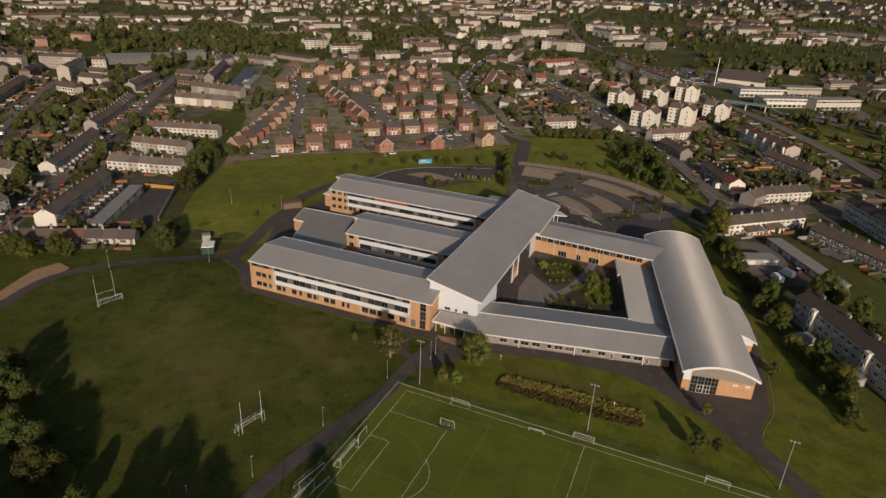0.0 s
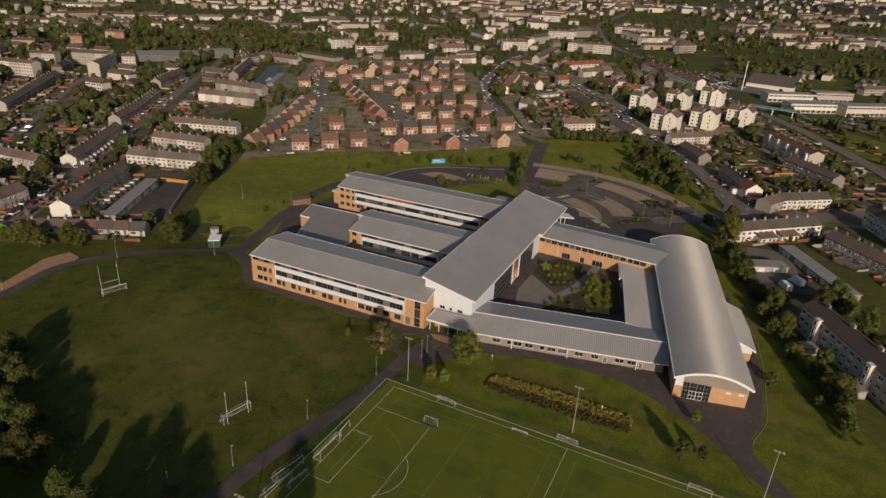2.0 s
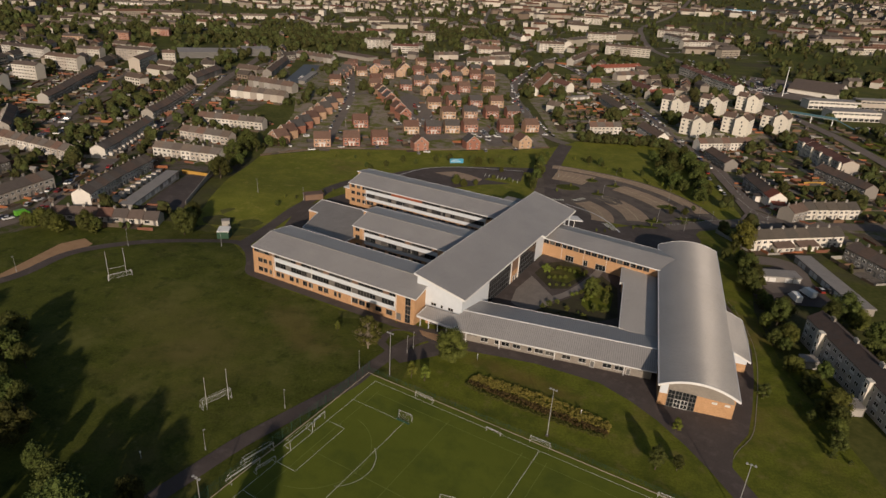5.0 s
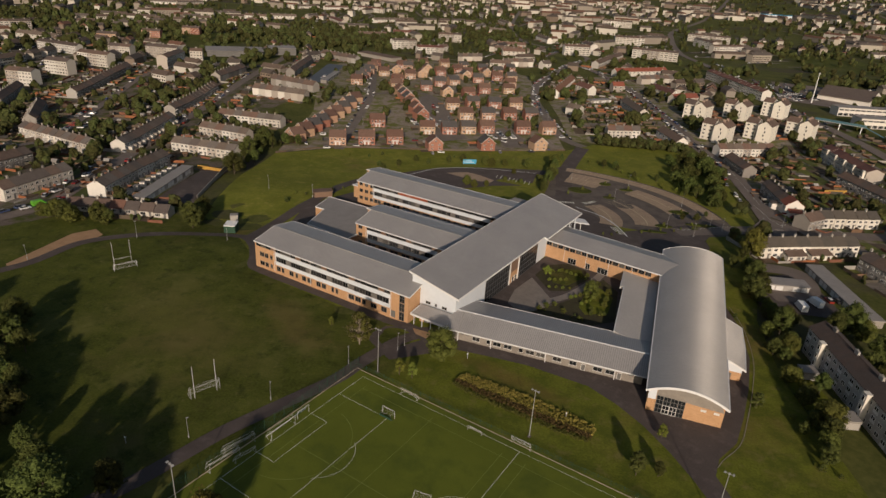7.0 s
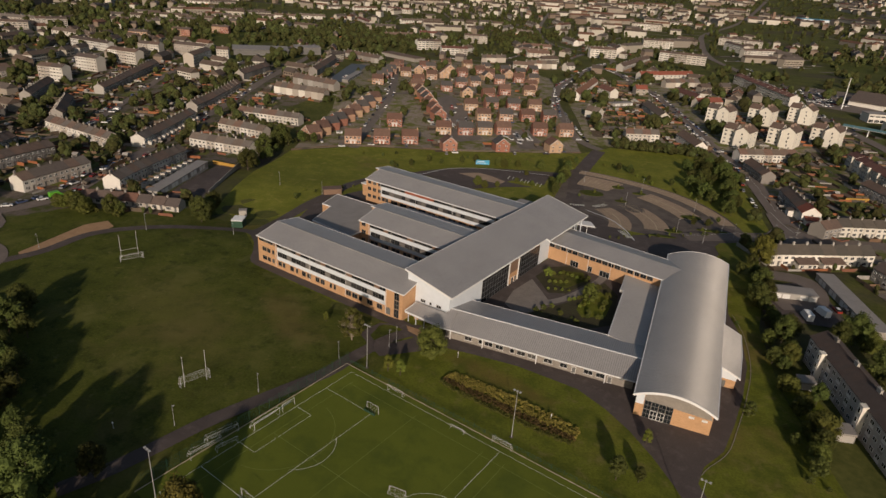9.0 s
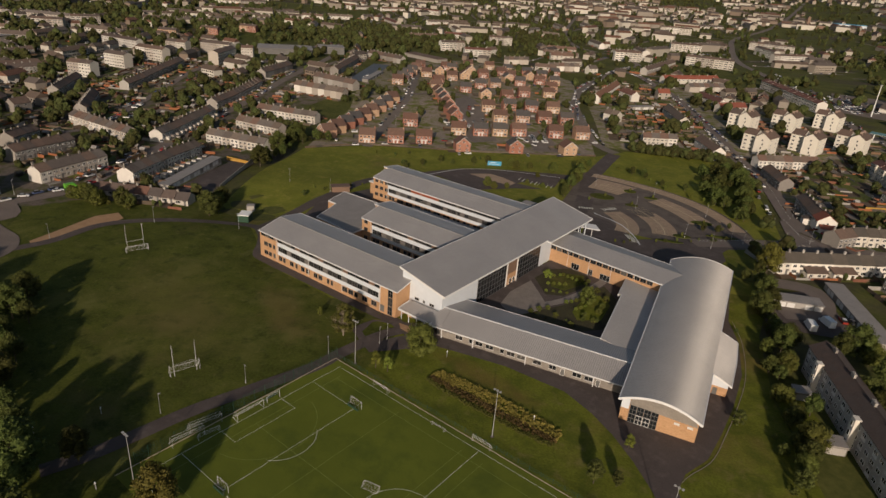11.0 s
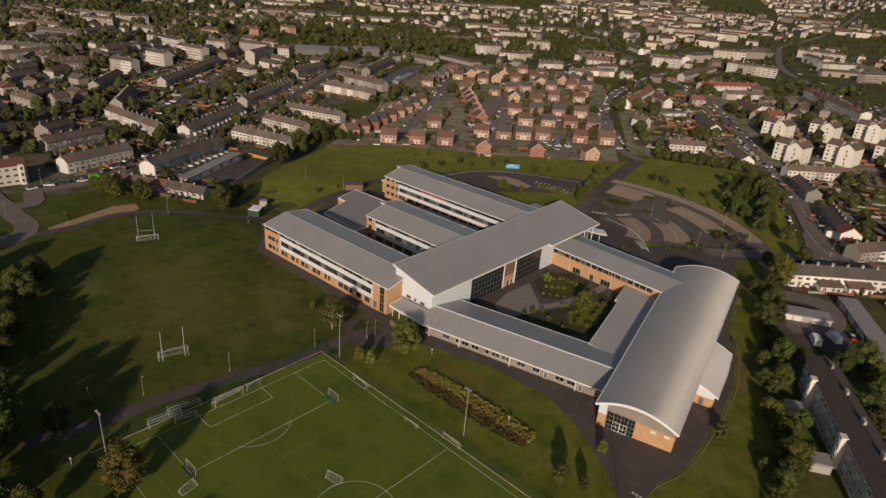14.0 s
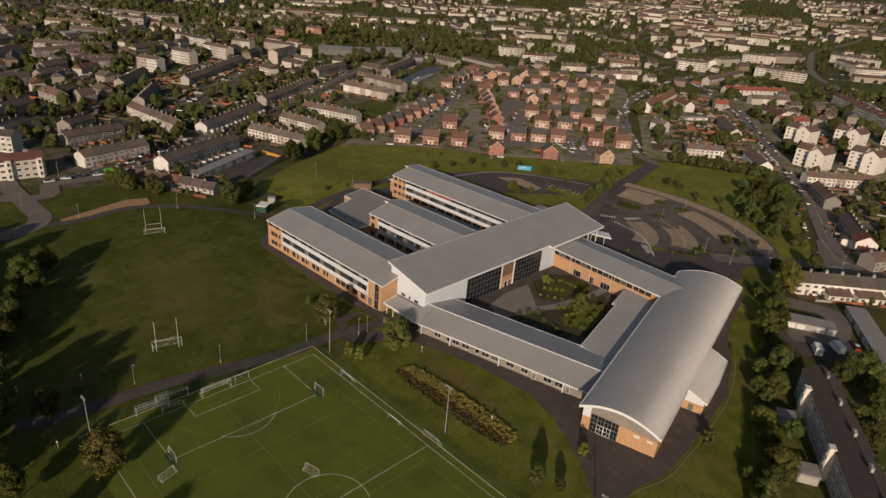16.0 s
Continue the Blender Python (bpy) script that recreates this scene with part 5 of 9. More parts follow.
def brick_house(w=9.0, d=8.0, eave=4.9, ridge=7.6, front_gable=False):
    ob = thing("brick_house", ID, "small red brick house with a brown tiled roof", "house")
    if not front_gable:
        part("wall", gable_body(w, d, eave, ridge), REDBRICK, ob)
        part("roof", gable_roof(w, d, eave, ridge), ESTATETILE, ob)
        for x in (0.8, 3.2, 6.0, 8.4):
            part("window", house_window(1.4, 1.25), None, ob, m=pose(x, -0.01, 3.55))
        for x in (0.8, 8.0):
            part("window", house_window(1.8, 1.4), None, ob, m=pose(x, -0.01, 0.9))
        front_door(ob, 3.6, PALEFRAME)
        front_door(ob, 6.0, PALEFRAME)
        bm = bmesh.new()
        extrude(bm, [(-1.1, 2.35), (-0.01, 2.35), (-0.01, 2.95), (-1.1, 2.45)], 2.9, 7.7)
        bmesh.ops.recalc_face_normals(bm, faces=bm.faces[:])
        part("porch_roof", bm, PALEFRAME, ob)
        chimney(ob, w - 0.6, d / 2, ridge, 0.9, 0.7, REDBRICK)
        bm = bmesh.new()
        box(bm, 0.1, -0.07, eave - 0.35, w - 0.1, -0.02, eave - 0.1)
        part("fascia", bm, PALEFRAME, ob)
    else:
        q = pose(0, d, 0, 0, 0, -90)
        part("wall", gable_body(d, w, eave, ridge), REDBRICK, ob, m=q)
        part("roof", gable_roof(d, w, eave, ridge), ESTATETILE, ob, m=q)
        for x, z in ((w / 2 - 3.1, 3.4), (w / 2 + 1.6, 3.4), (w / 2 - 3.1, 0.9), (w / 2 + 1.6, 0.9), (w / 2 - 0.7, 5.8)):
            part("window", house_window(1.4, 1.15), None, ob, m=pose(x, -0.01, z))
        for x in (0, w):
            bm = bmesh.new()
            s = 1 if x == 0 else -1
            v = [bm.verts.new((x + s * a, y, z)) for y in (-0.5, -0.36) for a, z in ((-0.4, eave - 0.45), (w / 2, ridge + 0.02), (w / 2, ridge + 0.27), (-0.4, eave - 0.2))]
            for f in ((0, 1, 2, 3), (7, 6, 5, 4), (0, 4, 5, 1), (2, 6, 7, 3), (3, 7, 4, 0)):
                bm.faces.new([v[i] for i in f])
            bmesh.ops.recalc_face_normals(bm, faces=bm.faces[:])
            part("bargeboard", bm, PALEFRAME, ob)
    return ob


def flat_block(w=9.5, d=18.0, storeys=4, gable=True):
    """A tall block of flats: a deep gabled one with a window column, or a plain slab."""
    H = storeys * 2.75 + 0.9
    ob = thing("block_of_flats", ID, "cream rendered four-storey block of flats with a brown gabled roof" if gable else "narrow cream rendered four-storey block with a brown roof", "flats")
    if gable:
        q = pose(0, d, 0, 0, 0, -90)
        part("wall", gable_body(d, w, H, H + 3.2), CREAM, ob, m=q)
        part("roof", gable_roof(d, w, H, H + 3.2, 0.45, 0.2), DARKTILE, ob, m=q)
        for k in range(storeys):
            part("window", house_window(1.0, 1.5, 1), None, ob, m=pose(w * (0.46 if k % 2 else 0.52), -0.01, 1.3 + 2.75 * k))
            for y in (d * 0.22, d * 0.70):
                part("window", house_window(1.5, 1.1), None, ob, m=pose(w + 0.01, y, 1.2 + 2.75 * k, 0, 0, 90))
        for y in (d * 0.28, d * 0.66):
            chimney(ob, w / 2, y, H + 2.9, 1.7, 1.7, CHIMNEYBRICK)
    else:
        part("wall", gable_body(w, d, H, H + 3.0), CREAM, ob)
        part("roof", gable_roof(w, d, H, H + 3.0, 0.4, 0.2), DARKTILE, ob)
        for k in range(storeys):
            for x in (1.3, w - 3.1):
                part("window", house_window(1.7, 1.2), None, ob, m=pose(x, -0.01, 1.2 + 2.75 * k))
        chimney(ob, w * 0.75, d / 2, H + 2.8, 1.4, 1.4, CHIMNEYBRICK)
    return ob


def slab_unit(w=12.0, d=10.0, storeys=4, wall=None, roof=None, label="", stair=False, bay=3.0):
    H = storeys * 2.7 + 0.5
    ob = thing("block_of_flats", ID, label, "flats")
    part("wall", gable_body(w, d, H, H + 2.2), wall, ob)
    part("roof", gable_roof(w, d, H, H + 2.2, 0.4), roof, ob)
    n = int(w / bay)
    for k in range(storeys):
        for i in range(n):
            part("window", house_window(bay - 1.3, 1.2, int(bay / 1.5)), None, ob, m=pose(0.7 + i * bay, -0.01, 0.9 + 2.7 * k))
    chimney(ob, w * 0.5, d / 2, H + 2.0, 1.3, 1.8)
    if wall is PALEHARL:
        for k in range(storeys):
            for i in range(n):
                if i % 2 == 0:
                    bm = bmesh.new()
                    box(bm, 0.55 + i * bay, -0.05, 0.05 + 2.7 * k, 0.85 + i * bay + bay - 1.3, -0.004, 0.86 + 2.7 * k)
                    part("spandrel_panel", bm, PALEFRAME if (i + k) % 3 else GREYRENDER, ob)
    if stair:
        bm = bmesh.new()
        box(bm, w - 3.2, -1.5, -1, w - 1.2, -0.01, H + 0.35)
        part("stair_tower", bm, CREAM, ob)
        for k in range(storeys):
            part("window", house_window(1.0, 1.6, 1), None, ob, m=pose(w - 2.7, -1.51, 1.2 + 2.7 * k))
    return ob


STYLES = {
    "white": lambda: terrace_unit(RENDER, TILE, "white rendered terraced house with brown tiled roof"),
    "brownroof": lambda: terrace_unit(WHITERENDER, SLATEBROWN, "white rendered terraced house with a dull brown roof"),
    "porch": lambda: terrace_unit(RENDER, TILE, "pale rendered terraced house with a lean-to porch", porch=True),
    "grey": lambda: terrace_unit(GREYRENDER, DARKTILE, "grey roughcast terraced house with dark tiled roof"),
    "bungalow": lambda: terrace_unit(RENDER, REDTILE, "low pale cottage with a reddish tiled roof", d=7.5, eave=2.6, ridge=4.8),
}
UNIT = 6.0


for _k, _w, _r in (("far_white", RENDER, TILE), ("far_grey", GREYRENDER, DARKTILE)):
    def far_unit(w_=_w, r_=_r, k_=_k):
        ob = thing("terraced_house", ID, "pale rendered house far off in the town" if k_ == "far_white" else "grey house far off in the town", "house")
        part("wall", gable_body(6, 8.5, 5.8, 8.8), w_, ob)
        part("roof", gable_roof(6, 8.5, 5.8, 8.8), r_, ob)
        chimney(ob, 0.2, 4.2, 8.8)
        return ob
    STYLES[_k] = far_unit


def row(style, x, y, a, n, step=0.0, unit=UNIT, group=""):
    """A terrace: n houses from its corner along heading a, fronts on the right-hand side."""
    c, s = math.cos(radians(a)), math.sin(radians(a))
    if y > 480:
        style = "far_grey" if style == "grey" else "far_white"
    ROWS_BUILT.append((x, y, a, n))
    for i in range(n):
        px, py = x + c * unit * i - s * step * i, y + s * unit * i + c * step * i
        mx, my = px + c * 3 - s * 4, py + s * 3 + c * 4
        put(style, STYLES[style], pose(px, py, gz(mx, my), 0, 0, a), group=group or "terraced houses")
        TAKEN.append((mx, my, 9.0))


STYLES["slab_white"] = lambda: slab_unit(12, 10, 4, RENDER, DARKTILE, "white rendered four-storey flats with dark roof")
STYLES["slab_grey"] = lambda: slab_unit(12, 7.8, 3, PALEHARL, FLATSTILE, "pale grey rendered three-storey flats with a brown roof")
STYLES["slab_stair"] = lambda: slab_unit(12, 7.8, 3, PALEHARL, FLATSTILE, "pale rendered three-storey flats with a cream stair tower", True)
STYLES["slab_red"] = lambda: slab_unit(12, 10, 3, RENDER, DARKRED, "white three-storey flats with a dark red roof", True)
STYLES["slab_brick"] = lambda: slab_unit(12, 10, 3, REDBRICK, DARKTILE, "brown brick three-storey block with dark roof")

for style, x, y, a, n, step in (
    ("white", -191, 221, 84, 6, 0), ("bungalow", -162, 220, 12, 7, 0), ("white", -157, 239, 99, 11, 0), ("porch", -203, 317, 102, 13, 0.0),
    ("grey", -232, 414, 98, 14, 0.0), ("grey", -258, 527, 95, 10, 0), ("porch", -282, 329, -24, 11, 0.5), ("grey", -226, 240, 89, 6, 0),
    ("grey", -288, 350, 116, 9, 1.0), ("grey", -349, 388, 110, 10, 1.0), ("grey", -327, 435, 101, 18, 0.3), ("white", -199, 413, -3, 8, 0),
    ("white", -190, 373, -11, 6, 0), ("white", -184, 332, -6, 7, 0), ("white", -213, 496, -8, 8, 0), ("grey", -216, 538, -19, 8, 0)):
    row(style, x, y, a, n, step)
for style, x, y, a, n, step in (
    ("grey", -214, 587, 101, 16, 0), ("grey", -242, 732, -25, 9, 0), ("white", 74, 473, 12, 4, 0), ("white", 122, 717, 30, 7, 0), ("white", 36, 959, 32, 7, 0), ("brownroof", 167, 317, 20, 5, -0.4), ("grey", 158, 309, 39, 2, 0),
    ("grey", 153, 371, -88, 5, 0), ("grey", 145, 427, -81, 5, 0), ("white", 146, 445, 21, 7, 0), ("brownroof", 123, 262, 21, 8, 0), ("grey", 161, 263, -72, 12, 0),
    ("grey", -250, 261, 107, 4, 0)):
    row(style, x, y, a, n, step)
for style, x, y, a, n, step in (
    ("grey", -345, 322, 108, 5, 0), ("grey", -447, 427, 65, 5, 0), ("grey", -518, 440, 73, 12, 0), ("white", -262, 232, 114, 4, 0), ("grey", 205, 405, -75, 7, 0),
    ("bungalow", 43, 531, -32, 2, 0), ("white", -30, 760, 20, 6, 0), ("white", -90, 800, 10, 5, 0)):
    row(style, x, y, a, n, step)
# white end house of the street corner: bright red roof, a lower red-roofed room before its gable
END = pose(153 + 30 * math.cos(radians(-88)), 371 + 30 * math.sin(radians(-88)), gz(157, 338), 0, 0, -88)
ob = thing("corner_house", END, "white rendered corner house with a bright red tiled roof", "house")
part("wall", gable_body(8.6, 9.0, 5.3, 8.4), WHITERENDER, ob)
part("roof", gable_roof(8.6, 9.0, 5.3, 8.4), BRIGHTTILE, ob)
chimney(ob, 1.0, 4.5, 8.3)
part("window", house_window(1.8, 1.3), None, ob, m=pose(1.5, -0.01, 3.4))
part("window", house_window(1.8, 1.3), None, ob, m=pose(5.2, -0.01, 3.4))
part("window", house_window(1.0, 1.1, 1), None, ob, m=pose(8.61, 4.2, 3.6, 0, 0, 90))
bm = bmesh.new()
box(bm, 8.61, 1.4, -1.0, 11.6, 7.6, 2.5)
part("garden_room", bm, WHITERENDER, ob)
bm = bmesh.new()
prism(bm, [(8.62, 1.1), (12.0, 1.1), (12.0, 7.9), (8.62, 7.9)], lambda px, py: 2.5 + (12.0 - px) * 0.34, lambda px, py: 2.7 + (12.0 - px) * 0.34)
part("garden_room_roof", bm, BRIGHTTILE, ob)
bm = bmesh.new()
box(bm, -3.4, -3.6, -1.0, 0.6, -0.01, 3.0)
part("side_room", bm, WHITERENDER, ob)
bm = bmesh.new()
prism(bm, [(-3.7, -3.9), (0.9, -3.9), (0.9, -0.01), (-3.7, -0.01)], lambda px, py: 3.8 + py * 0.22, lambda px, py: 4.0 + py * 0.22)
part("side_room_roof", bm, DARKTILE, ob)
TAKEN.append((157, 336, 8))
# rooms built on before the terrace beside the curved hall
for x0, w_, label in ((11.2, 8.6, "white porch building with a dark sloping roof before a terraced house"), (22.4, 9.6, "wide white front extension with a dark roof")):
    ob = thing("front_extension", pose(123, 262, gz(140, 268), 0, 0, 21) @ pose(x0, 0, 0), label, "outbuilding")
    bm = bmesh.new()
    box(bm, 0, -3.6, -1.0, w_, -0.02, 2.4)
    part("wall", bm, WHITERENDER, ob)
    bm = bmesh.new()
    extrude(bm, [(-4.0, 2.35), (-0.03, 3.7), (-0.03, 3.9), (-4.0, 2.55)], -0.3, w_ + 0.3)
    part("roof", bm, DARKTILE, ob)
    for x in (0.8, w_ / 2, w_ - 2.2):
        part("window", house_window(1.4, 1.2), None, ob, m=pose(x, -3.61, 0.8))


def terrace_block(n, wall, roof, label):
    """A terrace further off, as one building with a row of upper windows."""
    ob = thing("house_row", ID, label, "house")
    part("wall", gable_body(6.0 * n, 8.5, 6.0, 9.2, down=3.5), wall, ob)
    part("roof", gable_roof(6.0 * n, 8.5, 6.0, 9.2), roof, ob)
    for i in range(n):
        if i % 2 == 0:
            chimney(ob, 6.0 * i + 3, 4.2, 9.2)
        part("window", house_window(2.0, 1.4), None, ob, m=pose(6.0 * i + 1.0, -0.01, 3.8))
        if n < 6:
            part("window", house_window(2.0, 1.4), None, ob, m=pose(6.0 * i + 1.0, -0.01, 0.8))
    return ob


KINDS_OF_ROW = {"w": (RENDER, TILE, "white house row with brown roof"), "r": (RENDER, DARKRED, "pale house row with dark red roof"), "g": (GREYRENDER, DARKTILE, "grey house row with dark roof"), "o": (RENDER, ORANGETILE, "pale house row with orange-brown tiled roof"), "b": (RENDER, BRIGHTTILE, "white house row with a red roof")}
def far_row(style, x, y, a, n):
    wall, roof, label = KINDS_OF_ROW[style]
    c, s = math.cos(radians(a)), math.sin(radians(a))
    put(style + str(n), lambda: terrace_block(n, wall, roof, label), pose(x, y, min(gz(x, y), gz(x + c * 6 * n, y + s * 6 * n)), 0, 0, a), group="far house rows")
    ROWS_BUILT.append((x, y, a, n))
    for i in range(n):
        TAKEN.append((x + c * (6 * i + 3) - s * 4, y + s * (6 * i + 3) + c * 4, 8.0))


# rows beyond the flats and the hill street
for spec in (
        ("w", 91, 588, -79, 9), ("w", 110, 487, -76, 6), ("b", 98, 751, 38, 13), ("o", 36, 598, 81, 17), ("b", 142, 620, 36, 5), ("b", 89, 660, 20, 2),
        ("g", 80, 802, 73, 22), ("w", -9, 1100, -70, 10), ("w", -56, 900, -12, 8), ("w", -44, 748, 13, 4), ("r", 52, 650, -60, 4), ("r", 126, 680, -68, 7), ("w", 16, 764, 43, 2)):
    far_row(*spec)
# rows beyond the flats and the hill street
for spec in (
        ("w", -58, 960, 12, 7), ("w", -40, 860, 20, 5)):
    far_row(*spec)
# rows of the western quarter
for spec in (
        ("g", -327, 331, 85, 2), ("g", -356, 321, -11, 4), ("g", -313, 268, 104, 4), ("g", -411, 365, 98, 4), ("g", -441, 391, 96, 4), ("g", -455, 432, 75, 6), ("g", -408, 331, 89, 4),
        ("g", -524, 410, 110, 6), ("w", -739, 649, -14, 12), ("g", -807, 623, 100, 10), ("g", -470, 350, 95, 5), ("g", -560, 470, 20, 8), ("g", -620, 560, 14, 8), ("w", -700, 590, 20, 10)):
    far_row(*spec)
# rows of the western quarter
for spec in (
        ("w", -600, 680, -8, 10), ("w", -780, 760, 6, 12), ("g", -640, 500, 100, 6)):
    far_row(*spec)
# rows on the far slope
for spec in (
        ("w", -50, 1430, -72, 12), ("w", -106, 1223, -10, 6), ("w", -103, 1400, -68, 12), ("w", -130, 1249, 80, 12), ("w", 30, 1400, -76, 14), ("w", -544, 1144, 6, 7), ("w", -506, 1174, 30, 8),
        ("w", -450, 1220, 70, 10), ("r", -412, 1230, -55, 14), ("w", -274, 983, 40, 8), ("w", -325, 1240, 50, 12), ("w", -547, 1380, 60, 12), ("w", -486, 1410, 50, 10), ("w", -129, 889, 70, 4)):
    far_row(*spec)
# rows on the far slope
for spec in (
        ("w", -503, 1640, 50, 12), ("w", -423, 1620, 3, 8), ("w", -766, 1290, 60, 10), ("w", -835, 1260, 25, 12), ("r", -240, 1060, 20, 6), ("w", 190, 1560, 40, 14)):
    far_row(*spec)
STYLES["far_white_slab"] = lambda: slab_unit(12, 10, 4, RENDER, DARKTILE, "white three-storey flats far off in the town", bay=6.0)
STYLES["far_red_slab"] = lambda: slab_unit(12, 10, 3, RENDER, DARKRED, "white three-storey flats with a dark red roof far off", bay=6.0)


# larger blocks
def flats(style, x, y, a, n):
    """n units of one style in a line from a corner along heading a."""
    c, s = math.cos(radians(a)), math.sin(radians(a))
    if y > 650:
        style = {"slab_white": "far_white_slab", "slab_red": "far_red_slab"}.get(style, style)
    for i in range(n):
        px, py = x + c * 12 * i, y + s * 12 * i
        mx, my = px + c * 6 - s * 5, py + s * 6 + c * 5
        put(style, STYLES[style], pose(px, py, gz(mx, my), 0, 0, a), group="blocks of flats")
        TAKEN.append((mx, my, 13.0))


for spec in (
        ("slab_white", -408, 457, 0, 2), ("slab_white", -410, 502, -6, 2), ("slab_white", -417, 552, -10, 3), ("slab_white", -426, 608, 2, 2), ("slab_white", -397, 628, 0, 3),
        ("slab_white", -333, 566, 102, 4), ("slab_white", -341, 619, 24, 1), ("slab_grey", -515, 615, -14, 5), ("slab_red", -205, 182, 64, 2), ("slab_grey", -248, 214, 19, 1),
        ("slab_white", -668, 667, 30, 3)):
    flats(*spec)
for spec in (
        ("slab_red", 217, 467, -86, 5), ("slab_stair", 117, 189, -84, 1), ("slab_grey", 118.25, 177.07, -84, 1), ("slab_stair", 119.5, 165.1, -84, 1), ("slab_grey", 120.76, 153.2, -84, 2),
        ("slab_grey", 198, 300, -95, 4)):
    flats(*spec)
for spec in (
        ("slab_brick", -521, 715, 10, 2), ("slab_brick", -505, 780, 10, 2), ("slab_brick", -490, 850, 10, 2), ("slab_red", 203, 798, -75, 10), ("slab_white", 131, 940, -12, 5),
        ("slab_white", 39, 905, 18, 3), ("slab_white", 62, 990, -75, 4), ("slab_white", 112, 1420, 0, 5), ("slab_white", 259, 1270, -15, 6), ("slab_white", 257, 1200, -70, 5),
        ("slab_white", 268, 1086, 30, 6), ("slab_white", -667, 728, 50, 3), ("slab_white", -193, 878, 40, 3), ("slab_red", -152, 848, 28, 3), ("slab_white", -157, 1027, 20, 3),
        ("slab_red", -419, 1440, -10, 5), ("slab_white", 120, 1120, 10, 4)):
    flats(*spec)
# pairs of cream blocks: a narrow slab, and a deeper gabled block a little before it; the given corner is the gabled one's
for x, y in ((156.5, 479), (191, 496), (225, 513), (155.5, 552), (192, 572), (230, 597)):
    m = pose(x, y, gz(x, y + 6), 0, 0, -31)
    put("cream_slab", lambda: flat_block(8.6, 11.5, 4, False), m @ pose(-19.6, 4.6, 0), group="cream blocks of flats")
    put("cream_gable", flat_block, m @ pose(-9.5, 0, 0), group="cream blocks of flats")
    TAKEN.append((x + 3, y + 8, 17))
    TAKEN.append((x - 8, y + 13, 9))

# the red brick estate: rows of small pairs facing the school, and diagonal rows of gabled houses


def brick_at(kind, builder, x, y, a):
    w = 10.6 if kind == "brick" else 9.4
    c, s_ = math.cos(radians(a)), math.sin(radians(a))
    mx, my = x - s_ * 4, y + c * 4
    put(kind, builder, pose(x - c * w / 2, y - s_ * w / 2, gz(mx, my), 0, 0, a), group="brick houses")
    TAKEN.append((mx, my, 8.5))


er = random.Random(31)
PAIR = lambda: brick_house(10.6, 8.6, 5.5, 8.9)
GABLED = lambda: brick_house(9.4, 9.5, 5.4, 9.0, True)
for x0, y0, x1, y1, n in (
        (-99.8, 382, -66.3, 399, 3), (-90, 441, -90, 441, 1), (-52, 435, -52, 435, 1), (-37.2, 440.4, -11.7, 453, 3), (13.7, 460.8, 32.2, 466, 2), (-31.6, 483.6, 17.3, 500, 4),
        (-46.6, 509, -46.6, 509, 1), (-31.6, 522, 2.7, 531, 3), (-40.9, 562, -40.9, 562, 1), (-30.6, 590, -9, 599, 2)):
    for i in range(n):
        f = i / max(1, n - 1)
        brick_at("brick", PAIR, x0 + (x1 - x0) * f, y0 + (y1 - y0) * f, 21 + er.uniform(-4, 4))
for x0, y0, x1, y1, n in (
        (-83, 578, -75.4, 606, 2), (-63.7, 620, -43.9, 645, 2), (-27, 664, -12, 668, 2), (-112, 637.7, -112, 637.7, 1), (-87.5, 674, -72.8, 698, 2), (-47.7, 712, -60, 680, 2),
        (-109.6, 573, -115.3, 602, 2), (-128, 694, -119, 735, 2), (-95, 740, -71, 726, 2), (-30, 700, -18, 722, 2), (-10, 630, -6, 634, 1), (-149, 577, -163, 690, 6), (-140, 640, -136, 700, 2)):
    for i in range(n):
        f = i / max(1, n - 1)
        brick_at("brick", PAIR, x0 + (x1 - x0) * f, y0 + (y1 - y0) * f, 21 + er.uniform(-9, 9))
for x0, y0, x1, y1, n, a in (
        (-131, 379, -129.5, 497, 9, -36), (-97.5, 545, -63, 471, 6, 36), (-38, 393.5, -38, 393.5, 1, 30), (-5.8, 407, 27.9, 421.5, 2, 26), (-59.7, 559, -59.7, 559, 1, 24),
        (-102.6, 653, -133, 664, 2, 20), (-105, 690, -105, 690, 1, 24), (-58, 660, -40, 685, 2, 30)):
    for i in range(n):
        f = i / max(1, n - 1)
        brick_at("brick_gable", GABLED, x0 + (x1 - x0) * f, y0 + (y1 - y0) * f, a + er.uniform(-4, 4))


def shed_roofed(name, w, d, h, wall, roof, label, category, doors=0, m=None, lip=0.3):
    ob = thing(name, m, label, category)
    bm = bmesh.new()
    box(bm, 0, 0, -1.2, w, d, h)
    part("wall", bm, wall, ob)
    bm = bmesh.new()
    prism(bm, [(-lip, -lip), (w + lip, -lip), (w + lip, d + lip), (-lip, d + lip)], h, lambda x, y: h + 0.28 + 0.02 * y)
    part("roof", bm, roof, ob)
    for i in range(doors):
        bm = bmesh.new()
        s = w / doors
        box(bm, i * s + 0.25, -0.06, 0.0, (i + 1) * s - 0.25, -0.003, h - 0.35)
        part("door", bm, PALEFRAME if i % 3 else GREYRENDER, ob)
    if name == "shop_building":
        for i in range(int(w / 5)):
            part("window", house_window(4.2, 1.5, 4), None, ob, m=pose(0.6 + 5 * i, -0.01, h - 2.6))
            part("shop_front", house_window(4.2, 2.5, 3), None, ob, m=pose(0.6 + 5 * i, -0.01, 0.3))
    TAKEN.append(((m @ Vector((w / 2, d / 2, 0))).x, (m @ Vector((w / 2, d / 2, 0))).y, max(w, d) * 0.5))
    return ob


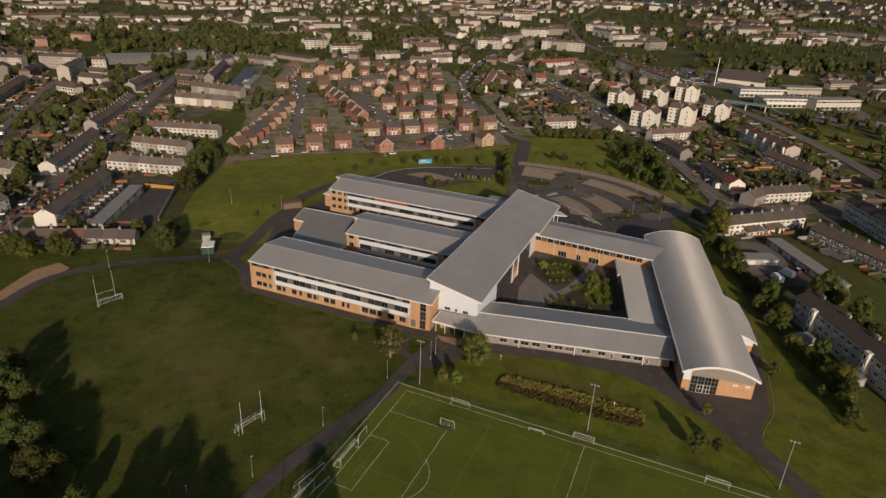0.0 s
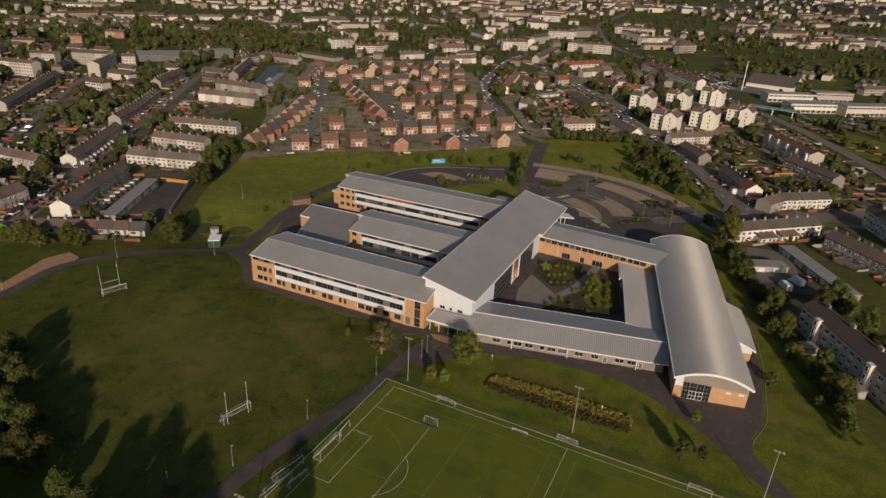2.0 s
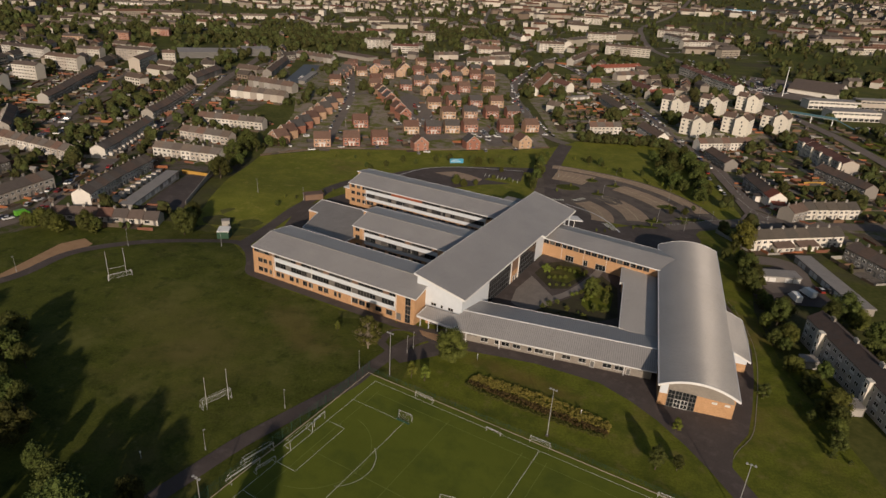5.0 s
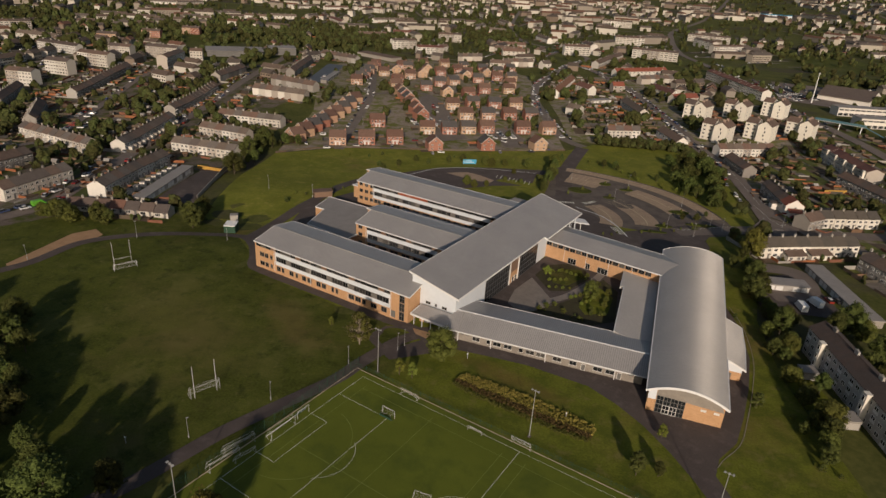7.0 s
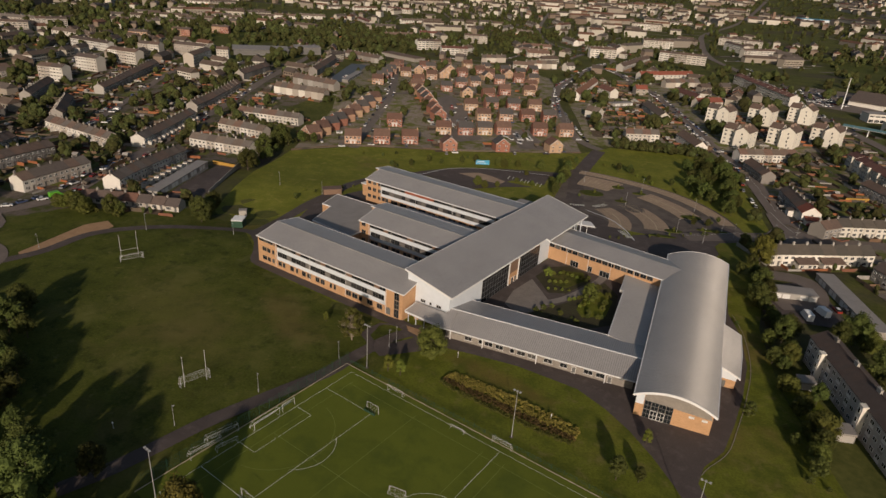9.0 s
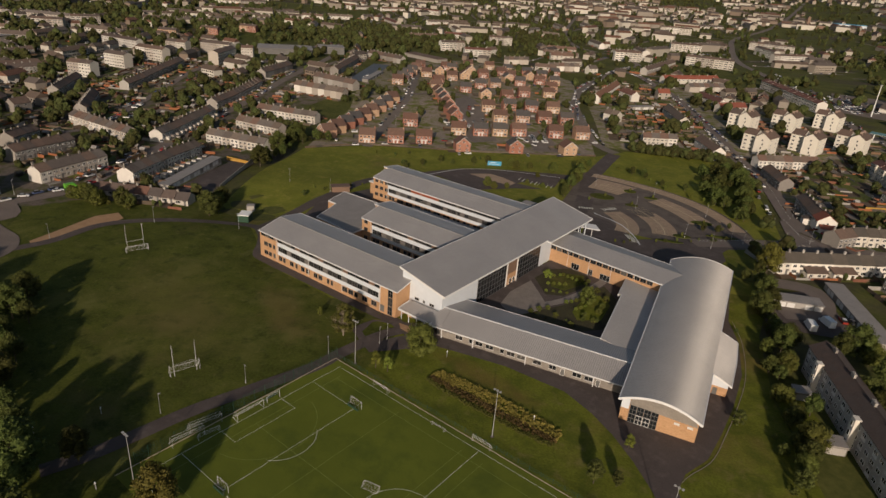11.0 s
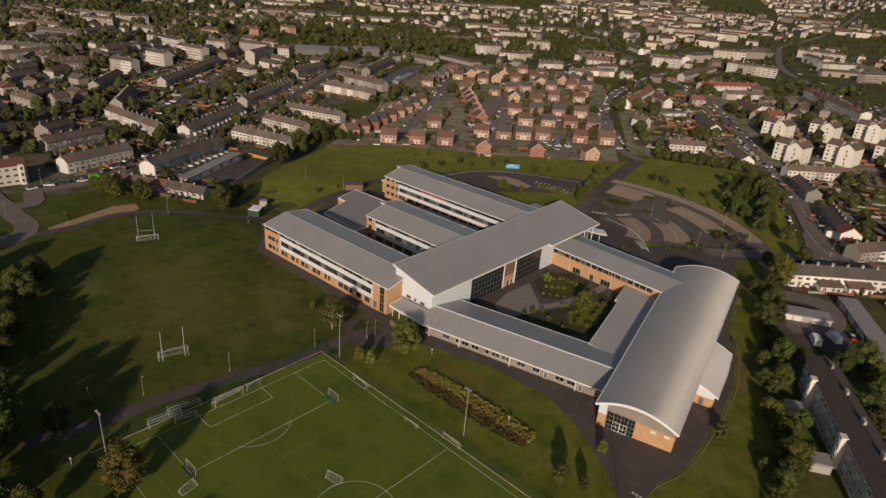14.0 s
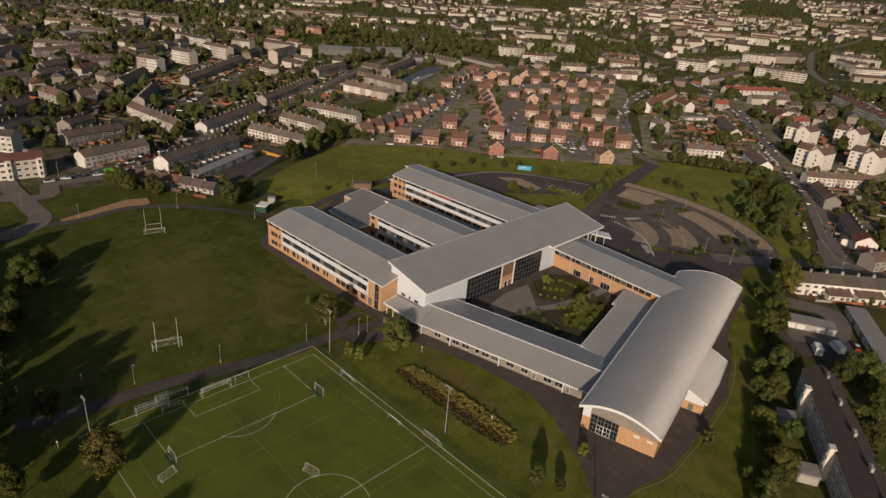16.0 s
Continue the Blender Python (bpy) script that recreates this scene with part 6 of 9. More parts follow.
def at(x, y, a, dz=0.0):
    return pose(x, y, gz(x, y) + dz, 0, 0, a)


shed_roofed("bin_store", 4.2, 3.6, 2.3, GREYRENDER, FLATROOF, "small grey flat-roofed outbuilding beside the flats", "outbuilding", 1, at(111.5, 172, 6), 0.15)
shed_roofed("bin_store", 4.6, 4.2, 2.3, GREYRENDER, FLATROOF, "small grey flat-roofed outbuilding beside the flats", "outbuilding", 1, at(114.2, 151, 6), 0.15)
sheet("drying_green", [(106, 176), (113, 178), (117, 160), (108, 157)], LAWN, 0.06, "worn drying green beside the flats", "lawn")
shed_roofed("garage_row", 18, 6, 2.4, GREYRENDER, FLATROOF, "low row of lock-up garages with grey roof", "garage", 6, at(115, 231, 4))
shed_roofed("garage_row", 44, 6, 2.4, GREYRENDER, FLATROOF, "long row of lock-up garages with pale flat roof", "garage", 15, at(139, 255, -84))
shed_roofed("garage_row", 50, 5.5, 2.4, GREYRENDER, FLATROOF, "row of lock-up garages behind the terrace", "garage", 16, at(-139, 240, 97))
shed_roofed("garage_row", 60, 5.5, 2.4, GREYRENDER, FLATROOF, "row of lock-up garages with bluish roof", "garage", 16, at(-176, 570, 97))
shed_roofed("garage_row", 24, 6, 2.4, GREYRENDER, FLATROOF, "row of lock-up garages among brick houses", "garage", 8, at(66, 590, 40))
shed_roofed("long_hall", 62, 16, 4, GREYRENDER, TILE, "long low hall with brown roof beyond the estate", "hall", 0, at(-214, 784, -32), 0.6)
shed_roofed("community_building", 60, 34, 6, FRAME, FLATROOF, "dark low building with broad grey flat roofs", "hall", 0, at(-350, 668, 30), 1.2)
shed_roofed("community_building", 30, 24, 7.5, FRAME, FLATROOF, "dark cube-like building with grey flat roof", "hall", 0, at(-300, 720, 30), 0.6)
shed_roofed("shop_building", 50, 13, 7.5, RENDER, FLATROOF, "long white flat-roofed shop block", "shop", 0, at(290, 640, 9))
shed_roofed("shop_building", 40, 13, 9, RENDER, FLATROOF, "white flat-roofed shop block beside the store", "shop", 0, at(341, 652, 9))
shed_roofed("shop_building", 45, 14, 8, RENDER, FLATROOF, "white flat-roofed shop block with a grey canopy", "shop", 0, at(290, 590, 10))
shed_roofed("shop_building", 50, 14, 9, RENDER, FLATROOF, "tall white flat-roofed shop block by the car park", "shop", 0, at(338, 588, 14))
shed_roofed("shop_store", 20, 20, 4, GREYRENDER, FLATROOF, "low grey flat-roofed store between shop blocks", "shop", 0, at(316, 608, 10))
ob = thing("supermarket", at(341, 699, 57), "large store with a broad brown pitched roof and white gable", "shop")
q_ = pose(0, 48, 0, 0, 0, -90)
part("wall", gable_body(48, 50, 5.5, 12.5), RENDER, ob, m=q_)
part("roof", gable_roof(48, 50, 5.5, 12.5, 1.8, 0.5), DARKTILE, ob, m=q_)
TAKEN.append((325, 745, 40))
# tall mast in the store's car park
ob = thing("lighting_mast", at(286, 696, 0), "tall pale tapered steel mast by the store", "mast")
bm = bmesh.new()
tube(bm, (0, 0, -0.5), (0, 0, 29), 0.55, 0.28, 10)
part("pole", bm, WHITEPAINT, ob)
bm = bmesh.new()
tube(bm, (0, 0, 28.6), (0, 0, 29.4), 1.1, 1.1, 10)
part("lamp_ring", bm, STEEL, ob)
# blue footbridge over the main road
ob = thing("footbridge", at(251, 583, -33), "blue steel footbridge on pale piers over the road", "bridge")
bm = bmesh.new()
box(bm, 0, -1.3, 5.2, 38, 1.3, 5.6)
part("deck", bm, STEEL, ob)
for y in (-1.3, 1.2):
    bm = bmesh.new()
    box(bm, 0, y, 5.6, 38, y + 0.1, 7.0)
    part("parapet", bm, BRIDGEBLUE, ob)
for x in (3, 19, 35):
    bm = bmesh.new()
    tube(bm, (x, 0, -1.0), (x, 0, 5.2), 0.4, 0.4, 8)
    part("pier", bm, WHITEPAINT, ob)
for x, d_ in ((0, -1), (38, 1)):
    bm = bmesh.new()
    prism(bm, [(x, -1.2), (x + d_ * 14, -1.2), (x + d_ * 14, 1.2), (x, 1.2)] if d_ > 0 else [(x - 14, -1.2), (x, -1.2), (x, 1.2), (x - 14, 1.2)], lambda px, py, x=x: 5.2 - 5.2 * abs(px - x) / 14, lambda px, py, x=x: 5.6 - 5.2 * abs(px - x) / 14)
    part("ramp", bm, BRIDGEBLUE, ob)
works = shed_roofed("chimney_works", 70, 30, 9, BROWNPANEL, DARKTILE, "red brick works with a square tower far off", "factory", 0, at(440, 1790, 5))
bm = bmesh.new()
box(bm, 22, 6, 9, 28, 12, 27)
part("tower", bm, BROWNPANEL, works)
shed_roofed("pool_building", 80, 34, 9, WHITE, BLUE, "broad building with a blue-green roof far off", "hall", 0, at(540, 1850, 4), 1.0)

# streets
ROADS, PARKED_STREETS = [], []


def street(points, width, lift, mat=STREET):
    strip("street", points, width, mat, lift, "worn tarmac residential street", "road")
    line_ = curve_through([Vector(p) for p in points], 12)
    for p, q in zip(line_, line_[1:]):
        for k in range(max(1, int((q - p).length / 7))):
            c = p + (q - p) * (k / max(1, int((q - p).length / 7)))
            ROADS.append((c.x, c.y, width / 2 + 2.5))
    if points[0][0] > 50:
        PARKED_STREETS.append([p for p in line_ if 395 < p.y < 900])


street([(-300, 120), (-179, 176), (-183, 197), (-177, 210), (-174, 227), (-181, 256), (-194, 300), (-209, 352), (-226, 432), (-239, 513), (-256, 596), (-268, 663), (-290, 760)], 7.5, 0.200)
street([(-215, 196), (-192, 184), (-176, 178), (-164, 173), (-152, 168), (-146, 158), (-150, 140), (-170, 110)], 8.0, 0.212)
street([(-96, 373), (-106, 426), (-113, 475), (-122, 530), (-145, 618), (-166, 692)], 6.5, 0.224, PALESTREET)
street([(-47, 417), (-46, 475), (-64, 533), (-88, 564), (-122, 540)], 6.5, 0.236, PALESTREET)
street([(10, 423), (-4, 451), (-17, 478), (-40, 470)], 6.0, 0.248, PALESTREET)
street([(57, 443), (48, 452), (38, 470), (27, 519), (17, 575), (14, 647), (26, 722), (48, 816), (70, 880), (40, 960), (-22, 1048), (-66, 1302), (-77, 1683)], 7.5, 0.260, PALESTREET)
street([(146, 297), (146, 311), (146, 356), (146, 389), (146, 415), (137, 460), (130, 513), (122, 587), (109, 663), (93, 720), (70, 790), (48, 816)], 9.5, 0.272)
street([(94, 286), (112, 293), (134, 302), (153, 309), (172, 309), (190, 312), (240, 322), (300, 345)], 10.5, 0.284)
street([(620, 2600), (391, 1784), (262, 1438), (232, 1277), (214, 1060), (224, 930), (243, 777), (250, 657), (262, 560), (270, 440), (260, 340)], 10.0, 0.296)
street([(-265, 300), (-262, 330), (-300, 430), (-330, 520), (-360, 640)], 6.0, 0.308)
street([(118, 226), (132, 232), (134, 250), (118, 252)], 9.0, 0.320)
sheet("estate_court", [(-51, 438), (-69, 499), (-92, 537), (-76, 555), (-36, 472), (-24, 434), (-37, 420)], PALESTREET, 0.16, "tarmac court between the brick houses", "yard")
sheet("estate_court", [(4, 421), (-8, 460), (2, 478), (18, 440), (24, 428)], PALESTREET, 0.165, "tarmac court with parked cars by the brick houses", "yard")
sheet("junction", [(128, 297), (160, 294), (170, 303), (160, 313), (154, 322), (152, 340), (140, 340), (139, 318), (134, 309)], STREET, 0.19, "broad tarmac road junction", "road")
sheet("verge", [(106, 250), (105.3, 277), (108.3, 283), (118, 287.5), (128, 292), (122, 272), (117, 247)], LAWN, 0.24, "grass beside the curved hall and the drive", "verge")
for pts, w_, dash in (([(142.6, 343), (144, 330), (145.3, 319.6), (147, 314)], 0.25, 2), ([(146, 345), (146, 385), (146, 412)], 0.18, 2), ([(95.4, 289.2), (105, 293.5), (116, 300), (124, 303.5)], 0.3, 2), ([(150.4, 315.5), (147.2, 313.6)], 0.3, 1), ([(128, 297.5), (137, 301), (142, 303.6)], 0.2, 2)):
    bm = bmesh.new()
    line_ = curve_through([Vector(p) for p in pts], 14)
    for k, (p, q) in enumerate(zip(line_, line_[1:])):
        if k % dash == 0:
            n_ = Vector((-(q - p).y, (q - p).x)).normalized() * w_ / 2
            bm.faces.new([bm.verts.new((c.x, c.y, gz(c.x, c.y) + 0.33)) for c in (p - n_, q - n_, q + n_, p + n_)])
    bmesh.ops.recalc_face_normals(bm, faces=bm.faces[:])
    tagged(part("road_marking", bm, LINE), "worn white line on the road", "road marking", kind="structure")
bm = bmesh.new()
prism(bm, [(144.5 + 2.0 * math.cos(a), 305.7 + 1.2 * math.sin(a)) for a in (2 * math.pi * i / 14 for i in range(14))], gz(144.5, 305.7), gz(144.5, 305.7) + 0.45)
tagged(part("traffic_island", bm, PALEPAVER), "small pale kerbed island in the road junction", "traffic island")
sheet("blue_yard", [(-196, 567), (-176, 573), (-200, 690), (-218, 690)], BLUETAR, 0.17, "blue-grey surfaced yard between garage rows", "yard")
sheet("verge", [(-241, 443), (-249, 503), (-258, 552), (-246, 556), (-236, 500), (-228, 440)], LAWN, 0.12, "grass verge along the terraces", "verge")
sheet("verge", [(22, 1130), (52, 1160), (58, 1082), (31, 1047)], LAWN, 0.2, "small green between house rows", "verge")
sheet("shop_car_park", [(296, 560), (306, 538), (320, 520), (352, 530), (385, 580), (384, 598), (340, 585), (330, 572)], STREET, 0.16, "tarmac car park before the shop blocks", "car park")
sheet("road_verge", [(262, 420), (300, 400), (330, 470), (300, 520), (275, 500)], LAWN, 0.13, "broad grass verge beside the main road", "verge")
sheet("garage_yard", [(-137, 238), (-122, 250), (-134, 306), (-146, 300)], ASPHALT, 0.14, "tarmac garage yard behind the terrace", "yard")
sheet("garage_yard", [(112, 214), (140, 214), (137, 252), (112, 238)], ASPHALT, 0.15, "tarmac yard by the garages", "yard")
sheet("store_car_park", [(256, 700), (298, 680), (336, 694), (300, 735), (345, 800), (280, 815)], STREET, 0.16, "store car park", "car park")
shed_roofed("metal_hall", 50, 14, 5, GREYRENDER, ROOF, "long shed with a pale metal roof among trees", "hall", 0, at(-590, 530, 88), 0.8)
sheet("park_green", [(380, 980), (560, 900), (620, 1120), (400, 1160)], GRASS, 0.2, "dark green field far off", "field")
sheet("park_green", [(-500, 740), (-380, 800), (-400, 930), (-540, 860)], GRASS, 0.21, "far playing field", "field")

# ---- gardens and the rest of the town ----
rng = random.Random(7)
GARDEN_PIECES = by_island(palette("garden_plots", [(0.075, 0.092, 0.018), (0.125, 0.140, 0.026), (0.125, 0.092, 0.060), (0.20, 0.175, 0.15), (0.09, 0.105, 0.02), (0.150, 0.160, 0.032), (0.15, 0.105, 0.07)], 0.95, streak=0.45))
FENCE_PIECES = by_island(palette("garden_fences_mix", [(0.15, 0.100, 0.062), (0.30, 0.115, 0.052), (0.21, 0.092, 0.056), (0.12, 0.09, 0.065), (0.33, 0.31, 0.28), (0.08, 0.07, 0.055), (0.11, 0.085, 0.06), (0.18, 0.11, 0.068)], 0.9, streak=0.3))
SHED_PIECES = by_island(palette("garden_sheds_mix", [(0.16, 0.10, 0.06), (0.40, 0.38, 0.35), (0.10, 0.085, 0.07), (0.30, 0.28, 0.26), (0.13, 0.085, 0.06)], 0.9, streak=0.3))


class Heap:
    """Gathers many small pieces into one mesh."""

    def __init__(self):
        self.v, self.f = [], []

    def add(self, verts_, faces_):
        k = len(self.v)
        self.v += verts_
        self.f += [tuple(k + i for i in q) for q in faces_]

    def block(self, m, x0, y0, z0, x1, y1, z1):
        p = [m @ Vector((x, y, z)) for z in (z0, z1) for x, y in ((x0, y0), (x1, y0), (x1, y1), (x0, y1))]
        self.add([tuple(q) for q in p], [(4, 5, 6, 7), (0, 1, 5, 4), (1, 2, 6, 5), (2, 3, 7, 6), (3, 0, 4, 7)])

    def house(self, m, w, d, e, r, walls, roofs):
        p = [m @ Vector(q) for q in ((0, 0, -2), (w, 0, -2), (w, d, -2), (0, d, -2), (0, 0, e), (w, 0, e), (w, d, e), (0, d, e), (0, d / 2, r), (w, d / 2, r))]
        walls.add([tuple(q) for q in p], [(0, 1, 5, 4), (2, 3, 7, 6), (1, 2, 6, 9, 5), (3, 0, 4, 8, 7)])
        o, s = 0.4, (r - e) / (d / 2) * 0.4
        q = [m @ Vector(c) for c in ((-0.2, -o, e - s + 0.1), (w + 0.2, -o, e - s + 0.1), (w + 0.2, d / 2, r + 0.15), (-0.2, d / 2, r + 0.15), (-0.2, d + o, e - s + 0.1), (w + 0.2, d + o, e - s + 0.1),
                                     (-0.2, -o, e - s - 0.1), (w + 0.2, -o, e - s - 0.1), (-0.2, d + o, e - s - 0.1), (w + 0.2, d + o, e - s - 0.1))]
        roofs.add([tuple(c) for c in q], [(0, 1, 2, 3), (3, 2, 5, 4), (6, 7, 1, 0), (4, 5, 9, 8), (0, 3, 4, 8, 6), (7, 9, 5, 2, 1)])

    def made(self, name, mat, label, category):
        me = bpy.data.meshes.new(name)
        me.from_pydata(self.v, [], self.f)
        me.materials.append(mat)
        return tagged(new(name, me), label, category, kind="stuff")


plots, fences, sheds = Heap(), Heap(), Heap()


def plot(m, x0, y0, x1, y1, lift):
    k = 3
    for j in range(k):
        ya, yb = y0 + (y1 - y0) * j / k, y0 + (y1 - y0) * (j + 1) / k
        q = [m @ Vector(c) for c in ((x0, ya, 0), (x1, ya, 0), (x1, yb, 0), (x0, yb, 0))]
        if j == 0:
            first = len(plots.v)
            plots.add([(c.x, c.y, gz(c.x, c.y) + lift) for c in q], [(0, 1, 2, 3)])
        else:
            plots.v += [(c.x, c.y, gz(c.x, c.y) + lift) for c in q[2:]]
            n_ = len(plots.v)
            a_, b_ = (first + 3, first + 2) if j == 1 else (n_ - 3, n_ - 4)
            plots.f.append((a_, b_, n_ - 2, n_ - 1))


BUSHES = []
for x, y, a, n in ROWS_BUILT:
    for i in range(n):
        c, s = math.cos(radians(a)), math.sin(radians(a))
        px, py = x + c * 6 * i, y + s * 6 * i
        m = pose(px, py, 0, 0, 0, a)
        for y0, y1, side in ((8.2, 8.2 + rng.uniform(9, 14), 1), (-rng.uniform(4, 7), -0.2, -1)):
            plot(m, 0.1, y0, 5.9, y1, 0.07 + rng.uniform(0, 0.03))
            mid = m @ Vector((0, (y0 + y1) / 2, 0))
            if rng.random() < 0.75:
                bx = m @ Vector((rng.uniform(0.6, 5.4), rng.uniform(y0, y1), 0))
                BUSHES.append((bx.x, bx.y, rng.uniform(1.2, 3.2) if side < 0 else rng.choice((1.5, 2.2, 3.5, 5.5, 7.0))))
            g = pose(px, py, gz(mid.x, mid.y), 0, 0, a)
            if rng.random() < 0.75:
                fences.block(g, -0.05, y0, -0.6, 0.05, y1, rng.choice((0.9, 1.2, 1.7)))
            if rng.random() < 0.6:
                ye = y1 if side > 0 else y0
                fences.block(g, 0, ye - 0.05, -0.6, 6, ye + 0.05, rng.choice((0.8, 1.2, 1.7)))
            if side > 0 and rng.random() < 0.55:
                sx, sy = rng.uniform(0.5, 3), y1 - rng.uniform(2.5, 4)
                gp = g @ pose(sx, sy, 0, 0, 0, rng.uniform(-4, 4))
                w_, d_ = rng.uniform(1.8, 2.8), rng.uniform(1.6, 2.4)
                sheds.block(gp, 0, 0, -0.5, w_, d_, 1.9)
                sheds.house(gp, w_, d_, 1.9, 2.5, sheds, sheds)
for x, y, r in [t for t in TAKEN if -172 < t[0] < 40 and 360 < t[1] < 760]:
    m = pose(x - 6.5, y - 10, 0, 0, 0, 21)
    plot(m, 0.2, 0, 6.3, 5.4, 0.06 + rng.uniform(0, 0.04))
    plot(m, 6.5, 0, 12.6, 5.4, 0.06 + rng.uniform(0, 0.04))
    plot(m, 0.2, 14.2, 6.3, 21, 0.06 + rng.uniform(0, 0.04))
    plot(m, 6.5, 14.2, 12.6, 21, 0.06 + rng.uniform(0, 0.04))
    g = pose(x - 6.5, y - 10, gz(x, y), 0, 0, 21)
    for x0, y0, x1, y1 in ((0, 14, 0.12, 21), (6.4, 14, 6.5, 21), (0, 21, 12.7, 21.12), (12.7, 12, 12.82, 21)):
        if rng.random() < 0.8:
            fences.block(g, x0, y0, -0.6, x1, y1, rng.choice((1.2, 1.6, 1.8)))
    if rng.random() < 0.5:
        sx = rng.uniform(1, 10)
        sheds.block(g @ pose(sx, 18.4, 0), 0, 0, -0.5, 2.2, 1.9, 1.9)
        sheds.house(g @ pose(sx, 18.4, 0), 2.2, 1.9, 1.9, 2.5, sheds, sheds)
    for _ in range(2):
        bx = m @ Vector((rng.uniform(0, 12.5), rng.choice((rng.uniform(-1, 3), rng.uniform(15, 21))), 0))
        BUSHES.append((bx.x, bx.y, rng.choice((0.9, 1.2, 1.6, 2.2, 3.0))))

TAKEN += ROADS
# open ground between the eastern rows, cut up into plots
r_plot = random.Random(41)
for i in range(26):
    for j in range(40):
        w = pose(150, 278, 0, 0, 0, 12) @ Vector((i * 7.2, j * 8.4, 0))
        if not (148 < w.x < 95 + 0.75 * w.y and w.y < 600) or any((w.x + 2 - a) ** 2 + (w.y + 4 - b) ** 2 < (q * 0.7 + 3.5) ** 2 for a, b, q in TAKEN):
            continue
        plot(pose(w.x, w.y, 0, 0, 0, 12), 0.1, 0, 7.0, 8.2, 0.07 + r_plot.uniform(0, 0.03))
        g = pose(w.x, w.y, gz(w.x, w.y), 0, 0, 12)
        if r_plot.random() < 0.38:
            fences.block(g, -0.05, 0, -0.6, 0.05, 8.3, r_plot.choice((0.8, 1.2, 1.6)))
        if r_plot.random() < 0.4:
            fences.block(g, 0, -0.05, -0.6, 7.1, 0.05, r_plot.choice((0.8, 1.2, 1.6)))
        if r_plot.random() < 0.12:
            gp = g @ pose(r_plot.uniform(0.5, 4), r_plot.uniform(0.5, 5), 0, 0, 0, r_plot.uniform(-4, 4))
            sheds.block(gp, 0, 0, -0.5, 2.4, 2.0, 1.9)
            sheds.house(gp, 2.4, 2.0, 1.9, 2.5, sheds, sheds)
for i in range(34):
    for j in range(46):
        w = pose(-150, 215, 0, 0, 0, 12) @ Vector((-i * 7.6, j * 8.6, 0))
        if not (-430 < w.x < -150 and 230 < w.y < 640 and w.x > 40 - 1.15 * w.y) or any((w.x - 3 - a) ** 2 + (w.y + 4 - b) ** 2 < (q * 0.7 + 3.5) ** 2 for a, b, q in TAKEN):
            continue
        if -205 < w.x and w.y > 430 and w.x > -60 - 0.28 * w.y:
            continue
        plot(pose(w.x, w.y, 0, 0, 0, 12), 0.1, 0, 7.3, 8.3, 0.07 + r_plot.uniform(0, 0.03))
        g = pose(w.x, w.y, gz(w.x, w.y), 0, 0, 12)
        if r_plot.random() < 0.6:
            fences.block(g, -0.05, 0, -0.6, 0.05, 8.5, r_plot.choice((0.9, 1.3, 1.7)))
        if r_plot.random() < 0.5:
            fences.block(g, 0, -0.05, -0.6, 7.5, 0.05, r_plot.choice((0.9, 1.3, 1.7)))
        if r_plot.random() < 0.35:
            gp = g @ pose(r_plot.uniform(0.5, 4), r_plot.uniform(0.5, 5), 0, 0, 0, r_plot.uniform(-4, 4))
            sheds.block(gp, 0, 0, -0.5, 2.6, 2.2, 1.9)
            sheds.house(gp, 2.6, 2.2, 1.9, 2.5, sheds, sheds)
        if r_plot.random() < 0.3:
            BUSHES.append((w.x + r_plot.uniform(0, 7), w.y + r_plot.uniform(0, 8), r_plot.choice((1.2, 1.8, 2.5, 3.5, 6.0))))
for i in range(12):
    for j in range(34):
        w = pose(46, 458, 0, 0, 0, 8) @ Vector((i * 7.4, j * 8.2, 0))
        if not (46 < w.x < 136 and 470 < w.y < 725) or any((w.x + 3 - a) ** 2 + (w.y + 4 - b) ** 2 < (q * 0.7 + 3.0) ** 2 for a, b, q in TAKEN):
            continue
        plot(pose(w.x, w.y, 0, 0, 0, 8), 0.1, 0, 7.2, 8.0, 0.07 + r_plot.uniform(0, 0.03))
        g = pose(w.x, w.y, gz(w.x, w.y), 0, 0, 8)
        if r_plot.random() < 0.6:
            fences.block(g, -0.05, 0, -0.6, 0.05, 8.1, r_plot.choice((0.9, 1.3, 1.7)))
        if r_plot.random() < 0.5:
            fences.block(g, 0, -0.05, -0.6, 7.3, 0.05, r_plot.choice((0.9, 1.3, 1.7)))
        if r_plot.random() < 0.3:
            gp = g @ pose(r_plot.uniform(0.5, 4), r_plot.uniform(0.5, 5), 0, 0, 0, r_plot.uniform(-4, 4))
            sheds.block(gp, 0, 0, -0.5, 2.6, 2.2, 1.9)
            sheds.house(gp, 2.6, 2.2, 1.9, 2.5, sheds, sheds)
        if r_plot.random() < 0.35:
            BUSHES.append((w.x + r_plot.uniform(0, 7), w.y + r_plot.uniform(0, 8), r_plot.choice((1.2, 1.8, 2.5, 3.5))))
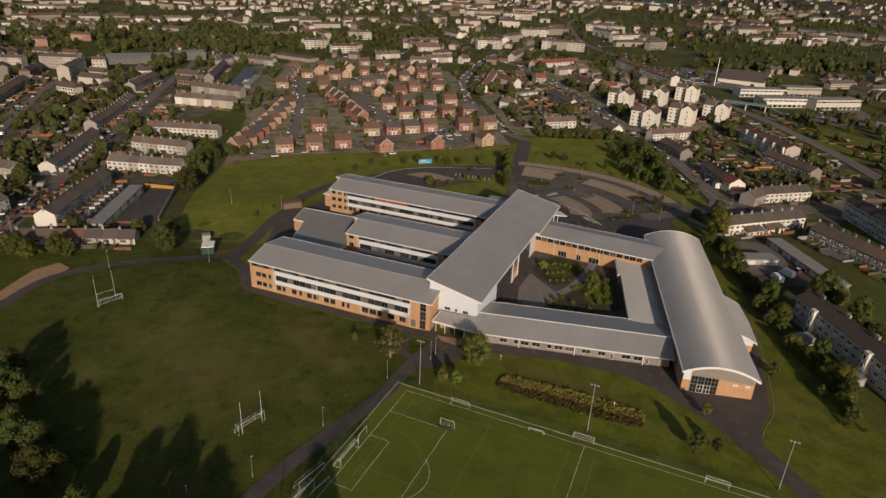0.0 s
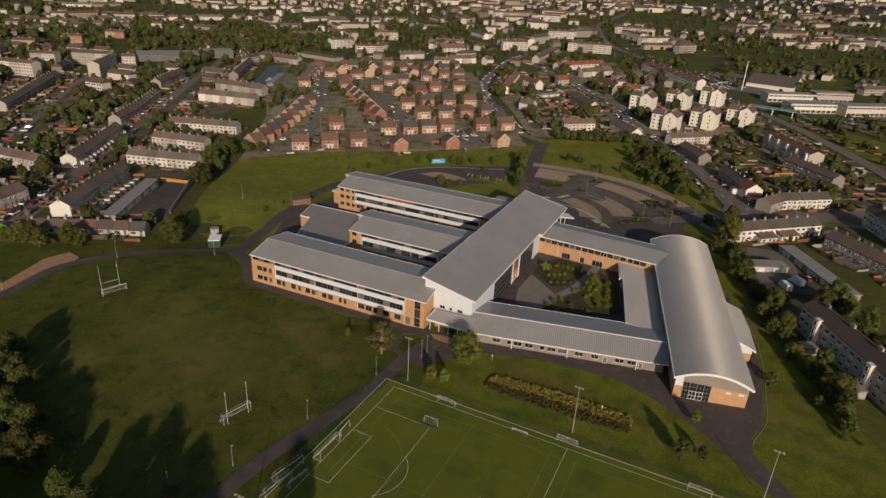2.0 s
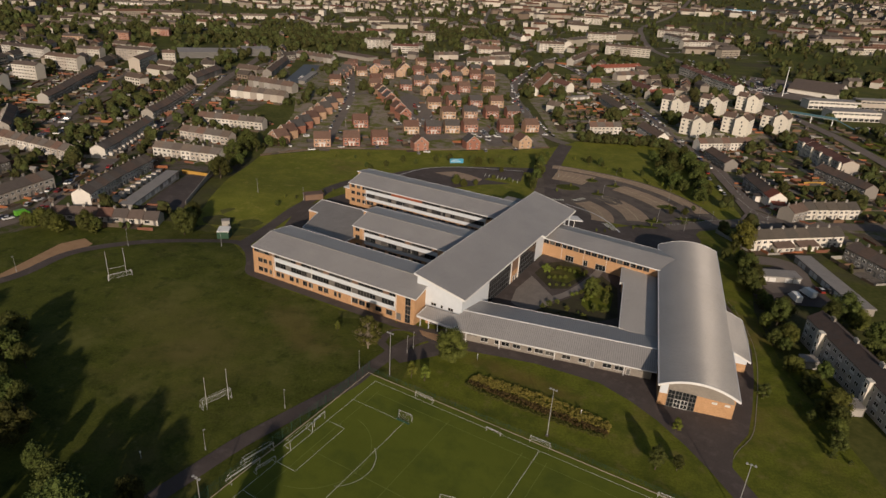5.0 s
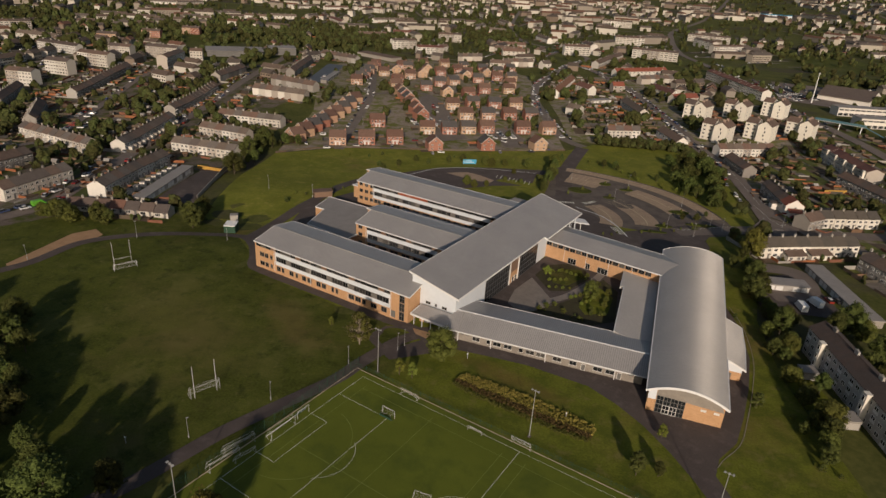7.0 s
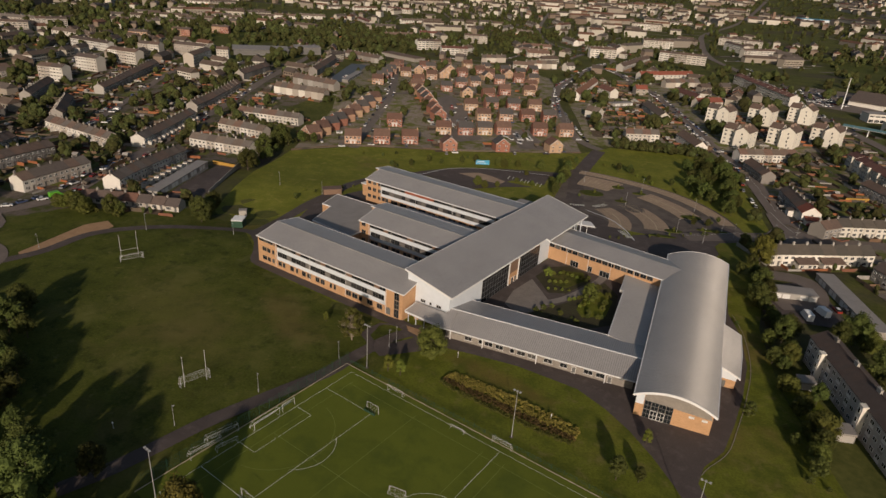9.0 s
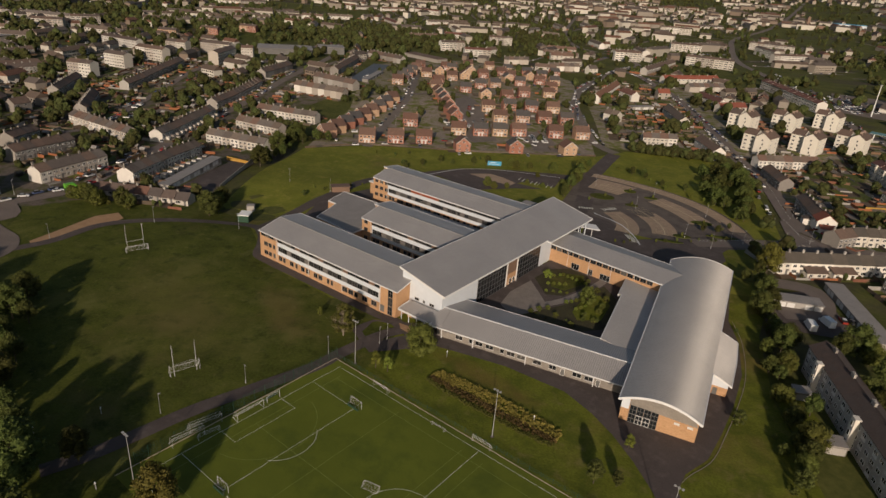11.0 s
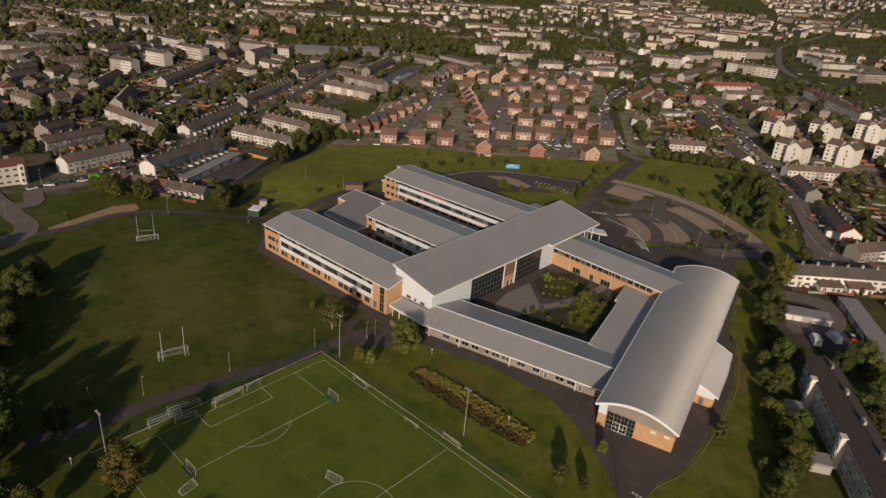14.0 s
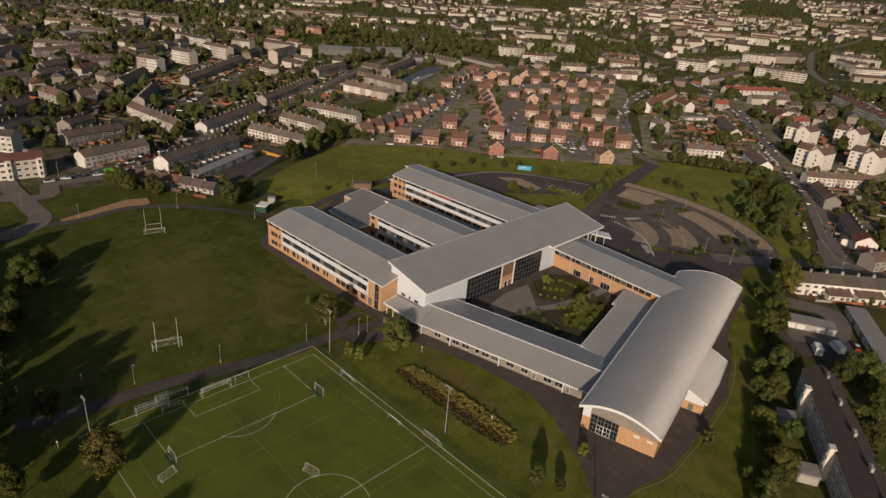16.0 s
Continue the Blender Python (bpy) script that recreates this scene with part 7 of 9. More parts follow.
# areas kept free of further houses: x0, y0, x1, y1
FREE = ((255, 380, 345, 600), (125, 470, 262, 650), (-175, 0, 112, 300), (-330, 180, -110, 470), (-215, 355, 46, 780), (112, 240, 262, 486), (46, 455, 135, 720), (-150, 300, 160, 440), (60, 430, 135, 560), (-560, 720, -370, 940), (370, 900, 640, 1170), (255, 540, 420, 790), (-380, 640, -270, 760), (-330, 860, -140, 1010), (-120, 1040, -30, 1180))
STREETS = ((-183, 197), (-174, 227), (-194, 300), (-226, 432), (-256, 596), (27, 519), (17, 575), (14, 647), (26, 722), (48, 816), (142, 356), (137, 460), (122, 587), (109, 663), (93, 720), (240, 930), (243, 777), (250, 657), (262, 560), (-113, 475), (-122, 530), (-145, 618), (-46, 475), (-64, 533))


CELLS, HASHED = {}, [0]


def free(x, y, r):
    if any(a - r * 0.3 < x < c + r * 0.3 and b - r * 0.3 < y < d + r * 0.3 for a, b, c, d in FREE):
        return False
    if any((x - a) ** 2 + (y - b) ** 2 < (r * 0.5 + 9) ** 2 for a, b in STREETS):
        return False
    while HASHED[0] < len(TAKEN):
        t_ = TAKEN[HASHED[0]]
        CELLS.setdefault((int(t_[0] // 40), int(t_[1] // 40)), []).append(t_)
        HASHED[0] += 1
    i, j = int(x // 40), int(y // 40)
    return all((x - a) ** 2 + (y - b) ** 2 > (r * 0.75 + q) ** 2 for di in (-1, 0, 1) for dj in (-1, 0, 1) for a, b, q in CELLS.get((i + di, j + dj), ()))


def in_view(x, y):
    """The part of the town that the walk looks over."""
    return 45 - 1.5 * y < x < 95 + 0.92 * y and x > -1300


far_windows, far_cars, far_car_tops = Heap(), Heap(), Heap()


def small_car(m):
    """A parked car a few hundred metres off: body, and a narrower glazed top."""
    p = [m @ Vector(q) for q in ((-2.1, -0.85, 0.2), (2.1, -0.85, 0.2), (2.1, 0.85, 0.2), (-2.1, 0.85, 0.2), (-2.1, -0.85, 0.85), (2.05, -0.85, 0.75), (2.05, 0.85, 0.75), (-2.1, 0.85, 0.85))]
    far_cars.add([tuple(q) for q in p], [(4, 5, 6, 7), (0, 1, 5, 4), (1, 2, 6, 5), (2, 3, 7, 6), (3, 0, 4, 7)])
    p = [m @ Vector(q) for q in ((-1.8, -0.78, 0.8), (1.0, -0.78, 0.8), (1.0, 0.78, 0.8), (-1.8, 0.78, 0.8), (-1.3, -0.62, 1.4), (0.3, -0.62, 1.4), (0.3, 0.62, 1.4), (-1.3, 0.62, 1.4))]
    far_car_tops.add([tuple(q) for q in p], [(0, 1, 5, 4), (1, 2, 6, 5), (2, 3, 7, 6), (3, 0, 4, 7)])
    p = [m @ Vector(q) for q in ((-1.3, -0.62, 1.4), (0.3, -0.62, 1.4), (0.3, 0.62, 1.4), (-1.3, 0.62, 1.4), (-1.25, -0.58, 1.46), (0.25, -0.58, 1.46), (0.25, 0.58, 1.46), (-1.25, 0.58, 1.46))]
    far_cars.add([tuple(q) for q in p], [(4, 5, 6, 7), (0, 1, 5, 4), (1, 2, 6, 5), (2, 3, 7, 6), (3, 0, 4, 7)])


far_streets = Heap()
far_walls, far_roofs = Heap(), Heap()


def street_line(p, d, n_, L, width, lift):
    """A straight piece of far street laid on the land."""
    k = max(1, int(L / 25))
    vs, fs = [], []
    for i in range(k + 1):
        c = p + d * (L * i / k)
        for s_ in (-width / 2, width / 2):
            q = c + n_ * s_
            vs.append((q.x, q.y, gz(q.x, q.y) + lift))
        if i:
            fs.append((2 * i - 2, 2 * i - 1, 2 * i + 1, 2 * i))
    far_streets.add(vs, fs)


def district(x0, y0, size, a, thin):
    """Parallel streets with rows of houses back to back, within one square of the town."""
    d = Vector((math.cos(radians(a)), math.sin(radians(a)), 0))
    n_ = Vector((-d.y, d.x, 0))
    c0 = Vector((x0 + size / 2, y0 + size / 2, 0))
    gap = rng.choice((54, 58, 64))
    lines = int(size * 1.3 / gap)
    for i in range(-lines, lines + 1):
        base = c0 + n_ * (i * gap + rng.uniform(-4, 4))
        run = None
        for k in range(-8, 9):
            p = base + d * (k * size / 10)
            ok = x0 < p.x < x0 + size and y0 < p.y < y0 + size and in_view(p.x, p.y) and free(p.x, p.y, 4)
            if ok and run is None:
                run = p
            if (not ok or k == 8) and run is not None:
                L = (p - run).length
                if L > 30:
                    street_line(run, d, n_, L, 6.0, 0.10 + 0.01 * (i % 3))
                    for q in range(int(L / 9)):
                        if rng.random() < 0.5 and run.y < 1100:
                            w = run + d * (9 * q + rng.uniform(0, 3)) + n_ * rng.choice((-2.1, 2.1))
                            small_car(pose(w.x, w.y, gz(w.x, w.y) + 0.15, 0, 0, a + rng.choice((0, 180))))
                run = None
        for side in (1, -1):
            t = -size * 0.75
            while t < size * 0.75:
                n = rng.choice((1, 2, 2, 3, 4, 6)) if base.y < 800 else rng.choice((1, 2, 3, 4, 4, 6, 8))
                p = base + d * t + n_ * side * rng.uniform(8.0, 12.0)
                t += 6 * n + rng.choice((3, 5, 9, 16))
                front = a if side > 0 else a + 180
                if side < 0:
                    p = p + d * (6 * n)
                if rng.random() < 0.3:
                    front += rng.uniform(-40, 40)
                f = Vector((math.cos(radians(front)), math.sin(radians(front)), 0))
                fn = Vector((-f.y, f.x, 0))
                mid = p + f * 3 * n + fn * 4
                if not (x0 < mid.x < x0 + size and y0 < mid.y < y0 + size) or not in_view(mid.x, mid.y):
                    continue
                if not free(mid.x, mid.y, 2.6 * n + 2) or rng.random() < (max(thin, 0.82) if -560 < mid.x < 330 and 780 < mid.y < 1450 else thin):
                    continue
                m = pose(p.x, p.y, gz(mid.x, mid.y), 0, 0, front)
                deep = mid.y > 950
                h = 10.4 if rng.random() < (0.35 if deep else 0.0) else (7.0 if deep else 6.0)
                D = 9 if h < 8 else 11
                Heap().house(m, 6.0 * n + (3 if deep else 0), D, h, h + 3.0, far_walls, far_roofs)
                for q in range(n):
                    if mid.y < 1300:
                        for z in ((0.9, 3.6, 6.3) if h > 8 else (0.9, 3.6)):
                            for wx in (0.9, 3.5):
                                far_windows.block(m, 6 * q + wx, -0.06, z, 6 * q + wx + 1.5, 0.02, z + 1.2)
                        if q % 2 == 0:
                            far_walls.block(m, 6 * q + 0.2, D / 2 - 0.4, h + 1.6, 6 * q + 1.1, D / 2 + 0.4, h + 3.4)
                    w = p + f * (6 * q + 3) + fn * 4
                    TAKEN.append((w.x, w.y, 6.0))
                    if mid.y < 1000:
                        plot(pose(p.x, p.y, 0, 0, 0, front), 6 * q + 0.1, 8.6, 6 * q + 5.9, 8.6 + rng.uniform(6, 9), 0.06 + rng.uniform(0, 0.03))
                        if rng.random() < 0.5:
                            fences.block(m, 6 * q, 8.6, -0.6, 6 * q + 0.1, 15, 1.4)


ANGLES = (100, 22, -12, 76, 30, 110)
for j in range(5):
    for i in range(-9, 7):
        x0, y0, size = i * 130 - 60, 290 + j * 100, 130
        a = (100 if (i + j) % 3 else -12) if x0 < -170 else ((24 if (i + j) % 2 else -76) if x0 > 110 else (22, 76, 30)[(i + 2 * j) % 3])
        district(x0, y0, size, a + rng.uniform(-8, 8), 0.42)
for j in range(12):
    for i in range(-7, 11):
        y0 = 790 + j * 190
        x0 = i * 210 - 100 + rng.uniform(-20, 20)
        if noise.noise((x0 * 0.0031, y0 * 0.0031, 3.0)) > 0.18:
            continue
        district(x0, y0, 205, rng.choice(ANGLES) + rng.uniform(-8, 8), 0.55)
for (x, y), (x2, y2) in zip(STREETS, STREETS[1:]):
    if (x - x2) ** 2 + (y - y2) ** 2 > 180 ** 2:
        continue
    d = Vector((x2 - x, y2 - y, 0))
    for q in range(int(d.length / 6.5)):
        if rng.random() < 0.42:
            u = d.normalized()
            w = Vector((x, y, 0)) + u * (6.5 * q) + Vector((-u.y, u.x, 0)) * rng.choice((-2.7, 2.7, 5.5))
            small_car(pose(w.x, w.y, gz(w.x, w.y) + 0.35, 0, 0, math.degrees(math.atan2(u.y, u.x)) + rng.uniform(-4, 4)))
for x, y, a, n, m_ in ((-52, 462, 118, 9, 3), (8, 446, 110, 6, 2), (272, 700, 30, 12, 5), (300, 660, 30, 10, 3), (108, 1070, 80, 14, 2), (-188, 590, 98, 8, 1), (-262, 352, 105, 8, 2), (130, 226, 10, 5, 1), (-280, 385, 110, 6, 2)):
    for i in range(n):
        for k in range(m_):
            if rng.random() < 0.62:
                c, s = math.cos(radians(a)), math.sin(radians(a))
                px, py = x + c * 2.8 * i - s * 7 * k, y + s * 2.8 * i + c * 7 * k
                small_car(pose(px, py, gz(px, py) + 0.25, 0, 0, a + 90 + rng.uniform(-4, 4)))
for line_ in (whole[::5] for whole in PARKED_STREETS):
    for p, q in zip(line_, line_[1:]):
        u = (q - p).normalized()
        for k in range(int((q - p).length / 5.6)):
            for side in (-3.6, 3.6):
                if rng.random() < 0.5 and p.y > 640:
                    w = p + u * (5.6 * k + rng.uniform(0, 0.8)) + Vector((-u.y, u.x)) * side
                    small_car(pose(w.x, w.y, gz(w.x, w.y) + 0.3, 0, 0, math.degrees(math.atan2(u.y, u.x)) + rng.uniform(-3, 3)))
r_store = random.Random(15)
for x, y, r in [t for t in TAKEN if -172 < t[0] < 40 and 370 < t[1] < 720 and t[2] == 8.5]:
    for k in range(2):
        if r_store.random() < 0.45:
            p_ = pose(x, y, 0, 0, 0, 21) @ Vector((r_store.choice((-7.2, 7.2, -3, 3)), -8.5 - 3 * k, 0))
            small_car(at(p_.x, p_.y, r_store.choice((21, 111)) + r_store.uniform(-5, 5), 0.18))
for i in range(60):
    p_ = pose(268, 712, 0, 0, 0, 20) @ Vector(((i % 12) * 4.6, (i // 12) * 17 + (5.6 if i % 2 else 0), 0))
    if r_store.random() < 0.8:
        small_car(at(p_.x, p_.y, 110 + r_store.uniform(-4, 4), 0.16))
for i in range(26):
    p_ = pose(306, 546, 0, 0, 0, 24) @ Vector(((i % 13) * 4.4, (i // 13) * 15, 0))
    if r_store.random() < 0.75:
        small_car(at(p_.x, p_.y, 114 + r_store.uniform(-4, 4), 0.16))
far_cars.made("distant_cars", FAR_PAINT, "parked cars along the streets of the town", "cars")
far_car_tops.made("distant_car_windows", GLASS, "dark glazing of the parked cars", "cars")
far_windows.made("distant_windows", GLASS, "dark windows of the distant houses", "windows")
far_streets.made("far_streets", STREET, "thin grey streets of the distant town", "road")
plots.made("garden_plots", GARDEN_PIECES, "patchwork of small lawns, slabs and bare soil", "garden")
fences.made("garden_fences", FENCE_PIECES, "weathered board fences and low walls between gardens", "fence")
sheds.made("garden_sheds", SHED_PIECES, "small timber sheds in back gardens", "shed")

far_walls.made("distant_houses", FAR_WALL, "pale walls of distant houses", "house")
far_roofs.made("distant_house_roofs", FAR_ROOF, "brown roofs of distant houses", "roof")

# ---- trees ----


def lump(bm, c, r, r_, seed, sub=2, squash=0.85):
    made = bmesh.ops.create_icosphere(bm, subdivisions=sub, radius=1.0)["verts"]
    for v in made:
        d = v.co.normalized()
        k = 1 + 0.30 * noise.noise(d * 1.7 + Vector((seed, seed * 0.7, 0))) + 0.22 * noise.noise(d * 4.1 + Vector((0, seed, seed)))
        v.co = Vector(c) + Vector((d.x * r * k, d.y * r * k, d.z * r * squash * k))


def leaf_cards(bm, centres, count, size, r_):
    for _ in range(count):
        c, r = r_.choice(centres)
        d = Vector((r_.gauss(0, 1), r_.gauss(0, 1), r_.gauss(0, 1))).normalized()
        if d.z < -0.5:
            d.z = -d.z
        p = Vector(c) + d * r * (r_.uniform(0.80, 1.18) if r_.random() < 0.8 else r_.uniform(1.1, 1.45))
        t = Vector((r_.gauss(0, 1), r_.gauss(0, 1), r_.gauss(0, 1))).normalized()
        u = t.cross(d).normalized() if abs(t.dot(d)) < 0.95 else Vector((1, 0, 0))
        w = (d + 0.8 * t).cross(u).normalized()
        s = size * r_.uniform(0.6, 1.3)
        bm.faces.new([bm.verts.new(p + u * s * a + w * s * b) for a, b in ((-0.5, -0.3), (0.2, -0.5), (0.5, 0.3), (-0.2, 0.5))])


def tree(seed, h=9.0, spread=0.36, leaf=None, bark=None, lumps=26, cards=3400, stem=0.28, sub=1, label="", cat="tree", size=0.30, sparse=False):
    r_ = random.Random(seed)
    ob = thing("tree", ID, label or "broad leafy green tree", cat, "trees")
    bm = bmesh.new()
    top = h * 0.62
    tube(bm, (0, 0, -0.6), (0.05 * h * r_.uniform(-0.4, 0.4), 0, top), h * 0.022, h * 0.007, 7)
    centres = []
    for k in range(lumps):
        a, f = 2.4 * k + r_.uniform(-0.5, 0.5), (k + 0.5) / lumps
        z = h * (stem + (0.92 - stem) * f)
        rad = spread * h * math.sqrt(max(0.05, 1 - (2 * f - 0.85) ** 2)) * r_.uniform(0.45, 0.8)
        c = (math.cos(a) * rad, math.sin(a) * rad, z)
        rr = h * spread * r_.uniform(0.20, 0.38) * (1.25 if lumps < 15 else 1.0) * (0.62 if sparse else 1.0)
        centres.append((c, rr))
        if k % 2 == 0 or sparse:
            tube(bm, (0, 0, z * (0.45 if sparse else 0.62)), c, h * 0.008, h * 0.003, 5)
        if sparse:
            for _ in range(3):
                e = Vector(c) + Vector((r_.gauss(0, 1), r_.gauss(0, 1), r_.uniform(0.1, 1))) * h * 0.09
                tube(bm, Vector(c) * 0.75, e, h * 0.004, h * 0.0015, 4)
    part("trunk", bm, bark or BARK, ob)
    bm = bmesh.new()
    for i, (c, rr) in enumerate(centres):
        lump(bm, c, rr * 0.82, r_, seed * 3.1 + i, sub)
    leaf_cards(bm, centres, cards, size * h / 9, r_)
    part("crown", bm, leaf or LEAF, ob)
    return ob


KINDS = {
    "oak": lambda: tree(1, label="broad leafy green tree"),
    "lime": lambda: tree(2, spread=0.30, lumps=30, label="tall dense green tree"),
    "thorn": lambda: tree(3, spread=0.44, stem=0.15, label="low spreading dark green tree"),
    "slim": lambda: tree(4, leaf=YOUNGLEAF, spread=0.29, lumps=18, stem=0.22, cards=1600, label="slender young tree with narrow crown"),
    "gold": lambda: tree(5, spread=0.42, leaf=AUTUMN, stem=0.2, label="large tree turning yellow-brown"),
    "bare": lambda: tree(6, leaf=SHRUB, spread=0.38, lumps=46, cards=2600, sparse=True, bark=PALEBARK, stem=0.16, label="thinly leaved tree with pale branches"),
    "bush": lambda: tree(7, spread=0.55, stem=0.02, lumps=16, cards=1500, label="rounded dark green garden bush", cat="bush"),
    "shrub": lambda: tree(17, spread=0.62, stem=0.02, lumps=18, cards=1500, leaf=SHRUB, label="yellow-green spreading courtyard shrub", cat="bush"),
    "hedge": lambda: tree(19, spread=0.62, stem=0.02, lumps=18, cards=1500, leaf=YOUNGLEAF, label="clipped light green hedge shrub", cat="bush"),
    "pale": lambda: tree(18, spread=0.50, stem=0.12, leaf=SHRUB, label="light green leafy tree"),
}


def plant(kind, x, y, h):
    put("tree " + kind, KINDS[kind], pose(x, y, gz(x, y), 0, 0, rng.uniform(0, 360)) @ Matrix.Scale(h / 9.0, 4), group="trees")


for kind, x, y, h in (
        ("pale", 9.6, 154.4, 9.8), ("bare", -14.4, 155.6, 11.0), ("lime", 60.5, 121, 6.6), ("lime", 65.4, 121.6, 6.2), ("slim", 67.8, 135, 4.6), ("slim", 0.4, 144, 10.6), ("slim", 4.1, 143.3, 10.2),
        ("bush", 94.9, 155, 4.2), ("thorn", -107, 224, 11), ("gold", -21, 83.5, 11.5), ("oak", -45, 89, 9), ("oak", -60, 88, 11), ("lime", -70, 95, 11), ("thorn", -52, 80, 12),
        ("slim", -25.5, 163, 6.5), ("bush", 101, 205, 3.5)):
    plant(kind, x, y, h)
for kind, x, y, h in (
        ("oak", -78, 74, 15), ("lime", -64, 66, 16), ("oak", -92, 82, 15), ("thorn", -40, 66, 13), ("lime", -30, 70, 13), ("oak", -105, 96, 13), ("oak", -118, 108, 13), ("lime", -84, 60, 16),
        ("oak", -50, 56, 15), ("thorn", -128, 122, 11), ("oak", -112, 82, 15), ("lime", -98, 64, 15), ("lime", -17, 60, 13), ("oak", 2, 52, 12), ("oak", -132, 104, 13), ("lime", -122, 90, 14), ("oak", -140, 118, 15), ("lime", -148, 128, 15), ("oak", -128, 76, 17), ("lime", -142, 92, 17)):
    plant(kind, x, y, h)


def scatter(kinds, n, ax, ay, bx, by, wide, h0, h1):
    """Trees along a line in the plan, spread to both sides of it."""
    for k in range(n):
        f = (k + rng.random()) / n
        q = rng.gauss(0, wide * 0.5)
        d = Vector((bx - ax, by - ay)).normalized()
        plant(rng.choice(kinds), ax + (bx - ax) * f - d.y * q, ay + (by - ay) * f + d.x * q, rng.uniform(h0, h1))


scatter(("oak", "thorn", "lime"), 4, -106, 228, -114, 242, 3, 7, 9)
scatter(("oak", "thorn", "lime"), 18, -126, 296, -142, 372, 7, 6, 10)
scatter(("oak", "thorn", "bush"), 8, -146, 360, -120, 372, 4, 5, 8)
scatter(("thorn", "pale", "pale", "shrub"), 14, -166, 211, -136, 214, 3, 4, 7)
scatter(("thorn", "bush", "bush", "oak", "shrub"), 27, 111.5, 206, 116.5, 250, 3.5, 2.8, 5.5)
scatter(("oak", "thorn"), 4, 110, 215, 114, 250, 4, 5, 8)
scatter(("thorn", "bush", "bush", "pale", "shrub"), 28, 104.5, 130, 112, 206, 3.5, 2.4, 5.0)
scatter(("oak", "pale"), 5, 106, 134, 112.5, 200, 3.5, 5, 7)
scatter(("oak", "thorn", "lime", "thorn"), 24, 114, 345, 119, 418, 12, 5, 8)
scatter(("thorn", "oak", "bush"), 18, 125, 345, 131, 418, 8, 5, 8.5)
scatter(("oak", "thorn"), 8, 120, 328, 125, 345, 6, 4.5, 7)
plant("oak", 113, 198, 9.5)
plant("thorn", 115, 201, 7)
plant("oak", 130, 201, 9.0)
plant("thorn", 135, 203, 9.5)
plant("pale", 138, 200, 7)
plant("lime", 132, 178, 11)
plant("oak", 137, 186, 11)
plant("pale", 110, 149, 8)
plant("oak", 108, 143, 8)
plant("gold", 119.5, 260.5, 10.5)
plant("oak", 116, 258, 6)
scatter(("oak", "lime"), 8, 128, 178, 136, 140, 5, 7, 11)
for x, y, h_ in ((-51.7, 350, 4.5), (-44, 362, 5), (-36, 360, 4), (-24.8, 367, 5.5), (-17, 371, 6), (-3, 373, 5.5), (0.3, 371, 5), (8, 376, 4), (22, 377, 5.5), (-62, 345, 4), (-58, 338, 4.5), (14.7, 361.5, 3), (-8.5, 330, 5), (-4, 327, 4), (2, 332, 3), (11, 345.5, 2.6), (20, 343.5, 2.6)):
    plant("pale" if x > -10 else "oak", x, y, h_)
scatter(("oak", "pale", "oak"), 9, 33.5, 330, 38.5, 392, 1.6, 5.5, 8.5)
scatter(("slim", "slim", "bush"), 10, -90, 362, 20, 392, 4, 3, 5)
scatter(("slim", "oak"), 9, 30, 345, 40, 402, 4, 4, 7)
scatter(("slim", "bush"), 9, -88, 262, -58, 304, 6, 3, 5.5)
scatter(("slim", "slim", "oak"), 14, 60, 405, 108, 350, 4, 3.5, 6)
for x, y in ((67, 360), (79, 352), (68, 335.5), (102, 319), (54, 344), (46, 333), (90, 293)):
    plant("slim", x, y, rng.uniform(4, 5.5))
scatter(("slim", "bush"), 12, 56, 268, 112, 298, 2.5, 2.5, 4.5)
for x0, y0, x1, y1, h_ in ((37.8, 220.2, 42.1, 223.0, 2.2), (43.2, 223.8, 51.7, 219.5, 2.2), (38.7, 214.4, 44.7, 216.1, 2.3), (38.8, 208.8, 46.0, 209.6, 2.0), (46.4, 202.5, 51.3, 206.5, 2.4), (50.0, 199.0, 53.0, 202.5, 2.1)):
    n = max(2, round(math.hypot(x1 - x0, y1 - y0) / 1.7))
    for i in range(n):        # clipped hedges of the courtyard beds
        plant("hedge", x0 + (x1 - x0) * i / (n - 1), y0 + (y1 - y0) * i / (n - 1), h_ * 1.6 * rng.uniform(0.9, 1.1))
for x, y, h_ in ((36, 191.5, 2.6), (38.3, 194, 2.8), (41, 196, 2.4), (44, 192, 2.6), (49, 188.5, 2.2), (56, 193, 2.8), (57.5, 199.5, 3.2), (59.5, 209.5, 3.4), (56, 215, 3.2), (58.5, 204, 3.0), (53, 195.5, 2.8), (52.5, 222, 2.4)):
    plant("shrub", x, y, h_ * 1.5)
scatter(("bush", "thorn"), 6, 40, 188, 58, 194, 2, 1.4, 2.2)
plant("pale", 53, 205, 6.0)
plant("slim", 54, 214, 5.5)
scatter(("bush",), 5, 34, 192, 52, 188, 2, 1.2, 2.2)
scatter(("slim", "oak"), 5, 100, 300, 112, 316, 3, 3, 5)
# thick of the wood along the west side of the field
kept_state = rng.getstate()
scatter(("oak", "lime", "oak"), 15, -126, 104, -62, 58, 14, 14, 17.5)
scatter(("thorn", "oak"), 7, -116, 136, -78, 101, 5, 7, 10)
rng.setstate(kept_state)
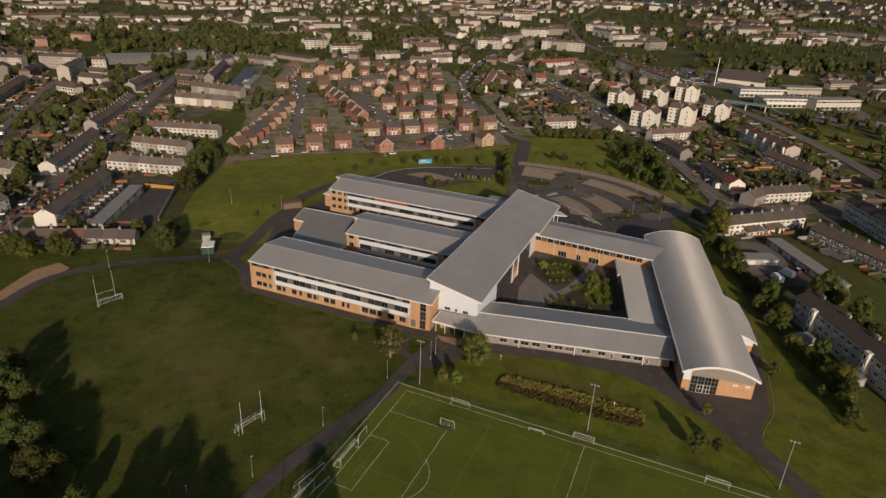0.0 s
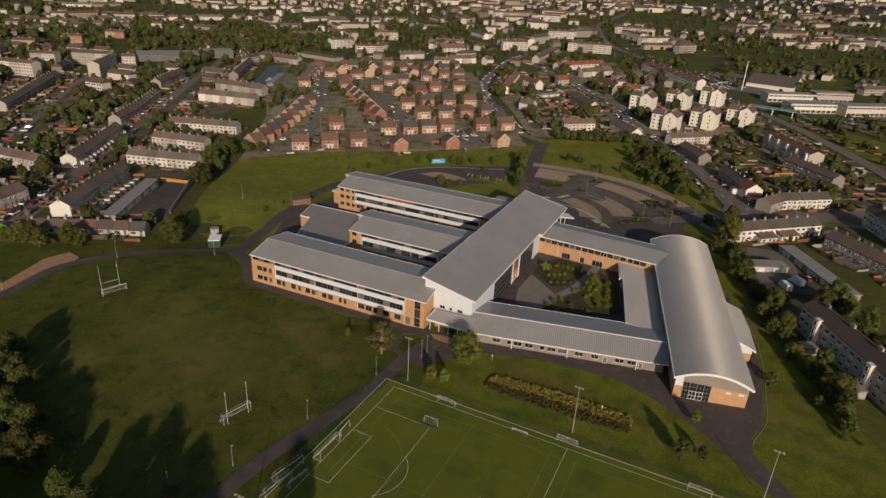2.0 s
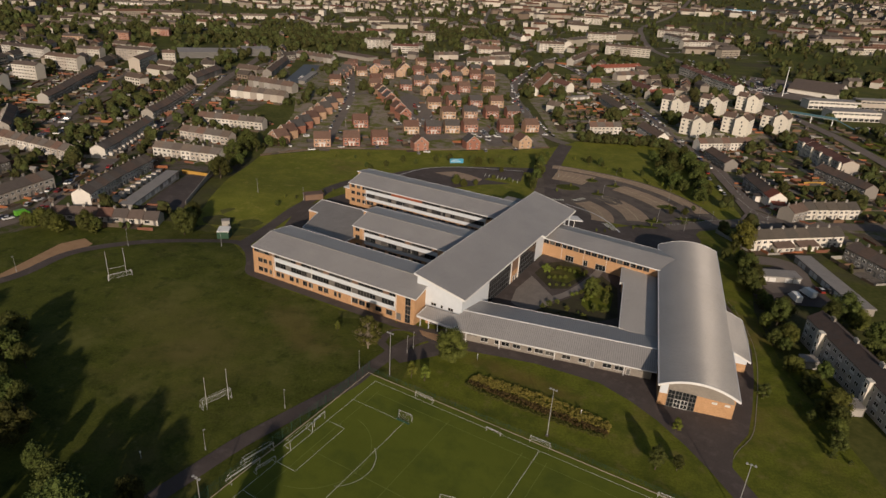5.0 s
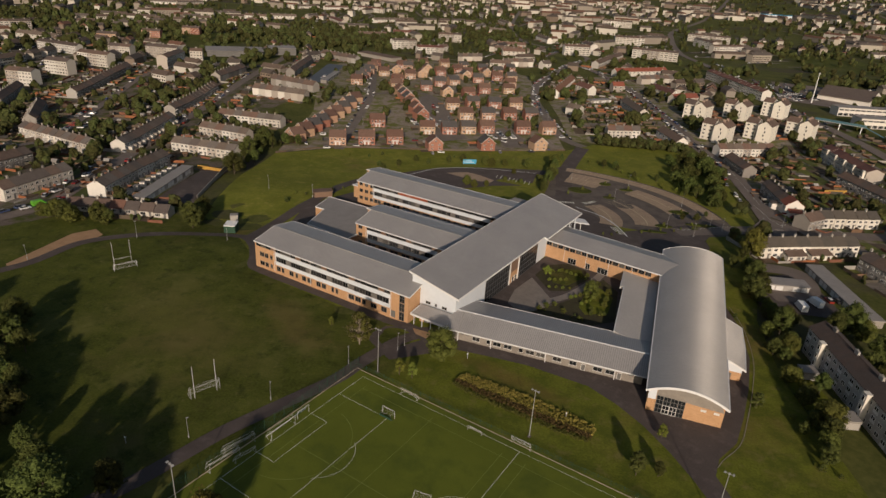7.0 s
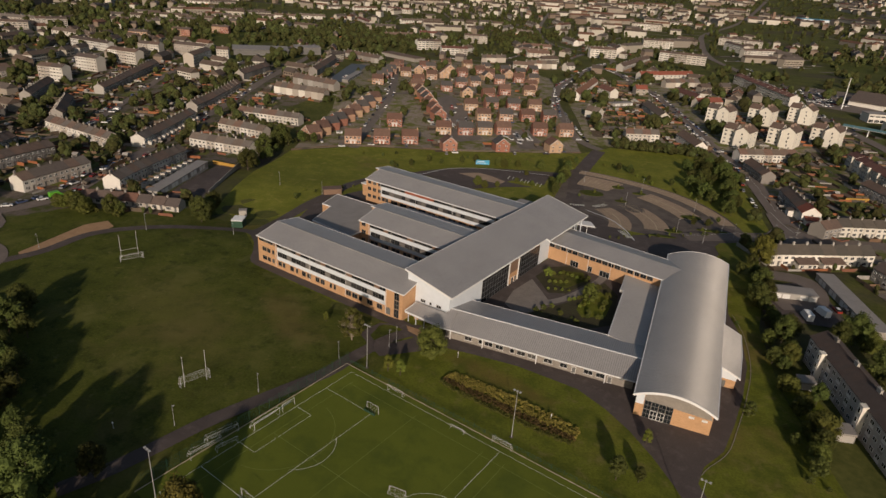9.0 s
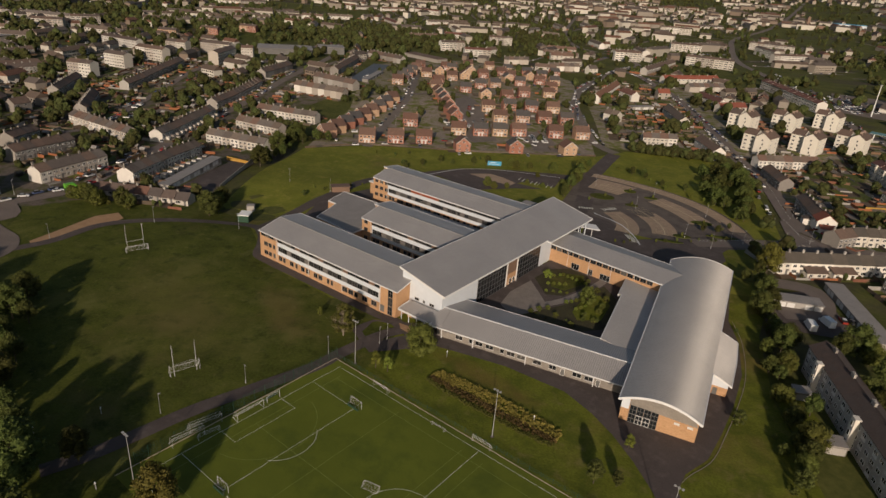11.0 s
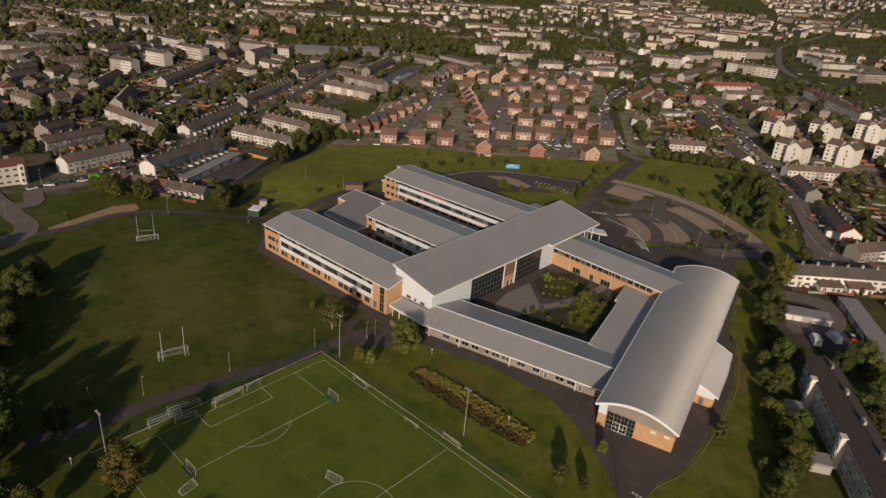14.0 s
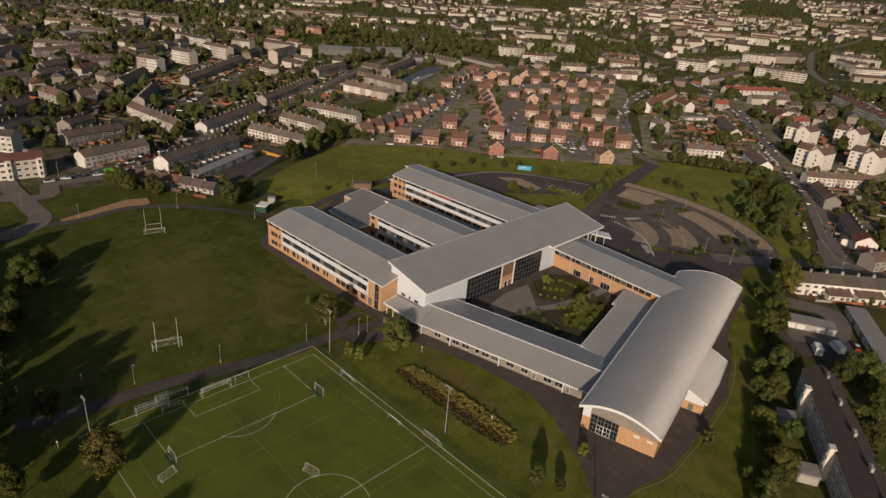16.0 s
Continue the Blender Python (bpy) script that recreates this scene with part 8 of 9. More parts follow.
# town trees, singly and in belts
far_trees = Heap()
NEAR_TAKEN = {}
for t_ in TAKEN:
    for dx in (-1, 0, 1):
        for dy in (-1, 0, 1):
            NEAR_TAKEN.setdefault((int(t_[0] // 60) + dx, int(t_[1] // 60) + dy), []).append(t_)
ico = bmesh.new()
bmesh.ops.create_icosphere(ico, subdivisions=2, radius=1.0)
ico.verts.ensure_lookup_table()
ICO_V, ICO_F = [v.co.copy() for v in ico.verts], [tuple(v.index for v in f.verts) for f in ico.faces]
ico.free()


def far_tree(x, y, h):
    """A crown of uneven lumps, finer where it stands nearer."""
    g, s = gz(x, y), rng.uniform(0, 50)
    k_ = (5 if h > 3 else 2) if y < 560 else (3 if y < 1000 else 2)
    for k in range(k_):
        f = 0.30 + 0.42 * k / max(1, k_ - 1)
        out = (0.26 if k_ > 2 else 0.16) * h * (1.15 - f)
        a = 2.4 * k + s
        ox, oy, r = math.cos(a) * out, math.sin(a) * out, h * rng.uniform(0.20, 0.28) * (1.0 if k_ > 3 else 1.35)
        far_trees.add([(x + ox + d.x * r * q, y + oy + d.y * r * q, g + h * f + d.z * r * 1.05 * q) for d in ICO_V for q in (1 + 0.45 * noise.noise(d * 2.2 + Vector((s, k, 0))) + 0.4 * noise.noise(d * 5 + Vector((0, s, k))),)], ICO_F)
        if y < 560 and h > 3:
            for _ in range(14):
                d = Vector((rng.gauss(0, 1), rng.gauss(0, 1), rng.gauss(0.3, 1))).normalized()
                p = Vector((x + ox, y + oy, g + h * f)) + d * r * rng.uniform(0.9, 1.25)
                u = Vector((rng.gauss(0, 1), rng.gauss(0, 1), rng.gauss(0, 1))).normalized() * rng.uniform(0.25, 0.5)
                w = u.cross(d + Vector((0.1, 0.2, 0.3))).normalized() * u.length
                far_trees.add([tuple(p + u * a_ + w * b_) for a_, b_ in ((-1, -0.6), (0.4, -1), (1, 0.6), (-0.4, 1))], [(0, 1, 2, 3)])


def clear_of_houses(x, y, more=2.0):
    return all((x - a) ** 2 + (y - b) ** 2 >= (q * 0.7 + more) ** 2 for a, b, q in NEAR_TAKEN.get((int(x // 60), int(y // 60)), ()))


count = 0
while count < 120:
    y = 240 + 310 * rng.random() ** 0.8
    x = rng.uniform(45 - 1.4 * y, 95 + 0.9 * y)
    if (-150 < x < 125 and y < 445) or (x > 100 and y < 260):
        continue
    if all((x - a) ** 2 + (y - b) ** 2 > (q * 0.7 + 2) ** 2 for a, b, q in TAKEN) and all((x - a) ** 2 + (y - b) ** 2 > 90 for a, b in STREETS):
        far_tree(x, y, rng.uniform(5, 10.5))
        count += 1

for k in range(44):
    f = (k + rng.random()) / 44
    far_tree(66 + 58 * f + rng.uniform(-1, 1), 457 - 9 * f + rng.gauss(0, 2.2), rng.uniform(4.5, 7.5))
for x, y, h in BUSHES:
    if clear_of_houses(x, y, h * 0.25):
        far_tree(x, y, h)
for _ in range(11500):
    y = 230 + 2300 * rng.random() ** 1.15
    x = rng.uniform(max(-1250, 45 - 1.5 * y), 100 + 0.92 * y)
    if (y < 452 and -165 < x < 150) or (x > 95 and y < 300) or (-190 < x < -100 and y < 245) or not clear_of_houses(x, y):
        continue
    if any((x - a) ** 2 + (y - b) ** 2 < 80 for a, b in STREETS):
        continue
    wood = noise.noise((x * 0.0031, y * 0.0031, 3.0)) > 0.17
    clump = noise.noise((x * 0.016, y * 0.016, 8.0)) > 0.0
    if (wood and y > 800 and x < 230) or rng.random() < ((0.72 if clump else 0.3) if -150 < x < 230 or (x > 0 and y < 620) else (0.66 if clump else 0.12) if x < 0 else (0.62 if clump else 0.10)):
        far_tree(x, y, rng.uniform(4.0, 9.0) * (1.3 if wood or x < -380 else 1.0))
for ax, ay, bx, by, w, n in ((-330, 860, -190, 1000, 45, 260), (-400, 900, -320, 1080, 40, 150), (-120, 1040, -50, 1180, 42, 160), (-160, 1180, -260, 1900, 60, 220), (-700, 700, -420, 1000, 80, 260), (330, 820, 620, 900, 25, 110), (300, 1180, 640, 1250, 50, 160),
                             (420, 1700, 1100, 1500, 120, 260), (300, 2200, 1500, 2300, 200, 320), (-300, 690, -250, 470, 6, 20), (-262, 420, -290, 560, 9, 26), (-250, 180, -330, 260, 14, 30), (-560, 560, -900, 640, 40, 130), (-480, 480, -560, 520, 16, 40), (-900, 900, -500, 1100, 60, 200)):
    for _ in range(n):
        f = rng.random()
        x, y = ax + (bx - ax) * f + rng.gauss(0, w), ay + (by - ay) * f + rng.gauss(0, w)
        if clear_of_houses(x, y, 0):
            far_tree(x, y, rng.uniform(6, 11))
far_trees.made("distant_trees", FAR_LEAF, "distant tree belts and woods between the houses", "trees")

# the planted bed between pitch and low wing
bed = thing("shrub_bed", pose(34.0, 138.4, 0, 0, 0, -22), "long bed of yellow-brown and dark green shrubs", "shrubs")
r_ = random.Random(3)
for name, mat, y0, y1, n, r0, r1 in (("golden_planting", STRAW, 0.3, 4.9, 560, 0.30, 0.55), ("dark_planting", RUSSET, -1.9, 0.4, 300, 0.28, 0.48), ("edging_planting", SHRUB, -3.6, -2.0, 240, 0.2, 0.38)):
    bm = bmesh.new()
    cs = []
    for i in range(n):
        x = -19.5 + 38 * (i + 0.5) / n
        taper = 1 - 0.4 * abs(x / 19.5) ** 5
        c = (x, r_.uniform(y0, y1) * taper, r_.uniform(0.1, 0.5))
        rr = r_.uniform(r0, r1)
        lump(bm, c, rr * 0.85, r_, i * 1.7, 1, 0.8)
        cs.append((c, rr))
    leaf_cards(bm, cs, 7500, 0.19, r_)
    part(name, bm, mat, bed)

# ---- things on and round the pitch ----


def goal_frame(w, h, d, r=0.06, mat=None, label="", uprights=0.0, net=True, back=-0.15, stay=None):
    """A goal, mouth along x, net behind in +y."""
    ob = thing("goal", ID, label, "goal")
    mat = mat or WHITEPAINT
    for x in (0, w):
        bm = bmesh.new()
        tube(bm, (x, 0, 0), (x, 0, h), r, r, 8)
        part("post", bm, mat, ob)
        bm = bmesh.new()
        tube(bm, (x, 0, h), (x, d, 0.05), r * 0.7, r * 0.7, 6)
        tube(bm, (x, 0, 0.05), (x, d, 0.05), r * 0.7, r * 0.7, 6)
        part("side_stay", bm, stay or mat, ob)
    bm = bmesh.new()
    tube(bm, (0, 0, h), (w, 0, h), r, r, 8)
    part("crossbar", bm, mat, ob)
    bm = bmesh.new()
    tube(bm, (0, d, 0.05), (w, d, 0.05), r * 0.7, r * 0.7, 6)
    part("ground_bar", bm, stay or mat, ob)
    if net:
        bm = bmesh.new()
        k = int(w / 0.35)
        for i in range(1, k):
            x = w * i / k
            tube(bm, (x, 0, h), (x, d, 0.05), 0.004, 0.004, 3)
        for j in range(1, 8):
            f = j / 8
            tube(bm, (0, d * f, h * (1 - f) + 0.05), (w, d * f, h * (1 - f) + 0.05), 0.006, 0.006, 3)
        tagged(part("net", bm, PALEFRAME, ob), kind="stuff")
    if uprights or w > 7:
        bm = bmesh.new()
        tube(bm, (0, d * 0.45, h * 0.97), (w, d * 0.45, h * 0.97), r * 0.6, r * 0.6, 6)
        for x in (0, w):
            tube(bm, (x, 0, h * 0.98), (x, d * 0.45, h * 0.97), r * 0.6, r * 0.6, 6)
            tube(bm, (x, d * 0.45, h * 0.97), (x, d, 0.05), r * 0.6, r * 0.6, 6)
        part("net_frame", bm, mat, ob)
    if stay:
        bm = bmesh.new()
        box(bm, 0.05, d - 0.03, 0.02, w - 0.05, d + 0.03, 0.55)
        part("back_board", bm, stay, ob)
    if uprights:
        for x in (w / 2 - 2.8, w / 2 + 2.8):
            bm = bmesh.new()
            tube(bm, (x, back, 0), (x, back, uprights), 0.045, 0.035, 8)
            part("upright", bm, mat, ob)
        bm = bmesh.new()
        tube(bm, (w / 2 - 2.8, back, 3.0), (w / 2 + 2.8, back, 3.0), 0.035, 0.035, 8)
        part("rugby_bar", bm, mat, ob)
    return ob


def put_pitch(kind, builder, x, y, a):
    put(kind, builder, PITCH @ pose(x, y, 0.1, 0, 0, a), group="pitch goals")


RUGBY = lambda: goal_frame(7.4, 2.9, 1.9, 0.03, None, "white combined football goal and rugby posts on grass", 9.2)
put("rugby", RUGBY, pose(-46.6, 120.6, 0, 0, 0, 53), group="rugby posts")
put("far rugby", lambda: goal_frame(7.3, 2.2, 1.5, 0.04, None, "white football goal standing before tall rugby posts", 9.4, back=3.2), pose(-107.9, 176.6, 0, 0, 0, 50), group="rugby posts")
put_pitch("big goal", lambda: goal_frame(7.32, 2.44, 2.0, 0.03, None, "full-size white football goal with net"), 1.0, -31.9, 90)
put_pitch("big goal", None, -1.6, -46.6, 84)
put_pitch("big goal", None, -3.0, -41.5, 80)
put_pitch("mid goal", lambda: goal_frame(4.9, 2.0, 1.2, 0.027, None, "white seven-a-side goal at the touchline"), 13.7, 0.1, 0)
put_pitch("mid goal", None, 45.1, 1.3, 0)
put_pitch("mid goal", None, 75.0, 0.3, 0)
put_pitch("mid goal", None, 0.4, -41.5, 80)
put_pitch("mini goal", lambda: goal_frame(3.7, 1.2, 1.1, 0.028, None, "small white training goal"), 34.7, -1.0, 0)
put_pitch("mini goal", None, 40.0, -24.4, 195)
put_pitch("mini goal", None, 19.8, -47.0, 285)
GREENGOAL = lambda: goal_frame(3.7, 2.1, 1.2, 0.035, WHITEPAINT, "white hockey goal with a green back board", stay=GREENPAINT)
put_pitch("green goal", GREENGOAL, 18.3, -8.6, 180)
put_pitch("green goal", None, 18.2, -45.8, 180)
put_pitch("green goal", None, 0.2, -23.0, 90)


def floodlight():
    ob = thing("floodlight_mast", ID, "tall slender galvanised floodlight mast", "floodlight")
    bm = bmesh.new()
    tube(bm, (0, 0, 0), (0, 0, 13.4), 0.11, 0.06, 8)
    part("pole", bm, STEEL, ob)
    bm = bmesh.new()
    box(bm, -0.9, -0.04, 13.3, 0.9, 0.04, 13.39)
    part("cross_arm", bm, STEEL, ob)
    for x in (-0.8, 0.0, 0.8):
        bm = bmesh.new()
        prism(bm, [(x - 0.2, -0.36), (x + 0.2, -0.36), (x + 0.2, 0.05), (x - 0.2, 0.05)], 13.4, lambda a, b: 13.62 + 0.25 * b)
        part("lamp_head", bm, STEEL, ob)
    bm = bmesh.new()
    box(bm, -0.35, -0.35, 0, 0.35, 0.35, 0.25)
    part("base", bm, PAVING, ob)
    return ob


for x, y in ((-5.5, 143.7), (36.4, 127.8), (75.2, 110.7), (-29.6, 87.2)):
    put("floodlight", floodlight, pose(x, y, 0, 0, 0, -23), group="floodlight masts")


def lamp_post(h=5.6):
    ob = thing("street_lamp", ID, "pale slim street lamp post", "street lamp")
    bm = bmesh.new()
    tube(bm, (0, 0, 0), (0, 0, 1.1), 0.10, 0.10, 8)
    tube(bm, (0, 0, 1.1), (0, 0, h), 0.045, 0.035, 8)
    part("pole", bm, STEEL, ob)
    bm = bmesh.new()
    box(bm, -0.1, -0.5, h, 0.1, 0.08, h + 0.1)
    part("lamp_head", bm, STEEL, ob)
    return ob


for x, y in ((-14.3, 145.4), (-27.8, 125.2), (-39.7, 107.9), (-2.9, 155.4), (-1.6, 158.2), (-87, 215), (-100, 281), (-75, 275), (-131, 309), (48, 362), (91, 291), (101, 281), (116, 294), (80, 360), (70, 330), (104, 330), (-119, 205), (-141, 176), (-168, 172),
             (-189, 205), (-171, 232), (-176, 285), (-200, 345), (134, 300), (147, 310), (148, 350), (30, 500), (132, 440), (118, 545), (104, 640), (-108, 405), (-101, 440), (-50, 440), (166, 286), (112, 300)):
    put("street lamp", lamp_post, pose(x, y, gz(x, y), 0, 0, rng.uniform(0, 360)) @ Matrix.Scale(1.2 if y > 200 else 1.0, 4), group="street lamps")


def marker_post():
    ob = thing("bollard", ID, "short pale bollard light in the grass", "bollard")
    bm = bmesh.new()
    tube(bm, (0, 0, 0), (0, 0, 1.5), 0.09, 0.09, 8)
    part("post", bm, STEEL, ob)
    bm = bmesh.new()
    tube(bm, (0, 0, 1.5), (0, 0, 1.9), 0.16, 0.12, 8)
    part("lamp_head", bm, WHITEPAINT, ob)
    return ob


for x, y in ((17.2, 156.6), (-60.5, 92.5), (-52, 103), (45, 137), (-36, 84)):
    put("bollard", marker_post, pose(x, y, 0), group="bollards")

# weldmesh fence round the pitch
FENCE = thing("pitch_fence", PITCH, "tall green weldmesh fence along the pitch", "fence")


def mesh_panel(w=3.0, h=3.0):
    bm = bmesh.new()
    for i in range(16):
        x = w * i / 16
        box(bm, x, -0.006, 0.1, x + 0.012, 0.006, h)
    for j in range(6):
        z = 0.15 + (h - 0.2) * j / 5
        box(bm, 0, 0.007, z, w, 0.02, z + 0.014)
    return mesh_of("mesh_panel", bm, GREENPAINT)


bm = bmesh.new()
box(bm, -0.04, -0.04, 0, 0.04, 0.04, 3.15)
POST_MESH, PANEL_MESH, LOW_MESH = mesh_of("post", bm, GREENPAINT), mesh_panel(), mesh_panel(3.0, 1.3)
for i in range(20):
    part("post", POST_MESH, None, FENCE, m=pose(-3.0, 2.7 - 3 * i, 0))
    tagged(part("mesh_panel", PANEL_MESH, None, FENCE, m=pose(-3.0, 2.7 - 3 * i, 0, 0, 0, -90)), kind="stuff")
for i in range(33):
    part("post", POST_MESH, None, FENCE, m=pose(-3.0 + 3 * i, 2.7, 0) @ Matrix.Diagonal((1, 1, 0.45, 1)))
    tagged(part("mesh_panel", LOW_MESH, None, FENCE, m=pose(-3.0 + 3 * i, 2.7, 0)), kind="stuff")

# ---- vehicles ----


def car(length=4.3, width=1.75, height=1.45, paint=None, label="parked car", van=False, kind="car", wheels=True):
    ob = thing(kind, ID, label, "van" if van else "car")
    L, W, H = length, width, height
    bm = bmesh.new()
    if van:
        side = [(0, 0.3), (L, 0.3), (L, 0.95), (L - 0.75, 1.25), (L - 1.5, H - 0.05), (L - 1.9, H), (0.08, H), (0, H - 0.2)]
    else:
        side = [(0, 0.3), (L, 0.3), (L, 0.72), (L - 0.25, 0.82), (L - 1.15, 0.92), (0.12, 0.95), (0, 0.75)]
    lo = [bm.verts.new((x, -W / 2, z)) for x, z in side]
    hi = [bm.verts.new((x, W / 2, z)) for x, z in side]
    k = len(side)
    for i in range(k):
        bm.faces.new((lo[i], lo[(i + 1) % k], hi[(i + 1) % k], hi[i]))
    bm.faces.new(list(reversed(lo)))
    bm.faces.new(hi)
    bmesh.ops.recalc_face_normals(bm, faces=bm.faces[:])
    bmesh.ops.bevel(bm, geom=bm.edges[:], offset=0.06, segments=1, affect='EDGES')
    part("body", bm, paint or PAINT, ob)
    bm = bmesh.new()
    if van:
        v0, v1 = [(L - 1.42, H - 0.12), (L - 0.72, 1.22)], None
        q = [bm.verts.new((x, y, z)) for x, z in v0 for y in (-W / 2 + 0.1, W / 2 - 0.1)]
        q2 = [bm.verts.new((v.co.x + 0.05, v.co.y, v.co.z + 0.05)) for v in q]
        bm.faces.new((q2[0], q2[2], q2[3], q2[1]))
        for a, b in ((0, 2), (2, 3), (3, 1), (1, 0)):
            bm.faces.new((q[a], q[b], q2[b], q2[a]))
        part("windscreen", bm, GLASS, ob)
    else:
        a = [(0.35, 0.93), (L - 1.2, 0.90), (L - 1.95, H - 0.04), (0.95, H - 0.04)]
        for y0, y1 in ((-W / 2 + 0.06, W / 2 - 0.06),):
            lo = [bm.verts.new((x, y0 + (0.14 if z > 1.2 else 0), z)) for x, z in a]
            hi = [bm.verts.new((x, y1 - (0.14 if z > 1.2 else 0), z)) for x, z in a]
            for i in range(4):
                bm.faces.new((lo[i], lo[(i + 1) % 4], hi[(i + 1) % 4], hi[i]))
            bm.faces.new(list(reversed(lo)))
            bm.faces.new(hi)
        bmesh.ops.recalc_face_normals(bm, faces=bm.faces[:])
        part("cabin_glazing", bm, GLASS, ob)
        bm = bmesh.new()
        box(bm, 0.95, -W / 2 + 0.2, H - 0.04, L - 1.95, W / 2 - 0.2, H + 0.02)
        part("roof", bm, paint or PAINT, ob)
    bm = bmesh.new()
    tube(bm, (0, -0.11, 0), (0, 0.11, 0), 0.31, 0.31, 10)
    wheel = mesh_of("wheel", bm, TYRE)
    for x in (0.8, L - 0.85) if wheels else ():
        for y in (-W / 2 + 0.1, W / 2 - 0.1):
            part("wheel", wheel, None, ob, m=pose(x, y, 0.31))
    return ob


def park(x, y, a):
    if y > 300:
        put("far car", lambda: car(label="small car parked in a street of the town", wheels=False), at(x, y, a, 0.2), group="parked cars")
        return
    put("car", lambda: car(label="ordinary small car parked by the kerb"), at(x, y, a, 0.35), group="parked cars")


for x0, y0, x1, y1, n, side in ((-179, 250, -190, 290, 4, 4.2), (-199, 310, -226, 425, 8, 4.2), (-230, 450, -256, 590, 7, 4.2), (-106, 426, -120, 520, 8, 4.6), (-122, 530, -145, 618, 5, 4.2), (-46, 425, -48, 480, 4, 4.4), (46, 455, 30, 505, 7, -4.4), (27, 519, 15, 630, 13, 4.4),
                                (136.5, 333, 136.5, 362, 3, 0), (145, 420, 131, 505, 12, 5.6), (131, 505, 110, 655, 19, 5.6), (131, 510, 112, 650, 17, -5.6), (-20, 455, 8, 425, 3, 4), (238, 800, 246, 690, 7, 4.5), (-300, 430, -330, 520, 5, 4)):
    a = math.degrees(math.atan2(y1 - y0, x1 - x0))
    for i in range(n):
        f = (i + rng.uniform(0.1, 0.8)) / n
        park(x0 + (x1 - x0) * f - math.sin(radians(a)) * side * 0.6, y0 + (y1 - y0) * f + math.cos(radians(a)) * side * 0.6, a + rng.choice((0, 180)) + rng.uniform(-3, 3))
for x, y, a in ((154, 333, 10), (-185, 203, 40), (-178, 214, 60), (-181, 236, 84), (-152, 238, -10), (-58, 412, 20), (30, 424, 20), (-100, 418, 40)):
    park(x, y, a)
put("van", lambda: car(5.4, 2.0, 2.4, VANGREEN, "bright green delivery van parked on the street", True, "van"), at(-176.5, 219, 66, 0.35))
tagged(put("red car", lambda: car(paint=RED, label="red hatchback parked by the kerb"), at(-173.2, 228, 78, 0.35)), group="parked cars")
copy_thing(MADE["red car"], at(156, 327, 20, 0.3))
copy_thing(MADE["red car"], at(-188, 296, 100, 0.35))
CAMPER = lambda: car(6.0, 2.2, 2.7, WHITEPAINT, "white camper van parked by the garages", True, "camper_van")
put("camper", CAMPER, at(126, 215, 95, 0.3), group="camper vans")
put("camper", CAMPER, at(133, 220, 110, 0.3), group="camper vans")

# ---- sundry ----
shed_roofed("storage_container", 4.6, 5.6, 2.9, GREENPAINT, WHITEPAINT, "green site container with a white roof", "container", 0, at(-93.0, 223.5, 14, 0.0), 0.02)
shed_roofed("storage_container", 3.2, 2.6, 2.4, GREYRENDER, FLATROOF, "small white kiosk beyond the service road", "container", 0, at(-98.5, 239, 24, 0.1), 0.1)
shed_roofed("bin_store", 8.5, 4.0, 2.6, BROWNPANEL, DARKTILE, "small brown brick store behind the school", "shed", 0, at(-74, 275, 32, 0.1), 0.4)
ob = thing("banner_sign", at(-16.6, 369.2, 19), "large blue banner sign on two posts", "sign")
for x in (0.3, 7.9):
    bm = bmesh.new()
    tube(bm, (x, 0, -0.3), (x, 0, 3.2), 0.08, 0.08, 6)
    part("post", bm, STEEL, ob)
bm = bmesh.new()
box(bm, 0, -0.12, 0.6, 8.2, -0.02, 3.3)
board = part("board", bm, BLUE, ob)
bm = bmesh.new()
box(bm, 0.6, -0.14, 2.3, 5.2, -0.124, 2.6)
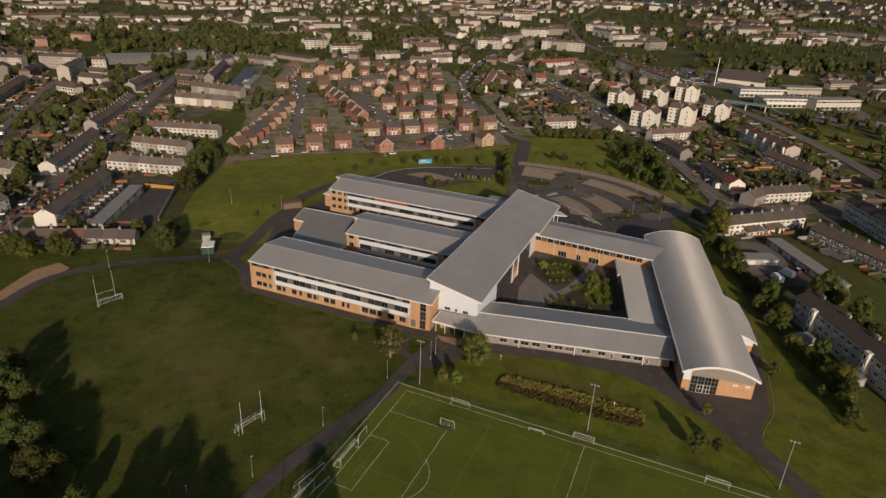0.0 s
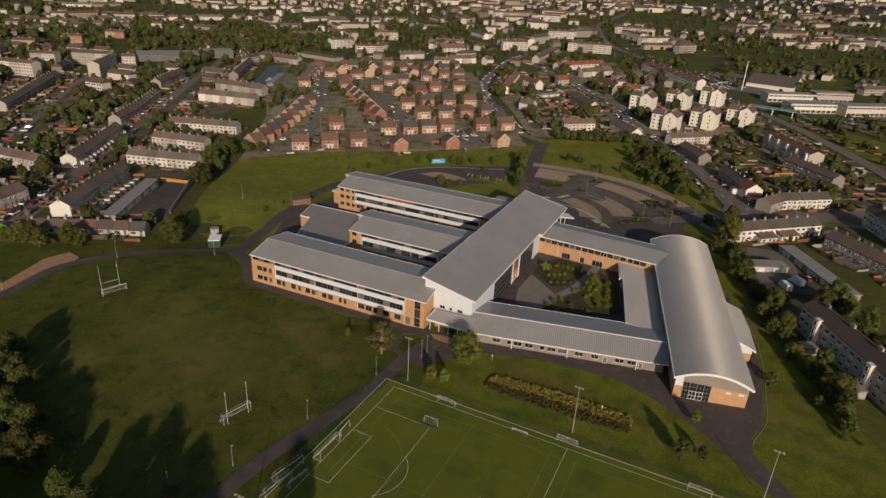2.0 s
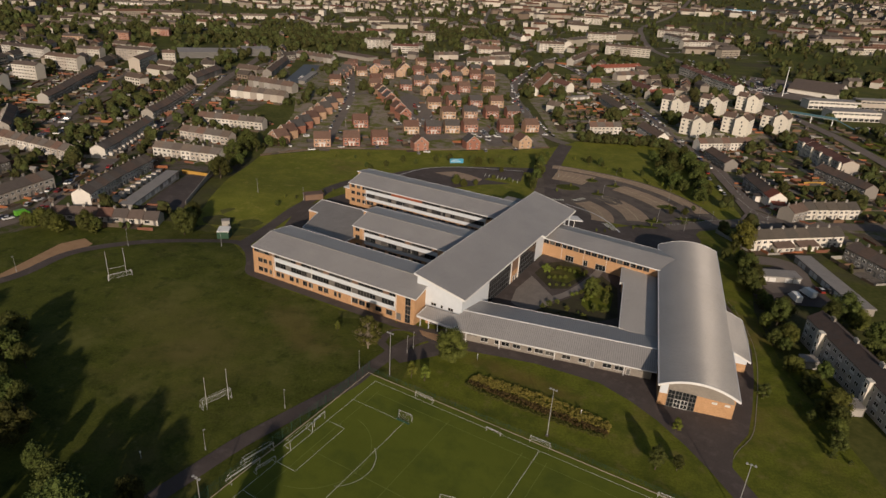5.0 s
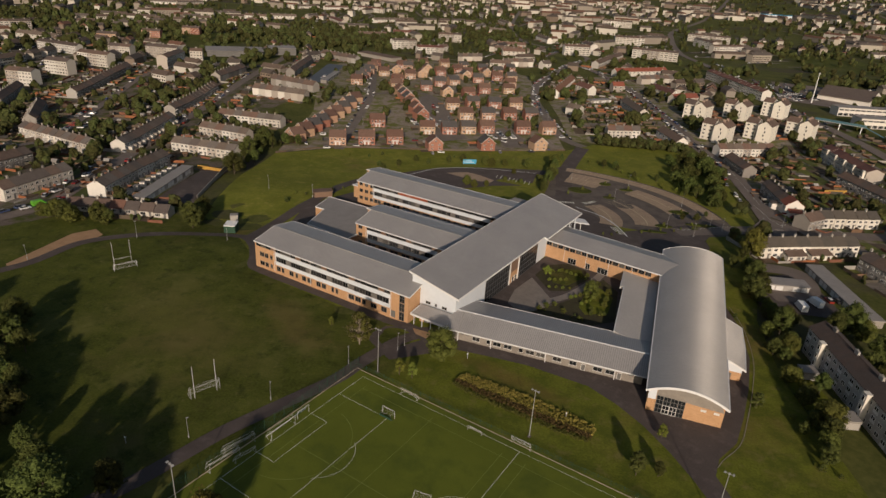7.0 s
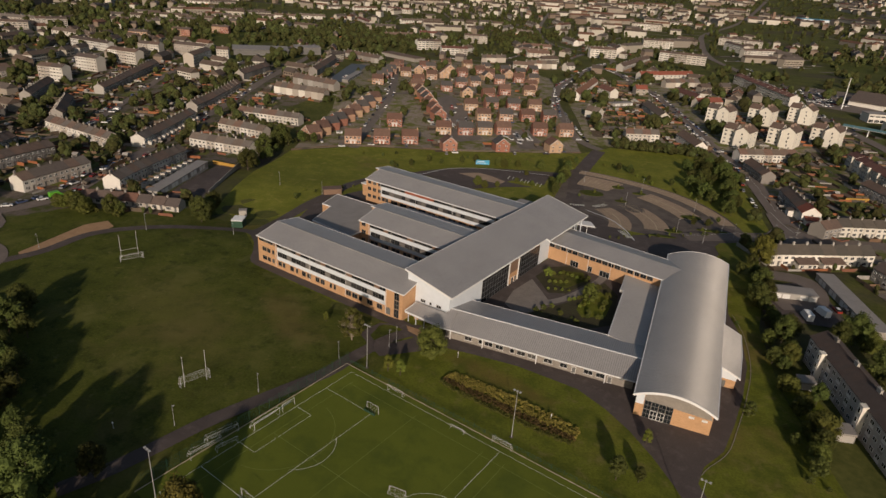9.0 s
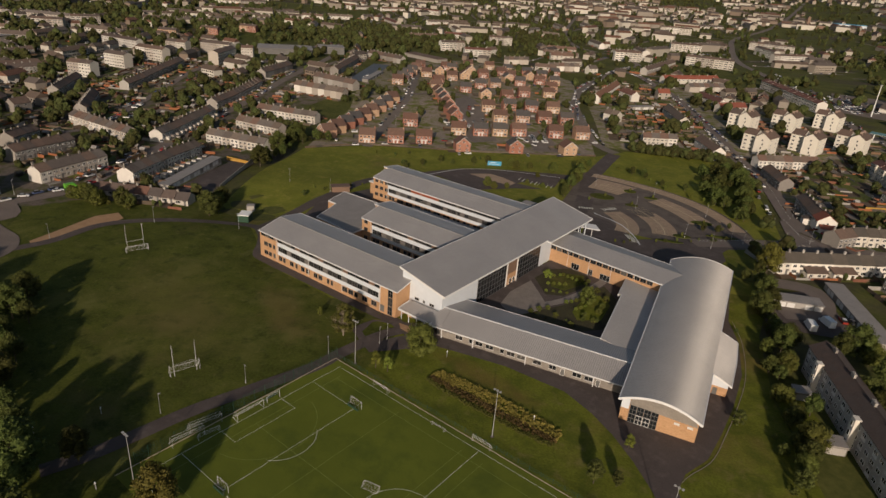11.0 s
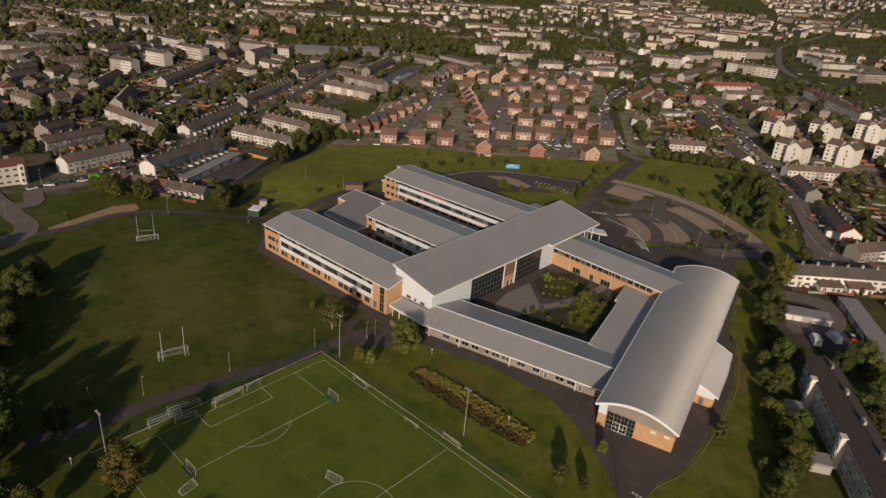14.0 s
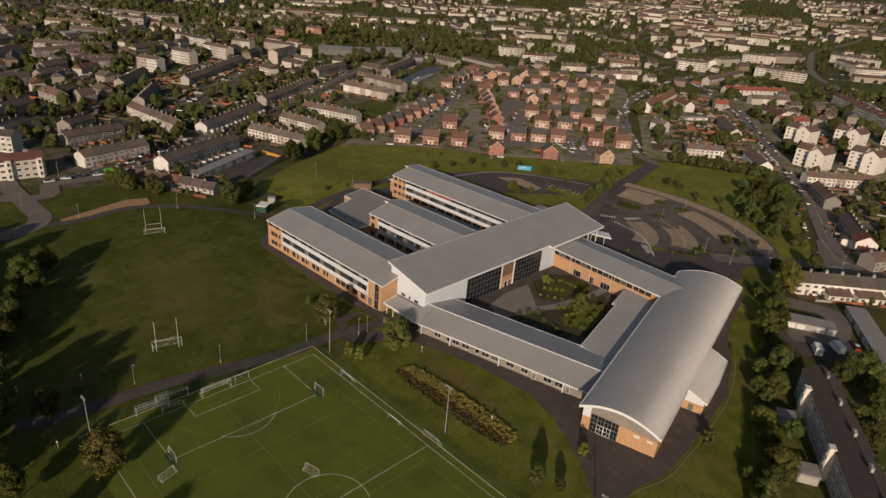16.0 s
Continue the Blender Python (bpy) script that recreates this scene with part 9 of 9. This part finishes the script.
part("text_bar", bm, WHITEPAINT, board)
bm = bmesh.new()
box(bm, 0.6, -0.14, 1.4, 6.8, -0.124, 1.6)
part("text_bar", bm, WHITEPAINT, board)
# boundary fence behind the north lawn
ob = thing("boundary_fence", Matrix.Identity(4), "low weathered board fence between lawn and brick houses", "fence")
line_ = curve_through([Vector(p) for p in ((-128, 351), (-96, 378), (-27, 399), (44, 429))], 8)
for i in range(len(line_) - 1):
    a, b = line_[i], line_[i + 1]
    bm = bmesh.new()
    d = (b - a).length
    box(bm, 0, -0.04, -0.4, d, 0.04, 1.0)
    part("panel", bm, WEATHERED, ob, m=pose(a.x, a.y, gz(a.x, a.y), 0, 0, math.degrees(math.atan2(b.y - a.y, b.x - a.x))))
# wall of the garage yard, and yellow boards behind it
for x, y, a, L, h, mat, label in ((-123, 255, 103, 52, 1.9, GREYRENDER, "grey yard wall beside the wood"), (-150, 302, -8, 16, 1.8, YELLOWBOARD, "bright yellow board fence behind the terrace"), (191, 382.5, 17, 14, 1.7, YELLOWBOARD, "bright yellow boards across a back garden"), (-186, 268, 96, 14, 1.5, FENCEWOOD, "brown board fence on a corner")):
    bm = bmesh.new()
    box(bm, 0, -0.1, -0.5, L, 0.1, h)
    box(bm, -0.05, -0.16, h, L + 0.05, 0.16, h + 0.1)
    tagged(part("garden_wall", bm, mat, m=at(x, y, a)), label, "wall")

# back-yard outshots behind the terrace by the garages
for i in range(10):
    q = pose(-157, 239, 0, 0, 0, 99) @ Vector((6.0 * i + 1.2, -5.6, 0))
    ob = thing("outshot", pose(q.x, q.y, gz(q.x, q.y), 0, 0, 99), "small white back-yard store behind a terraced house", "outbuilding", "back-yard stores")
    bm = bmesh.new()
    box(bm, 0, -2.4, -0.6, 2.2, 0, 2.1)
    part("wall", bm, RENDER, ob)
    bm = bmesh.new()
    prism(bm, [(-0.1, -2.5), (2.3, -2.5), (2.3, 0.1), (-0.1, 0.1)], 2.1, lambda px, py: 2.25 - 0.08 * py)
    part("roof", bm, FLATROOF, ob)
